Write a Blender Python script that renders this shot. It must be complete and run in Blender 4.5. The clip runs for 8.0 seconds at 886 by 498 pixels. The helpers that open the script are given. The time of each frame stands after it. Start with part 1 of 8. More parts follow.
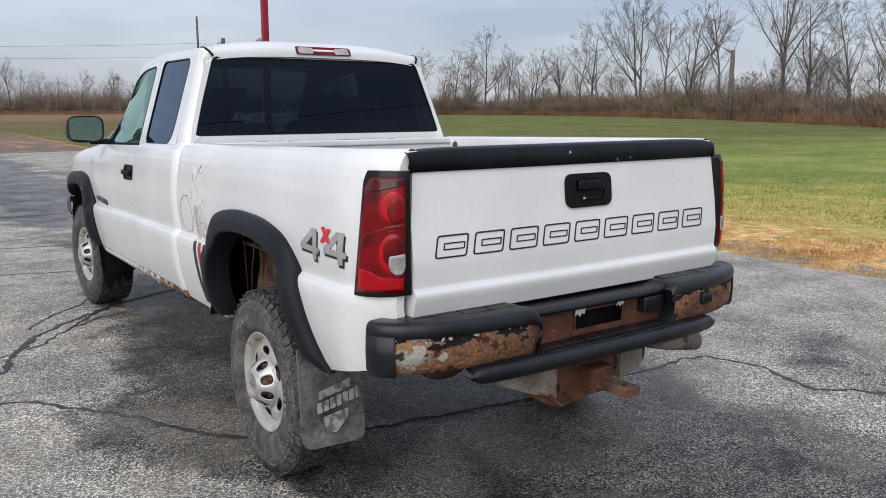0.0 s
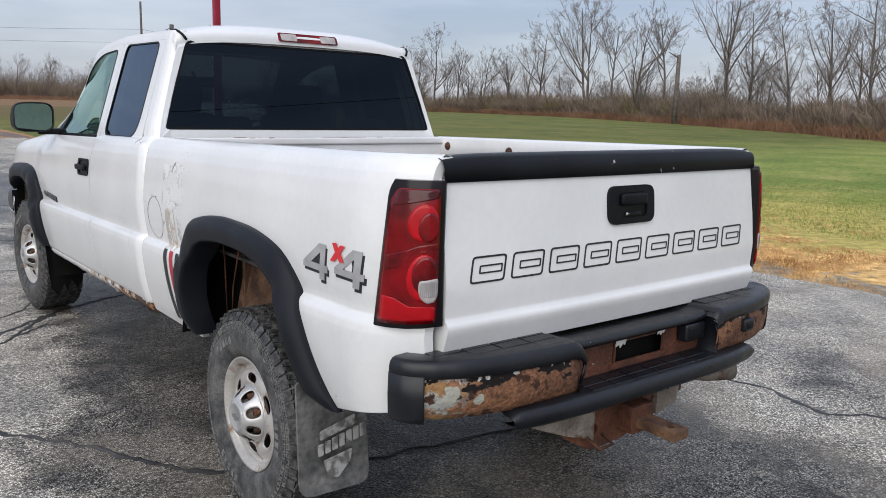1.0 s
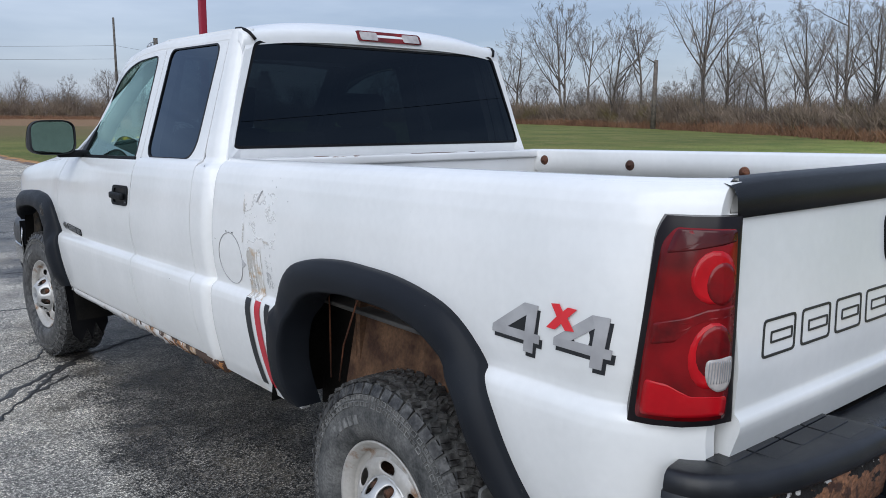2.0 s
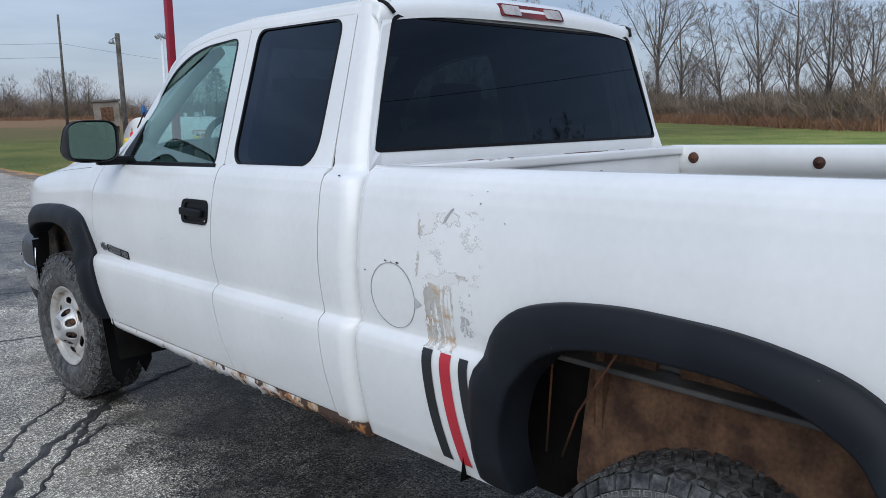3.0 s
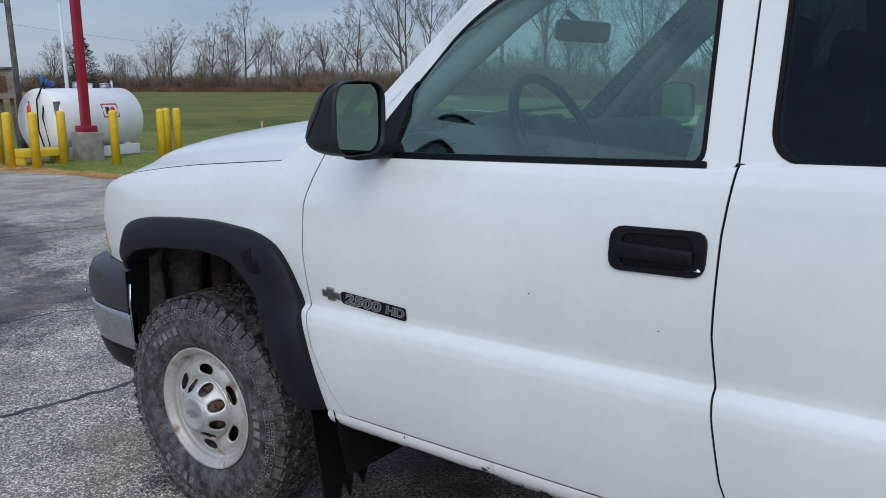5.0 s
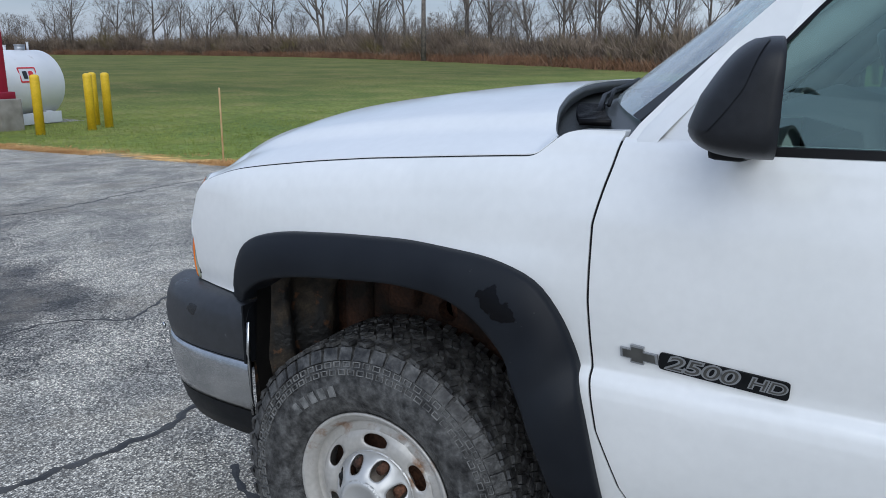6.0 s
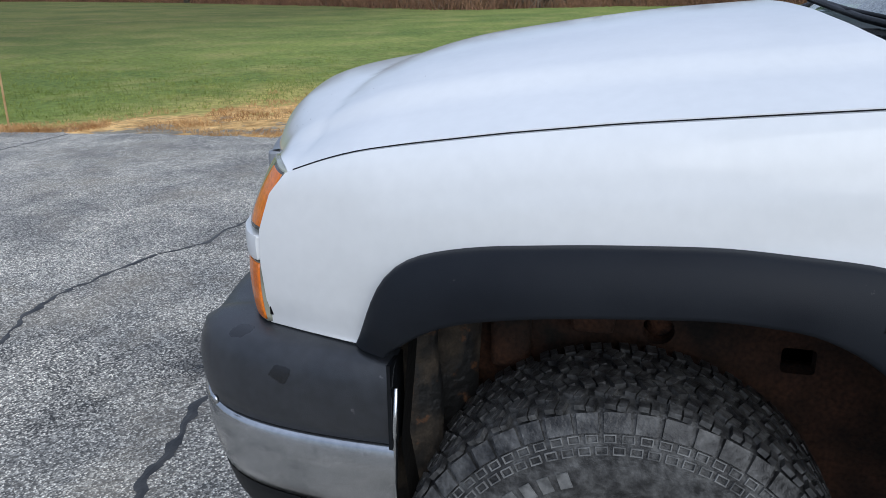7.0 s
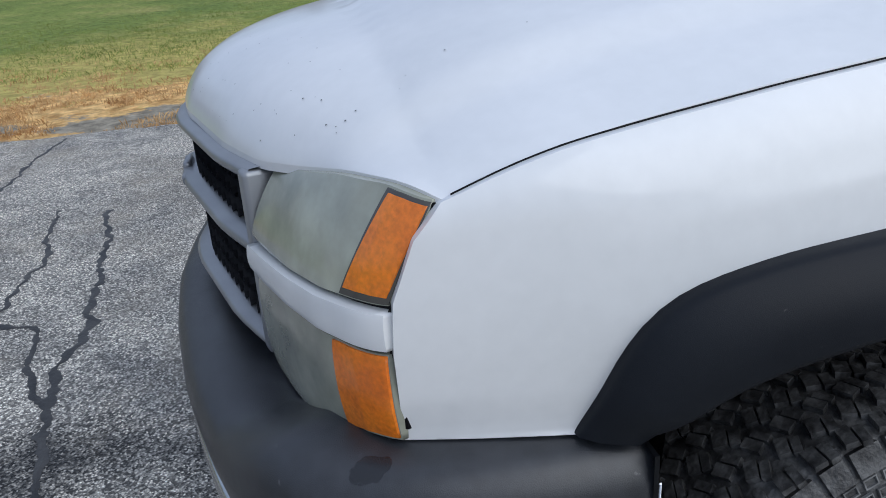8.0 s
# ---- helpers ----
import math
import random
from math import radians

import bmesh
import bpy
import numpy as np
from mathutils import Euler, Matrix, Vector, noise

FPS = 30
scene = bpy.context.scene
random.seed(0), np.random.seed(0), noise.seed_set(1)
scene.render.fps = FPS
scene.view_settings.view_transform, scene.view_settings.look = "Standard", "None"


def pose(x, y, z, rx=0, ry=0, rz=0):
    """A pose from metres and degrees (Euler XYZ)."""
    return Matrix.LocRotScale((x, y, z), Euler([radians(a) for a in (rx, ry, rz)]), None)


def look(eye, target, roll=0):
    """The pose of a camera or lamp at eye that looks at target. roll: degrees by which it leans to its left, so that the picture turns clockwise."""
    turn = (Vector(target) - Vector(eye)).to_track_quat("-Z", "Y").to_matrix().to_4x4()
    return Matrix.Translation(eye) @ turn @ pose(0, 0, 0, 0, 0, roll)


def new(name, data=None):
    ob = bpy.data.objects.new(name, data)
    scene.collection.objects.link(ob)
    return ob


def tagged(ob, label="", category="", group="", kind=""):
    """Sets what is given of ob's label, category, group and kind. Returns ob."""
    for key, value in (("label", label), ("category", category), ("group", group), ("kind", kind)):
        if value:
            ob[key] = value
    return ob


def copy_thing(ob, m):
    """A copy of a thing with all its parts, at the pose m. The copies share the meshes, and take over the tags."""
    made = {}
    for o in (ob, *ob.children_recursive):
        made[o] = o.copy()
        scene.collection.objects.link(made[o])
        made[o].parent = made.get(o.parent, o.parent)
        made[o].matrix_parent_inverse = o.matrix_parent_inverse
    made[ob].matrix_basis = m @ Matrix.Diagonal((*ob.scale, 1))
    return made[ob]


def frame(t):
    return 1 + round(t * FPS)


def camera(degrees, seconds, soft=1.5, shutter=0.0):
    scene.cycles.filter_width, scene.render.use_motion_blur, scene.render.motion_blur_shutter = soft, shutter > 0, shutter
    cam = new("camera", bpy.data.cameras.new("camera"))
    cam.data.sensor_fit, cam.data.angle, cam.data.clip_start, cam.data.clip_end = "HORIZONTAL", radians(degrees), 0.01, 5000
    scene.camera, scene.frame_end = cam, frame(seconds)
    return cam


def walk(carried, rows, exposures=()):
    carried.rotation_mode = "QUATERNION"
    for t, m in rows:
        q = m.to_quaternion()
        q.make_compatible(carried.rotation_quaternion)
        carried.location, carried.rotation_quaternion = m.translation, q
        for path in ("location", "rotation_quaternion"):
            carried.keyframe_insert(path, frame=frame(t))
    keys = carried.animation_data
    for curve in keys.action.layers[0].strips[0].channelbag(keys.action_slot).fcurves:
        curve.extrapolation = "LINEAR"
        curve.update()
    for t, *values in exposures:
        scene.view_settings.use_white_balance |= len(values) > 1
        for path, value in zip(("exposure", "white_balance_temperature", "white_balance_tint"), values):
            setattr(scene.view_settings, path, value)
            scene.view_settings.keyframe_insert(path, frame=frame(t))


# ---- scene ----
cam = camera(58.2, 8.0, soft=0.9)
PATH = [
    (0, (-2.122, -3.103, 1.551), (-1.002, -1.483, 1.2), 0.0),
    (0.5, (-2.079, -3.005, 1.535), (-0.922, -1.419, 1.152), 0.6),
    (1, (-2.108, -2.633, 1.555), (-0.879, -1.097, 1.197), 1.7),
    (1.5, (-2.131, -2.212, 1.521), (-0.851, -0.716, 1.17), 0.9),
    (2, (-2.158, -1.738, 1.536), (-0.884, -0.232, 1.203), 0.4),
    (2.2, (-2.214, -1.532, 1.532), (-0.94, -0.026, 1.206), 1.1),
    (3.3, (-2.338, -0.443, 1.521), (-0.951, 0.952, 1.161), -0.7),
    (3.5, (-2.393, -0.231, 1.51), (-0.99, 1.146, 1.141), -0.3),
    (4, (-2.451, 0.308, 1.494), (-1.016, 1.645, 1.102), -1.0),
    (4.2, (-2.439, 0.54, 1.501), (-0.994, 1.862, 1.096), -1.7),
    (5.3, (-2.414, 1.782, 1.483), (-0.83, 2.933, 1.077), 0.3),
    (5.5, (-2.382, 2.015, 1.486), (-0.78, 3.136, 1.069), 0.0),
    (6, (-2.32, 2.575, 1.474), (-0.672, 3.598, 0.985), 0.3),
    (6.5, (-2.153, 3.122, 1.457), (-0.429, 3.974, 0.909), -0.4),
    (7, (-2.052, 3.631, 1.422), (-0.225, 4.153, 0.796), -0.6),
    (7.5, (-1.832, 4.065, 1.384), (0.036, 4.174, 0.676), -3.0),
    (8, (-1.599, 4.403, 1.385), (0.22, 4.054, 0.63), -3.9),
]
# the clip's camera darkens and cools its picture a little on the way
LIGHT = [(0.0, 0.16, 6700, 10), (1.0, 0.16, 6650, 10), (1.6, 0.08, 6250, 9), (2.0, 0.04, 6150, 8), (3.5, -0.16, 6050, 7), (4.2, -0.24, 6050, 7), (5.5, -0.19, 5930, 6), (6.5, -0.04, 5980, 7), (7.5, -0.08, 6040, 8), (8.0, -0.18, 6010, 8)]
walk(cam, [(t, look(eye, target, roll)) for t, eye, target, roll in PATH], LIGHT)

# world: overcast daylight
world = bpy.data.worlds.new("overcast")
scene.world = world
world.use_nodes = True
wn, wl = world.node_tree.nodes, world.node_tree.links
wn.clear()
w_out = wn.new("ShaderNodeOutputWorld")
w_bg = wn.new("ShaderNodeBackground")
w_sky = wn.new("ShaderNodeTexSky")
w_sky.sky_type = "NISHITA"
w_sky.sun_disc = False
w_sky.sun_elevation, w_sky.sun_rotation = radians(37), radians(234)
w_co = wn.new("ShaderNodeTexCoord")
w_map = wn.new("ShaderNodeMapping")
w_map.inputs["Scale"].default_value = (1.6, 1.6, 9.0)
w_map.inputs["Rotation"].default_value = (radians(4), radians(-3), 0)
w_noise = wn.new("ShaderNodeTexNoise")
w_noise.inputs["Scale"].default_value = 1.5
w_noise.inputs["Detail"].default_value = 5.0
w_noise.inputs["Roughness"].default_value = 0.55
w_ramp = wn.new("ShaderNodeValToRGB")
w_ramp.color_ramp.elements[0].position, w_ramp.color_ramp.elements[1].position = 0.32, 0.68
w_ramp.color_ramp.elements[0].color = (0.238, 0.277, 0.380, 1)
w_ramp.color_ramp.elements[1].color = (0.430, 0.460, 0.55, 1)
w_sep = wn.new("ShaderNodeSeparateXYZ")
w_up = wn.new("ShaderNodeMapRange")     # an overcast sky brightens towards the zenith
w_up.inputs["From Min"].default_value, w_up.inputs["From Max"].default_value = 0.05, 1.0
w_up.inputs["To Min"].default_value, w_up.inputs["To Max"].default_value = 1.0, 1.95
w_mul = wn.new("ShaderNodeMix")
w_mul.data_type, w_mul.blend_type = "RGBA", "MULTIPLY"
w_mul.inputs["Factor"].default_value = 1.0
w_mix = wn.new("ShaderNodeMix")
w_mix.data_type, w_mix.blend_type = "RGBA", "ADD"
w_mix.inputs["Factor"].default_value = 0.03
wl.new(w_co.outputs["Generated"], w_map.inputs["Vector"])
wl.new(w_map.outputs["Vector"], w_noise.inputs["Vector"])
wl.new(w_noise.outputs["Fac"], w_ramp.inputs["Fac"])
wl.new(w_co.outputs["Generated"], w_sep.inputs["Vector"])
wl.new(w_sep.outputs["Z"], w_up.inputs["Value"])
wl.new(w_ramp.outputs["Color"], w_mul.inputs["A"])
wl.new(w_up.outputs["Result"], w_mul.inputs["B"])
wl.new(w_mul.outputs["Result"], w_mix.inputs["A"])
wl.new(w_sky.outputs["Color"], w_mix.inputs["B"])
wl.new(w_mix.outputs["Result"], w_bg.inputs["Color"])
w_bg.inputs["Strength"].default_value = 1.0
wl.new(w_bg.outputs["Background"], w_out.inputs["Surface"])

sun_data = bpy.data.lights.new("sun", "SUN")
sun_data.energy, sun_data.angle, sun_data.color = 1.8, radians(65), (1.0, 0.96, 0.9)
sun = new("sun", sun_data)
sun.matrix_world = look((-30, -22, 28), (0, 0, 0))


# materials
def material(name, c1, c2=None, scale=6.0, rough=0.5, metal=0.0, bump=0.0, bump_scale=60.0, fine=0.0, fine_scale=200.0, coat=0.0, spread=(0.35, 0.65), rough2=None, spec=0.5):
    """A surface of two mingled colours, with a fine grain, relief and uneven gloss."""
    m = bpy.data.materials.new(name)
    m.use_nodes = True
    n, l = m.node_tree.nodes, m.node_tree.links
    b = n["Principled BSDF"]
    b.inputs["Metallic"].default_value = metal
    b.inputs["Roughness"].default_value = rough
    b.inputs["Specular IOR Level"].default_value = spec
    if coat:
        b.inputs["Coat Weight"].default_value = coat
        b.inputs["Coat Roughness"].default_value = 0.12
    co = n.new("ShaderNodeTexCoord")
    c2 = c2 or c1
    t = n.new("ShaderNodeTexNoise")
    t.inputs["Scale"].default_value, t.inputs["Detail"].default_value = scale, 6.0
    r = n.new("ShaderNodeValToRGB")
    r.color_ramp.elements[0].position, r.color_ramp.elements[1].position = spread
    r.color_ramp.elements[0].color, r.color_ramp.elements[1].color = (*c1, 1), (*c2, 1)
    l.new(co.outputs["Object"], t.inputs["Vector"])
    l.new(t.outputs["Fac"], r.inputs["Fac"])
    colour = r.outputs["Color"]
    if fine:
        f = n.new("ShaderNodeTexNoise")
        f.inputs["Scale"].default_value, f.inputs["Detail"].default_value = fine_scale, 3.0
        mr = n.new("ShaderNodeMapRange")
        mr.inputs["From Min"].default_value, mr.inputs["From Max"].default_value = 0.3, 0.7
        mr.inputs["To Min"].default_value, mr.inputs["To Max"].default_value = 1 - fine, 1 + fine
        mx = n.new("ShaderNodeMix")
        mx.data_type, mx.blend_type = "RGBA", "MULTIPLY"
        mx.inputs["Factor"].default_value = 1.0
        l.new(co.outputs["Object"], f.inputs["Vector"])
        l.new(f.outputs["Fac"], mr.inputs["Value"])
        l.new(colour, mx.inputs["A"])
        l.new(mr.outputs["Result"], mx.inputs["B"])
        colour = mx.outputs["Result"]
    l.new(colour, b.inputs["Base Color"])
    if rough2 is not None:
        mr2 = n.new("ShaderNodeMapRange")
        mr2.inputs["From Min"].default_value, mr2.inputs["From Max"].default_value = spread
        mr2.inputs["To Min"].default_value, mr2.inputs["To Max"].default_value = rough, rough2
        l.new(t.outputs["Fac"], mr2.inputs["Value"])
        l.new(mr2.outputs["Result"], b.inputs["Roughness"])
    if bump:
        bt = n.new("ShaderNodeTexNoise")
        bt.inputs["Scale"].default_value, bt.inputs["Detail"].default_value = bump_scale, 4.0
        bn = n.new("ShaderNodeBump")
        bn.inputs["Strength"].default_value = bump
        bn.inputs["Distance"].default_value = 0.01
        l.new(co.outputs["Object"], bt.inputs["Vector"])
        l.new(bt.outputs["Fac"], bn.inputs["Height"])
        l.new(bn.outputs["Normal"], b.inputs["Normal"])
    return m


def blotch(m, colour, scale, low, high, rough=None, stretch=(1, 1, 1), where=None):
    """Adds patches of another colour to a material; where: (axis, full, none) limits them along one axis, unevenly."""
    n, l = m.node_tree.nodes, m.node_tree.links
    b = n["Principled BSDF"]
    co = n.new("ShaderNodeTexCoord")
    mp = n.new("ShaderNodeMapping")
    mp.inputs["Scale"].default_value = stretch
    t = n.new("ShaderNodeTexNoise")
    t.inputs["Scale"].default_value, t.inputs["Detail"].default_value = scale, 8.0
    t.inputs["Roughness"].default_value = 0.6
    l.new(co.outputs["Object"], mp.inputs["Vector"])
    l.new(mp.outputs["Vector"], t.inputs["Vector"])
    value = t.outputs["Fac"]
    if where:
        axis, full, none = where
        sp = n.new("ShaderNodeSeparateXYZ")
        l.new(co.outputs["Object"], sp.inputs["Vector"])
        g = n.new("ShaderNodeMapRange")
        g.inputs["From Min"].default_value, g.inputs["From Max"].default_value = none, full
        g.inputs["To Min"].default_value, g.inputs["To Max"].default_value = -0.35, 0.2
        l.new(sp.outputs[axis], g.inputs["Value"])
        ad = n.new("ShaderNodeMath")
        ad.operation = "ADD"
        l.new(value, ad.inputs[0])
        l.new(g.outputs["Result"], ad.inputs[1])
        value = ad.outputs["Value"]
    mr = n.new("ShaderNodeMapRange")
    mr.inputs["From Min"].default_value, mr.inputs["From Max"].default_value = low, high
    l.new(value, mr.inputs["Value"])
    mx = n.new("ShaderNodeMix")
    mx.data_type = "RGBA"
    l.new(mr.outputs["Result"], mx.inputs["Factor"])
    old = b.inputs["Base Color"].links
    if old:
        l.new(old[0].from_socket, mx.inputs["A"])
    else:
        mx.inputs["A"].default_value = b.inputs["Base Color"].default_value
    mx.inputs["B"].default_value = (*colour, 1)
    l.new(mx.outputs["Result"], b.inputs["Base Color"])
    if rough is not None:
        mf = n.new("ShaderNodeMix")
        mf.inputs["A"].default_value = b.inputs["Roughness"].default_value
        if b.inputs["Roughness"].links:
            l.new(b.inputs["Roughness"].links[0].from_socket, mf.inputs["A"])
        mf.inputs["B"].default_value = rough
        l.new(mr.outputs["Result"], mf.inputs["Factor"])
        l.new(mf.outputs["Result"], b.inputs["Roughness"])
    return m


def spot(m, centre, size, colour, rough):
    """One ragged stain of another colour round a place on the thing."""
    n, l = m.node_tree.nodes, m.node_tree.links
    b = n["Principled BSDF"]
    co = n.new("ShaderNodeTexCoord")
    vm = n.new("ShaderNodeVectorMath")
    vm.operation = "DISTANCE"
    vm.inputs[1].default_value = centre
    l.new(co.outputs["Object"], vm.inputs[0])
    g = n.new("ShaderNodeMapRange")
    g.clamp = False
    g.inputs["From Max"].default_value = size
    g.inputs["To Min"].default_value, g.inputs["To Max"].default_value = 0.35, 0.0
    l.new(vm.outputs["Value"], g.inputs["Value"])
    t = n.new("ShaderNodeTexNoise")
    t.inputs["Scale"].default_value, t.inputs["Detail"].default_value = 24.0, 6.0
    l.new(co.outputs["Object"], t.inputs["Vector"])
    ad = n.new("ShaderNodeMath")
    l.new(g.outputs["Result"], ad.inputs[0])
    l.new(t.outputs["Fac"], ad.inputs[1])
    mr = n.new("ShaderNodeMapRange")
    mr.inputs["From Min"].default_value, mr.inputs["From Max"].default_value = 0.50, 0.54
    l.new(ad.outputs["Value"], mr.inputs["Value"])
    for sock, value in (("Base Color", (*colour, 1)), ("Roughness", rough)):
        mx = n.new("ShaderNodeMix")
        mx.data_type = "RGBA" if sock == "Base Color" else "FLOAT"
        l.new(mr.outputs["Result"], mx.inputs["Factor"])
        if b.inputs[sock].links:
            l.new(b.inputs[sock].links[0].from_socket, mx.inputs["A"])
        else:
            mx.inputs["A"].default_value = b.inputs[sock].default_value
        mx.inputs["B"].default_value = value
        l.new(mx.outputs["Result"], b.inputs[sock])
    return m


def glass(name, tint, rough=0.0, clear=0.6, sheen=0.07, gloss=(1, 1, 1), dew=0.0):
    """Thin tinted glass: a see-through sheet with a real gloss on it."""
    m = bpy.data.materials.new(name)
    m.use_nodes = True
    n, l = m.node_tree.nodes, m.node_tree.links
    n.clear()
    out = n.new("ShaderNodeOutputMaterial")
    tr = n.new("ShaderNodeBsdfTransparent")
    tr.inputs["Color"].default_value = (*[clear * v for v in tint], 1)
    gl = n.new("ShaderNodeBsdfGlossy")
    gl.inputs["Roughness"].default_value = rough
    gl.inputs["Color"].default_value = (*gloss, 1)
    lw = n.new("ShaderNodeLayerWeight")
    lw.inputs["Blend"].default_value = 0.5
    pw = n.new("ShaderNodeMath")
    pw.operation = "POWER"
    pw.inputs[1].default_value = 4.0
    l.new(lw.outputs["Facing"], pw.inputs[0])
    fr = n.new("ShaderNodeMapRange")
    fr.inputs["To Min"].default_value, fr.inputs["To Max"].default_value = sheen, 0.95
    l.new(pw.outputs["Value"], fr.inputs["Value"])
    mx = n.new("ShaderNodeMixShader")
    l.new(fr.outputs["Result"], mx.inputs["Fac"])
    l.new(tr.outputs["BSDF"], mx.inputs[1])
    l.new(gl.outputs["BSDF"], mx.inputs[2])
    l.new(mx.outputs["Shader"], out.inputs["Surface"])
    if dew:
        # fine drops scatter part of the light
        df = n.new("ShaderNodeBsdfDiffuse")
        df.inputs["Color"].default_value = (0.72, 0.78, 0.78, 1)
        t = n.new("ShaderNodeTexNoise")
        t.inputs["Scale"].default_value, t.inputs["Detail"].default_value = 160.0, 3.0
        co = n.new("ShaderNodeTexCoord")
        l.new(co.outputs["Object"], t.inputs["Vector"])
        mr = n.new("ShaderNodeMapRange")
        mr.inputs["From Min"].default_value, mr.inputs["From Max"].default_value = 0.3, 0.7
        mr.inputs["To Min"].default_value, mr.inputs["To Max"].default_value = 0.3 * dew, 1.7 * dew
        l.new(t.outputs["Fac"], mr.inputs["Value"])
        m2 = n.new("ShaderNodeMixShader")
        l.new(mr.outputs["Result"], m2.inputs["Fac"])
        l.new(mx.outputs["Shader"], m2.inputs[1])
        l.new(df.outputs["BSDF"], m2.inputs[2])
        l.new(m2.outputs["Shader"], out.inputs["Surface"])
    return m


def residue_material(name, c1, c2, cover, scale, stretch, streak=None, smear=None):
    """Torn tape and glue: a thin film with gaps where the paint shows through."""
    m = material(name, c1, c2, scale * 1.5, rough=0.6)
    n, l = m.node_tree.nodes, m.node_tree.links
    if streak:
        blotch(m, streak, scale * 0.8, 0.52, 0.55, stretch=(1, 5.0, 0.5))
    if smear:
        blotch(m, smear, 16.0, 0.50, 0.66, stretch=(1, 0.8, 1.6))
    b = n["Principled BSDF"]
    co = n.new("ShaderNodeTexCoord")
    mp = n.new("ShaderNodeMapping")
    mp.inputs["Scale"].default_value = stretch
    l.new(co.outputs["Object"], mp.inputs["Vector"])
    t = n.new("ShaderNodeTexNoise")
    t.inputs["Scale"].default_value, t.inputs["Detail"].default_value, t.inputs["Roughness"].default_value = scale, 8.0, 0.66
    l.new(mp.outputs["Vector"], t.inputs["Vector"])
    mr = n.new("ShaderNodeMapRange")
    mr.inputs["From Min"].default_value, mr.inputs["From Max"].default_value = cover - 0.02, cover + 0.02
    l.new(t.outputs["Fac"], mr.inputs["Value"])
    l.new(mr.outputs["Result"], b.inputs["Alpha"])
    return m


M = {}
M["white"] = material("white_paint", (0.71, 0.72, 0.715), (0.78, 0.785, 0.78), 2.5, rough=0.42, coat=0.9, fine=0.015, fine_scale=40, rough2=0.46)
blotch(M["white"], (0.10, 0.085, 0.07), 26.0, 0.755, 0.775)
blotch(M["white"], (0.50, 0.42, 0.31), 5.0, 0.56, 0.95, 0.6, where=("Z", 0.50, 0.82))
M["white_low"] = material("white_paint_rusted", (0.70, 0.70, 0.69), (0.79, 0.79, 0.785), 3.0, rough=0.3, coat=0.4)
blotch(M["white_low"], (0.42, 0.28, 0.15), 8.0, 0.50, 0.66, 0.7, where=("Y", 0.9, 3.6))
blotch(M["white_low"], (0.34, 0.145, 0.045), 11.0, 0.50, 0.56, 0.9, where=("Y", 0.7, 3.3))
blotch(M["white_low"], (0.06, 0.03, 0.018), 16.0, 0.575, 0.60, 0.9, where=("Y", 0.6, 4.4))
M["bed_edge"] = material("bed_edge_paint", (0.68, 0.68, 0.67), (0.78, 0.78, 0.775), 3.0, rough=0.35, coat=0.3)
blotch(M["bed_edge"], (0.20, 0.10, 0.045), 16.0, 0.64, 0.68, 0.9, stretch=(0.5, 1, 2))
M["black_plastic"] = material("black_plastic", (0.004, 0.0047, 0.006), (0.008, 0.009, 0.011), 4.0, rough=0.4, bump=0.12, bump_scale=900, fine=0.25, fine_scale=60, rough2=0.55, spec=0.16)
M["mirror_plastic"] = material("mirror_plastic", (0.010, 0.011, 0.014), (0.016, 0.0175, 0.021), 5.0, rough=0.42, bump=0.08, bump_scale=900, fine=0.15, fine_scale=60, spec=0.3)
M["cowl_grey"] = material("cowl_plastic", (0.026, 0.030, 0.030), (0.044, 0.048, 0.048), 8.0, rough=0.4, bump=0.15, bump_scale=500, spec=0.35)
M["wet_black"] = material("wet_black_plastic", (0.005, 0.006, 0.0085), (0.010, 0.0115, 0.015), 7.0, rough=0.26, bump=0.12, bump_scale=700, fine=0.2, fine_scale=60, rough2=0.45, spec=0.42)
blotch(M["wet_black"], (0.20, 0.20, 0.20), 45.0, 0.70, 0.72)
M["bumper_plastic"] = material("bumper_plastic", (0.016, 0.018, 0.022), (0.028, 0.030, 0.035), 6.0, rough=0.30, bump=0.12, bump_scale=700, fine=0.2, fine_scale=50, rough2=0.46, spec=0.62)
spot(M["bumper_plastic"], (-0.92, 4.26, 0.775), 0.022, (0.006, 0.006, 0.007), 0.2)
spot(M["bumper_plastic"], (-0.86, 4.36, 0.825), 0.02, (0.006, 0.006, 0.007), 0.2)
blotch(M["bumper_plastic"], (0.09, 0.09, 0.095), 38.0, 0.67, 0.72)
M["flare"] = material("flare_plastic", (0.0075, 0.0092, 0.013), (0.012, 0.0145, 0.019), 5.0, rough=0.42, bump=0.1, bump_scale=900, rough2=0.56, spec=0.18)
spot(M["flare"], (-0.97, 3.30, 0.985), 0.026, (0.002, 0.002, 0.003), 0.22)
spot(M["flare"], (-0.965, 3.275, 0.962), 0.024, (0.002, 0.002, 0.003), 0.22)
blotch(M["flare"], (0.05, 0.05, 0.052), 60.0, 0.70, 0.73)
M["scuffed"] = material("scuffed_black", (0.004, 0.005, 0.007), (0.008, 0.010, 0.012), 5.0, rough=0.4, bump=0.15, bump_scale=500, spec=0.2)
blotch(M["scuffed"], (0.45, 0.45, 0.45), 22.0, 0.68, 0.70)
M["rubber"] = material("tyre_rubber", (0.018, 0.018, 0.019), (0.095, 0.095, 0.094), 30.0, rough=0.42, bump=0.35, bump_scale=120, fine=0.4, fine_scale=90, spec=0.4)
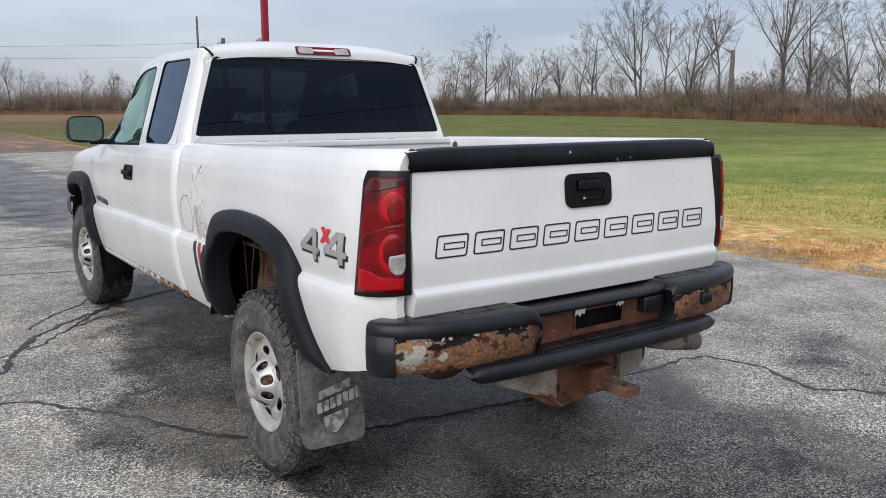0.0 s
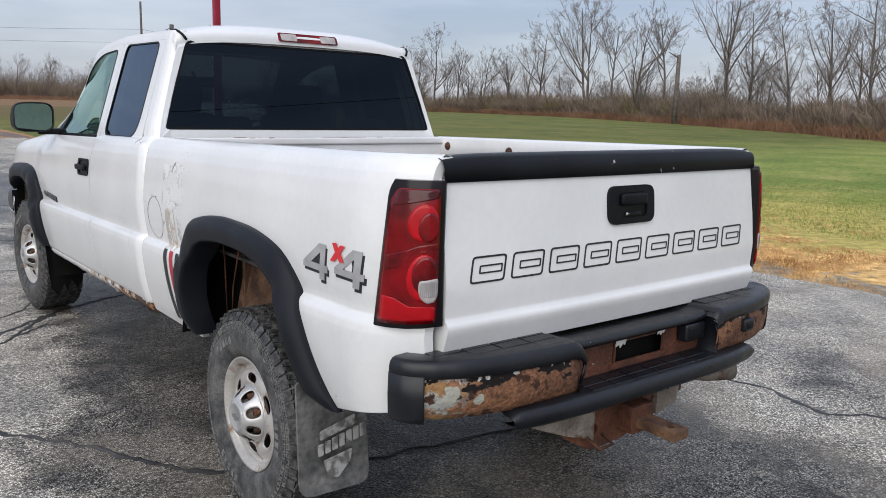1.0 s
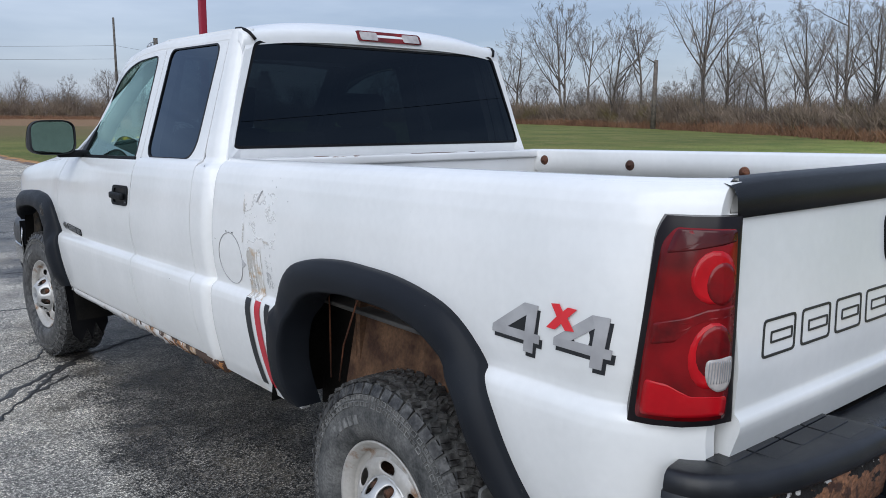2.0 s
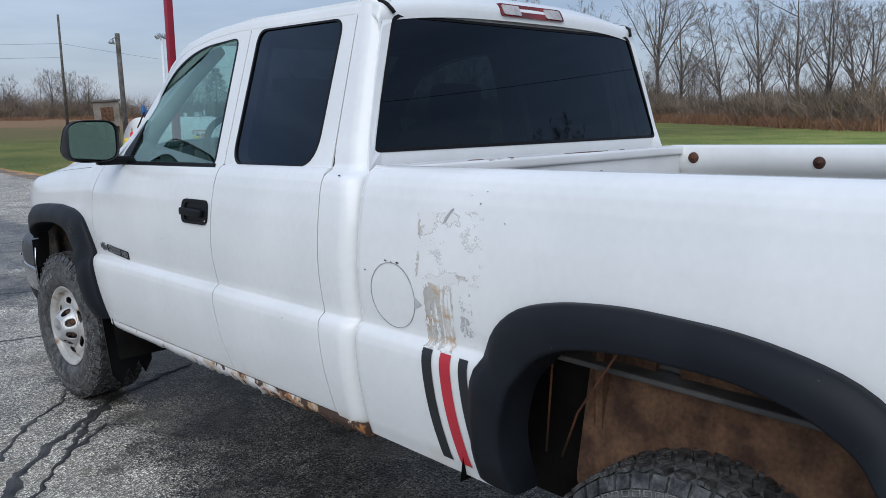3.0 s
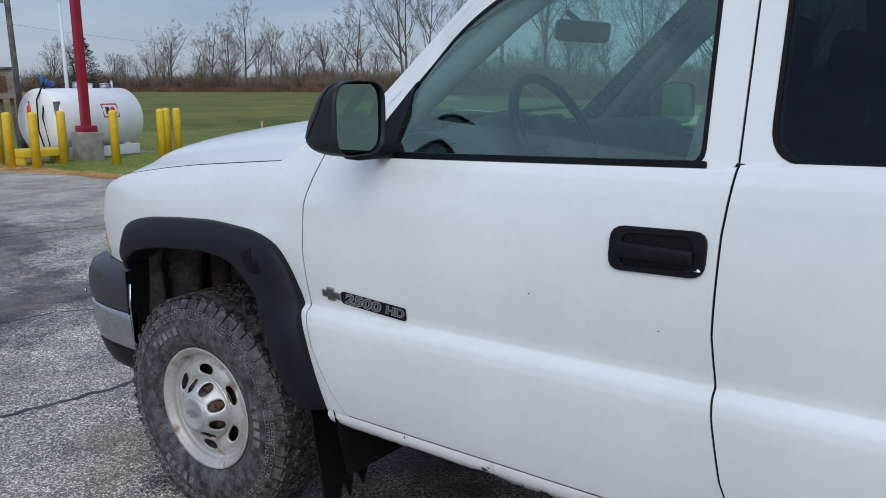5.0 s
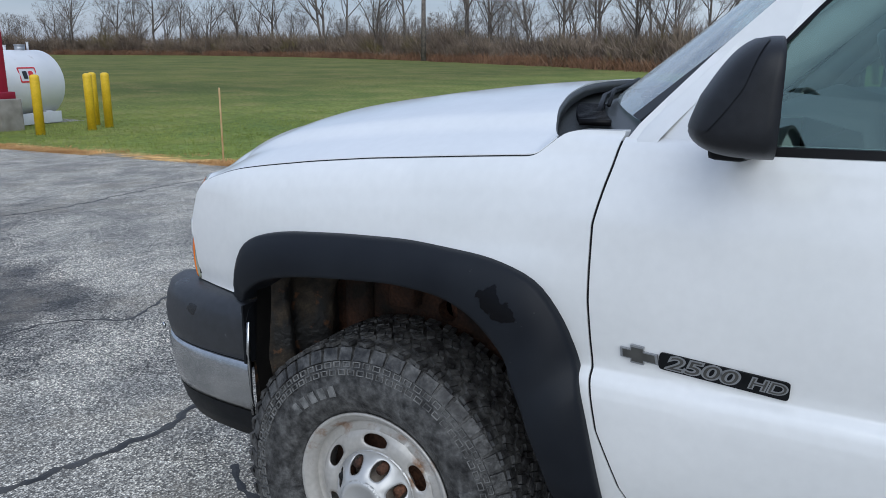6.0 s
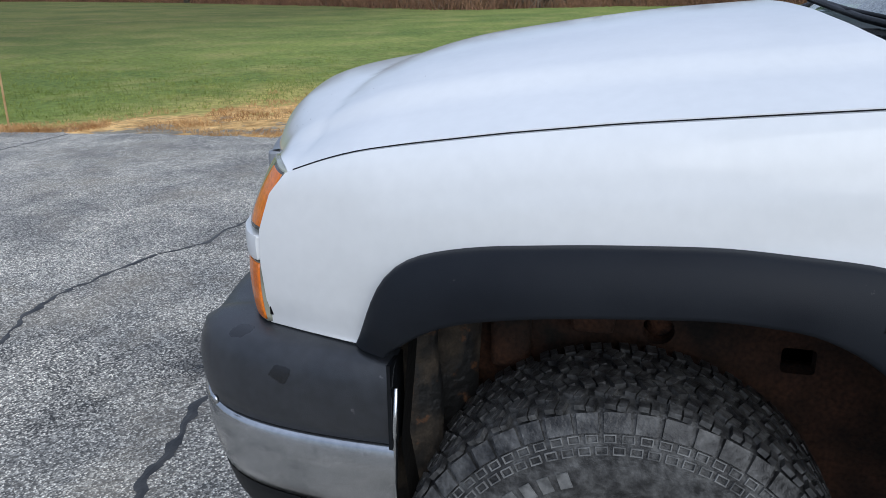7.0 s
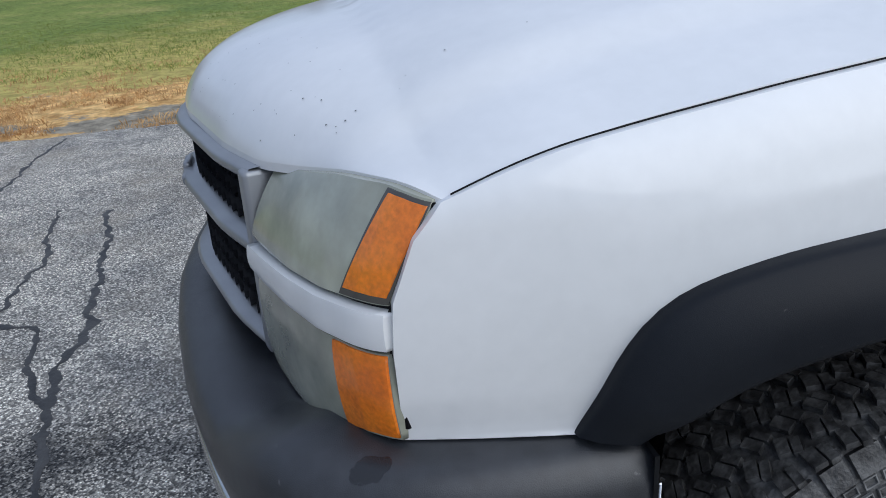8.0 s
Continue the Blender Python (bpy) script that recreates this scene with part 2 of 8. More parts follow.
M["dusty_rubber"] = material("dusty_rubber", (0.045, 0.047, 0.048), (0.13, 0.13, 0.127), 14.0, rough=0.8, bump=0.3, bump_scale=150, fine=0.3, fine_scale=120, spec=0.2)
M["tyre_mark"] = material("dusty_tyre_edges", (0.06, 0.061, 0.061), (0.21, 0.21, 0.205), 40.0, rough=0.8)
M["bed_metal"] = material("bed_metal", (0.05, 0.05, 0.05), (0.16, 0.15, 0.14), 6.0, rough=0.6)
M["flap"] = material("flap_rubber", (0.075, 0.077, 0.077), (0.20, 0.20, 0.195), 9.0, rough=0.75, bump=0.15, bump_scale=200, fine=0.3, fine_scale=50, spec=0.2)
M["rim"] = material("steel_wheel", (0.40, 0.385, 0.36), (0.54, 0.525, 0.50), 5.0, rough=0.42, metal=0.3, fine=0.06, fine_scale=80)
blotch(M["rim"], (0.24, 0.13, 0.065), 13.0, 0.56, 0.70, 0.8)
M["cap"] = material("wheel_cap", (0.42, 0.42, 0.415), (0.54, 0.54, 0.53), 8.0, rough=0.36, metal=0.45)
M["rust"] = material("rust", (0.048, 0.017, 0.009), (0.145, 0.052, 0.023), 7.0, rough=0.7, bump=0.7, bump_scale=70, fine=0.35, fine_scale=140)
M["rust_chrome"] = material("rusted_chrome", (0.085, 0.036, 0.019), (0.215, 0.098, 0.048), 6.0, rough=0.7, bump=0.9, bump_scale=55, fine=0.45, fine_scale=90)
blotch(M["rust_chrome"], (0.30, 0.17, 0.065), 14.0, 0.50, 0.66, 0.8, where=("X", -0.95, -0.40))
blotch(M["rust_chrome"], (0.30, 0.31, 0.28), 11.0, 0.655, 0.70, 0.4, where=("X", -0.88, -0.45))
blotch(M["rust_chrome"], (0.045, 0.018, 0.010), 22.0, 0.56, 0.62, 0.95)
spot(M["rust_chrome"], (-0.80, -1.055, 0.775), 0.026, (0.34, 0.34, 0.29), 0.5)
spot(M["rust_chrome"], (-0.72, -1.08, 0.755), 0.016, (0.34, 0.34, 0.29), 0.5)
blotch(M["rust_chrome"], (0.005, 0.0035, 0.003), 15.0, 0.585, 0.592, 1.0, stretch=(0.7, 0.7, 1.5), where=("Z", 0.835, 0.70))
blotch(M["rust_chrome"], (0.46, 0.45, 0.43), 30.0, 0.70, 0.705, 0.5, where=("Z", 0.835, 0.74))
M["rust_red"] = material("red_brown_rust", (0.060, 0.020, 0.011), (0.135, 0.048, 0.025), 9.0, rough=0.65, bump=0.5, bump_scale=70, fine=0.35, fine_scale=120)
blotch(M["rust_red"], (0.30, 0.26, 0.22), 26.0, 0.69, 0.70)
M["peeled"] = material("peeling_silver", (0.50, 0.50, 0.48), (0.66, 0.66, 0.64), 20.0, rough=0.6)
blotch(M["peeled"], (0.22, 0.12, 0.06), 60.0, 0.58, 0.64)
# rust darkened so that its colour carries the shade inside the front arch
M["arch_rust_shaded"] = material("shaded_rust", (0.009, 0.006, 0.004), (0.066, 0.028, 0.014), 8.0, rough=0.9, bump=0.7, bump_scale=60, fine=0.4, fine_scale=120)
M["rust_dark"] = material("dark_rust", (0.020, 0.011, 0.008), (0.115, 0.048, 0.024), 9.0, rough=0.9, bump=0.7, bump_scale=60, fine=0.4, fine_scale=120)
blotch(M["rust_dark"], (0.004, 0.004, 0.004), 5.0, 0.54, 0.58, 0.7)
M["rust_pale"] = material("pale_rust", (0.045, 0.020, 0.011), (0.145, 0.078, 0.041), 13.0, rough=0.9, bump=0.5, bump_scale=60, fine=0.25, fine_scale=90)
M["worn_steel"] = material("worn_steel", (0.12, 0.095, 0.075), (0.27, 0.235, 0.195), 9.0, rough=0.8, bump=0.4, bump_scale=60, fine=0.2, fine_scale=90)
blotch(M["worn_steel"], (0.10, 0.045, 0.022), 8.0, 0.54, 0.60)
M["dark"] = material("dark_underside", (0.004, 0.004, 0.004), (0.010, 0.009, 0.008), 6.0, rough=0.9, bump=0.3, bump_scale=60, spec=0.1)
M["mud"] = material("muddy_liner", (0.008, 0.0065, 0.005), (0.048, 0.036, 0.024), 22.0, rough=0.85, bump=0.6, bump_scale=50, fine=0.3)
blotch(M["mud"], (0.005, 0.005, 0.005), 9.0, 0.50, 0.57, 0.6, stretch=(1, 1, 0.4))
blotch(M["mud"], (0.085, 0.038, 0.016), 24.0, 0.60, 0.66)
M["chrome"] = material("dull_chrome", (0.42, 0.43, 0.44), (0.55, 0.56, 0.57), 7.0, rough=0.22, metal=1.0, fine=0.08, fine_scale=70)
M["silver"] = material("silver_paint", (0.26, 0.27, 0.285), (0.33, 0.34, 0.355), 7.0, rough=0.35, metal=0.5)
M["badge_grey"] = material("badge_grey", (0.045, 0.045, 0.042), (0.075, 0.075, 0.07), 30.0, rough=0.4)
M["grey_decal"] = material("grey_decal", (0.30, 0.30, 0.31), (0.40, 0.40, 0.41), 14.0, rough=0.5)
M["black_decal"] = material("black_decal", (0.010, 0.012, 0.014), (0.016, 0.018, 0.022), 8.0, rough=0.4)
M["red_decal"] = material("red_decal", (0.42, 0.02, 0.035), (0.50, 0.03, 0.05), 6.0, rough=0.4)
M["bright_red"] = material("bright_red_decal", (0.60, 0.02, 0.03), (0.70, 0.03, 0.04), 6.0, rough=0.4)
M["tape"] = residue_material("torn_tape", (0.40, 0.385, 0.355), (0.60, 0.575, 0.53), 0.43, 16.0, (1, 1.6, 0.8), (0.76, 0.76, 0.75), (0.44, 0.29, 0.15))
M["tape_scraps"] = residue_material("tape_scraps", (0.36, 0.36, 0.365), (0.50, 0.50, 0.50), 0.54, 42.0, (1, 0.9, 1.2), (0.74, 0.74, 0.73))
M["tape_film"] = residue_material("faint_tape_film", (0.685, 0.68, 0.668), (0.74, 0.738, 0.73), 0.51, 9.0, (1, 0.9, 1.5))
M["tape_edge"] = residue_material("tape_edge", (0.45, 0.41, 0.36), (0.58, 0.55, 0.51), 0.53, 30.0, (1, 1, 1))
# grey that paints the shade of the fuel door's finger recess on a flat decal
M["recess_shade"] = material("shaded_recess", (0.42, 0.42, 0.43), (0.52, 0.52, 0.53), 20.0, rough=0.6)
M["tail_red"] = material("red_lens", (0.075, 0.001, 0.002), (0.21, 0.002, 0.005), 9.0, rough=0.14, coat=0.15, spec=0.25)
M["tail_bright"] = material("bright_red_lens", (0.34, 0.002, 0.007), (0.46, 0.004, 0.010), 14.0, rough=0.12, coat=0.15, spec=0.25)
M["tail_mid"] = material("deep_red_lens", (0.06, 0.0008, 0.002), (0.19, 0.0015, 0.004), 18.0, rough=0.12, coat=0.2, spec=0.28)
# darker red for the shade painted on the lens's top
M["tail_shade"] = material("shaded_red_lens", (0.035, 0.0006, 0.0015), (0.10, 0.001, 0.003), 7.0, rough=0.1, coat=0.25, spec=0.3)
M["lens_clear"] = material("clear_lens", (0.30, 0.27, 0.26), (0.48, 0.45, 0.43), 24.0, rough=0.2, coat=0.6)
M["lamp_black"] = material("lamp_border", (0.005, 0.004, 0.005), (0.010, 0.007, 0.009), 6.0, rough=0.3, spec=0.25)
M["amber"] = material("amber_lens", (0.70, 0.155, 0.006), (0.86, 0.235, 0.012), 9.0, rough=0.25, coat=0.35, fine=0.16, fine_scale=160)
M["headlight"] = material("hazed_headlight", (0.21, 0.218, 0.175), (0.43, 0.44, 0.345), 7.0, rough=0.25, coat=0.6, fine=0.05, fine_scale=60)
M["lens_smoke"] = material("smoked_lens", (0.035, 0.034, 0.03), (0.07, 0.066, 0.056), 8.0, rough=0.25, coat=0.5)
M["flap_mark"] = material("flap_mark", (0.14, 0.14, 0.138), (0.40, 0.40, 0.39), 30.0, rough=0.8, spread=(0.40, 0.55))
M["mirror"] = material("mirror_glass", (0.20, 0.23, 0.225), None, 4.0, rough=0.03, metal=1.0)
M["dark_line"] = material("shadow_gap", (0.20, 0.20, 0.205), (0.36, 0.36, 0.365), 20.0, rough=0.7)
M["tint"] = glass("tinted_glass", (0.7, 0.85, 1.0), 0.0, 0.03, 0.027, (0.64, 0.80, 1.0))
M["clear"] = glass("green_glass", (0.76, 1.0, 0.95), 0.0, 0.93, 0.16, (0.74, 1.0, 0.90))
M["dew"] = glass("dewy_glass", (0.82, 1.0, 0.96), 0.0, 0.93, 0.16, dew=0.22)
M["trim"] = material("window_trim", (0.004, 0.004, 0.005), (0.008, 0.008, 0.009), 6.0, rough=0.4, spec=0.15)
M["cloth"] = material("grey_cloth", (0.09, 0.093, 0.098), (0.14, 0.14, 0.147), 30.0, rough=0.9, fine=0.2, fine_scale=300)
M["dash"] = material("dash_vinyl", (0.028, 0.031, 0.032), (0.045, 0.048, 0.049), 12.0, rough=0.75, spec=0.2)
M["liner"] = material("cab_liner", (0.15, 0.155, 0.155), (0.20, 0.205, 0.205), 12.0, rough=0.9)
M["yellow"] = material("yellow_paint", (0.66, 0.42, 0.012), (0.76, 0.51, 0.025), 4.0, rough=0.5, fine=0.08, fine_scale=30)
blotch(M["yellow"], (0.25, 0.16, 0.04), 7.0, 0.66, 0.72)
M["pole_red"] = material("red_pole_paint", (0.24, 0.006, 0.028), (0.30, 0.009, 0.036), 2.0, rough=0.4)
M["concrete"] = material("concrete", (0.20, 0.185, 0.16), (0.32, 0.30, 0.27), 4.0, rough=0.9, bump=0.4, bump_scale=40, fine=0.15, fine_scale=60)
M["tank"] = material("tank_paint", (0.74, 0.74, 0.75), (0.82, 0.82, 0.82), 1.5, rough=0.4)
blotch(M["tank"], (0.45, 0.42, 0.38), 3.0, 0.62, 0.78, stretch=(1, 1, 0.3))
M["galv"] = material("galvanised", (0.32, 0.34, 0.37), (0.46, 0.48, 0.51), 6.0, rough=0.4, metal=0.6)
M["old_wood"] = material("weathered_wood", (0.055, 0.048, 0.042), (0.14, 0.125, 0.11), 5.0, rough=0.9, bump=0.5, bump_scale=30, fine=0.3, fine_scale=40)
M["wood_box"] = material("grey_board", (0.15, 0.13, 0.11), (0.26, 0.23, 0.20), 4.0, rough=0.9, fine=0.25, fine_scale=40)
M["white_metal"] = material("white_metal", (0.62, 0.63, 0.65), (0.72, 0.73, 0.75), 3.0, rough=0.45)
M["blue"] = material("blue_paint", (0.03, 0.10, 0.28), (0.05, 0.14, 0.36), 5.0, rough=0.4)
M["stake"] = material("stake_wood", (0.45, 0.28, 0.12), (0.60, 0.42, 0.22), 5.0, rough=0.8)
M["bark"] = material("bark", (0.085, 0.072, 0.062), (0.17, 0.145, 0.125), 1.5, rough=0.95, fine=0.25, fine_scale=6)
M["twig"] = material("twigs", (0.15, 0.126, 0.110), (0.25, 0.212, 0.184), 0.4, rough=0.95)
M["brush"] = material("dead_brush", (0.115, 0.085, 0.066), (0.29, 0.225, 0.165), 0.35, rough=0.95, fine=0.35, fine_scale=3)
blotch(M["brush"], (0.17, 0.14, 0.045), 0.2, 0.57, 0.68)
M["brush_red"] = material("reddish_brush", (0.14, 0.070, 0.040), (0.27, 0.150, 0.085), 0.25, rough=0.95, fine=0.3, fine_scale=3)
M["conifer"] = material("conifer", (0.018, 0.022, 0.012), (0.06, 0.05, 0.025), 1.2, rough=0.95)
M["tar"] = material("crack_filler", (0.014, 0.014, 0.014), (0.060, 0.057, 0.053), 7.0, rough=0.55, bump=0.3, bump_scale=60)
M["dry_grass"] = material("dry_grass", (0.36, 0.19, 0.07), (0.66, 0.43, 0.20), 1.6, rough=0.95, fine=0.2, fine_scale=14)
M["green_grass"] = material("green_grass", (0.165, 0.215, 0.040), (0.29, 0.325, 0.080), 0.5, rough=0.9, fine=0.25, fine_scale=5)
M["cable"] = material("cable", (0.05, 0.05, 0.055), (0.07, 0.07, 0.075), 5.0, rough=0.7)


# building helpers
def part(name, bm, mat, parent, label="", smooth=True):
    """Links a bmesh as one mesh object under a thing or a part."""
    me = bpy.data.meshes.new(name)
    bm.to_mesh(me)
    bm.free()
    return link(name, me, mat, parent, label, smooth)


def link(name, me, mat, parent, label="", smooth=True):
    for p in me.polygons:
        p.use_smooth = smooth
    me.materials.append(M[mat] if isinstance(mat, str) else mat)
    ob = new(name, me)
    if parent is not None:
        ob.parent = parent
    if label:
        ob["label"] = label
    return ob


def pymesh(name, verts, faces, mat, parent, label="", smooth=True):
    me = bpy.data.meshes.new(name)
    me.from_pydata([tuple(map(float, v)) for v in verts], [], faces)
    me.update()
    return link(name, me, mat, parent, label, smooth)


def grid(name, P, mat, parent, label="", lip=None, flip=False, smooth=True):
    """A sheet over an array of places P[i][j]; lip: a way by which its rim is turned back, so that it has an edge."""
    P = np.asarray(P, float)
    nu, nv = P.shape[:2]
    verts = [tuple(p) for p in P.reshape(-1, 3)]
    idx = lambda i, j: i * nv + j
    faces = [(idx(i, j), idx(i + 1, j), idx(i + 1, j + 1), idx(i, j + 1)) for i in range(nu - 1) for j in range(nv - 1)]
    if lip is not None:
        ring = [(i, 0) for i in range(nu)] + [(nu - 1, j) for j in range(1, nv)] + [(i, nv - 1) for i in range(nu - 2, -1, -1)] + [(0, j) for j in range(nv - 2, 0, -1)]
        a = len(verts)
        for i, j in ring:
            verts.append(tuple(P[i, j]))
        b = len(verts)
        for i, j in ring:
            verts.append(tuple(P[i, j] + np.asarray(lip)))
        k = len(ring)
        faces += [(a + q, b + q, b + (q + 1) % k, a + (q + 1) % k) for q in range(k)]
    if flip:
        faces = [f[::-1] for f in faces]
    return pymesh(name, verts, faces, mat, parent, label, smooth)


def box(bm, x0, x1, y0, y1, z0, z1, bevel=0.0, m=None, seg=2):
    r = bmesh.ops.create_cube(bm, size=1.0)
    vs = r["verts"]
    for v in vs:
        v.co = Vector((x0 + (v.co.x + 0.5) * (x1 - x0), y0 + (v.co.y + 0.5) * (y1 - y0), z0 + (v.co.z + 0.5) * (z1 - z0)))
    if bevel:
        es = list({e for v in vs for e in v.link_edges})
        out = bmesh.ops.bevel(bm, geom=vs + es, offset=bevel, segments=seg, affect="EDGES", profile=0.6)
        vs = list({v for f in out["faces"] for v in f.verts} | {v for v in vs if v.is_valid})
    if m is not None:
        bmesh.ops.transform(bm, matrix=m, verts=vs)
    return vs


def tube(bm, a, b, r0, r1=None, n=12, cap=True):
    a, b = Vector(a), Vector(b)
    d = b - a
    m = Matrix.Translation((a + b) / 2) @ d.to_track_quat("Z", "Y").to_matrix().to_4x4()
    return bmesh.ops.create_cone(bm, cap_ends=cap, segments=n, radius1=r0, radius2=r0 if r1 is None else r1, depth=d.length, matrix=m)["verts"]


def path_tube(bm, pts, r, n=8):
    """A bent rod or hose through the points."""
    rings = []
    pts = [Vector(p) for p in pts]
    for i, p in enumerate(pts):
        d = (pts[min(i + 1, len(pts) - 1)] - pts[max(i - 1, 0)]).normalized()
        q = d.to_track_quat("Z", "Y")
        rings.append([bm.verts.new(p + q @ Vector((r * math.cos(2 * math.pi * k / n), r * math.sin(2 * math.pi * k / n), 0))) for k in range(n)])
    for i in range(len(rings) - 1):
        for k in range(n):
            bm.faces.new((rings[i][k], rings[i][(k + 1) % n], rings[i + 1][(k + 1) % n], rings[i + 1][k]))
    bm.faces.new(rings[0][::-1])
    bm.faces.new(rings[-1])


def lathe(bm, prof, n=48, axis="X", skip=None):
    """Turns a profile of (along, radius) about an axis; skip(i, k) leaves faces out."""
    rings = []
    for s, r in prof:
        ring = []
        for k in range(n):
            a = 2 * math.pi * k / n
            c, d = r * math.cos(a), r * math.sin(a)
            ring.append(bm.verts.new((s, c, d) if axis == "X" else ((c, s, d) if axis == "Y" else (c, d, s))))
        rings.append(ring)
    for i in range(len(rings) - 1):
        for k in range(n):
            if skip and skip(i, k):
                continue
            bm.faces.new((rings[i][k], rings[i + 1][k], rings[i + 1][(k + 1) % n], rings[i][(k + 1) % n]))
    return rings


def pierced_ring(bm, face, r0, r1, n, wide, high, mid=0.0, power=2.6):
    """A turned ring between two radii with n rounded openings; face(r): how far out it stands."""
    rm, hr, ha = (r0 + r1) / 2, (r1 - r0) / 2, math.pi / n
    for q in range(n):
        rings = []
        for j in range(5):
            ring = []
            for k in range(32):
                t = 2 * math.pi * k / 32
                c, d = math.cos(t), math.sin(t)
                m = max(abs(c), abs(d))
                e = (abs(c) ** power + abs(d) ** power) ** (-1 / power)
                f = j / 4
                u = (1 - f) * wide * e * c + f * c / m
                v = (1 - f) * (mid + high * e * d) + f * d / m
                r, a = rm + hr * v, ha * (2 * q + 1 + u)
                dip = 0.004 * (1 - f) ** 2
                ring.append(bm.verts.new((face(r) - dip, r * math.cos(a), r * math.sin(a))))
            rings.append(ring)
        for a_, b_ in zip(rings[:-1], rings[1:]):
            for k in range(32):
                bm.faces.new((a_[k], b_[k], b_[(k + 1) % 32], a_[(k + 1) % 32]))
    bmesh.ops.remove_doubles(bm, verts=bm.verts, dist=0.00004)
    bmesh.ops.recalc_face_normals(bm, faces=bm.faces)


def rounded(pts, r, n=5):
    """A closed outline with its corners rounded."""
    out = []
    k = len(pts)
    for i in range(k):
        p0, p1, p2 = (np.array(pts[(i + d) % k], float) for d in (-1, 0, 1))
        rr = r[i] if isinstance(r, (list, tuple)) else r
        d0, d2 = p0 - p1, p2 - p1
        l0, l2 = np.linalg.norm(d0), np.linalg.norm(d2)
        rr = min(rr, 0.45 * l0, 0.45 * l2)
        a, b = p1 + d0 / l0 * rr, p1 + d2 / l2 * rr
        for s in np.linspace(0, 1, n):
            out.append(tuple((1 - s) ** 2 * a + 2 * s * (1 - s) * p1 + s * s * b))
    return out


def plate(bm, outer, holes, place, depth):
    """A flat plate with holes, from outlines in its own plane; place(u, v, d) gives the place d metres behind its face."""
    edges, loops = [], []
    for loop in [outer] + list(holes):
        vs = [bm.verts.new(place(u, v, 0.0)) for u, v in loop]
        edges += [bm.edges.new((vs[i], vs[(i + 1) % len(vs)])) for i in range(len(vs))]
        loops.append(loop)
    bmesh.ops.triangle_fill(bm, use_beauty=True, use_dissolve=False, edges=edges)
    for loop in loops:
        a = [bm.verts.new(place(u, v, 0.0)) for u, v in loop]
        b = [bm.verts.new(place(u, v, depth)) for u, v in loop]
        k = len(loop)
        for i in range(k):
            bm.faces.new((a[i], a[(i + 1) % k], b[(i + 1) % k], b[i]))


def resample(pts, n):
    pts = np.asarray(pts, float)
    d = np.r_[0, np.cumsum(np.linalg.norm(np.diff(pts, axis=0), axis=1))]
    s = np.linspace(0, d[-1], n)
    # a smooth way through the points
    out = np.stack([np.interp(s, d, pts[:, i]) for i in range(pts.shape[1])], 1)
    for _ in range(3):
        out[1:-1] = 0.25 * out[:-2] + 0.5 * out[1:-1] + 0.25 * out[2:]
    return out


def thing(name, at, label, category, group="", kind=""):
    ob = new(name)
    ob.location = at
    ob.empty_display_size = 0.1
    return tagged(ob, label, category, group, kind)


# the pickup truck: x across, y ahead, rear axle above the origin
truck = thing("pickup_truck", (0, 0, 0), "white extended-cab pickup truck with rusty bumper and black flares on asphalt", "pickup truck")


def rake(y):
    return (1.2 - y) * 0.0258


SIDE_Z = np.linspace(0.40, 1.50, 441)
SIDE_W = np.interp(SIDE_Z, [0.46, 0.52, 0.57, 0.61, 0.70, 0.78, 0.83, 0.862, 0.884, 0.897, 0.9045, 0.909, 0.93, 0.97, 1.03, 1.1, 1.2, 1.28, 1.315, 1.338, 1.352, 1.362],
                   [0.862, 0.872, 0.888, 0.903, 0.923, 0.9345, 0.9385, 0.9385, 0.9345, 0.928, 0.9180, 0.9085, 0.9100, 0.9168, 0.9240, 0.9250, 0.916, 0.902, 0.892, 0.880, 0.866, 0.845])
KER = np.exp(-0.5 * (np.arange(-12, 13) / 1.1) ** 2)
WIDE = np.exp(-0.5 * (np.arange(-40, 41) / 13.0) ** 2)
# the panels are evenly curved away from the crease and the shoulder
AWAY = np.clip((np.abs(SIDE_Z - 0.90) - 0.055) / 0.05, 0, 1) * np.clip((1.27 - SIDE_Z) / 0.05, 0, 1) * np.clip((SIDE_Z - 0.58) / 0.05, 0, 1)
SIDE_W = np.convolve(np.pad(SIDE_W, 12, mode="edge"), KER / KER.sum(), mode="valid") * (1 - AWAY) + np.convolve(np.pad(SIDE_W, 40, mode="edge"), WIDE / WIDE.sum(), mode="valid") * AWAY


def smooth_curve(xs, ys, width=0.05):
    """A table through the given places, with its corners rounded off."""
    x = np.linspace(xs[0], xs[-1], 601)
    n = max(3, int(width / (x[1] - x[0])))
    k = np.hanning(2 * n + 3)
    y = np.convolve(np.pad(np.interp(x, xs, ys), n + 1, mode="edge"), k / k.sum(), mode="valid")
    return lambda v: float(np.interp(v, x, y))


HOOD_EDGE = smooth_curve([3.05, 3.30, 3.47, 3.70, 3.87, 4.03, 4.12, 4.18, 4.236, 4.27, 4.5], [1.276, 1.264, 1.249, 1.228, 1.208, 1.185, 1.170, 1.154, 1.134, 1.121, 1.06])


def hood_edge_z(y):
    """Height of the gap between hood and fender."""
    return HOOD_EDGE(y)


CORNER_RISE = smooth_curve([3.04, 3.19, 3.222, 3.268, 3.285, 4.6], [0.050, 0.052, 0.046, 0.004, 0.0, 0.0], 0.016)


def seam_z(y):
    """Upper edge of the fender: it rises behind the hood's corner to the cowl."""
    return hood_edge_z(y) + CORNER_RISE(y)


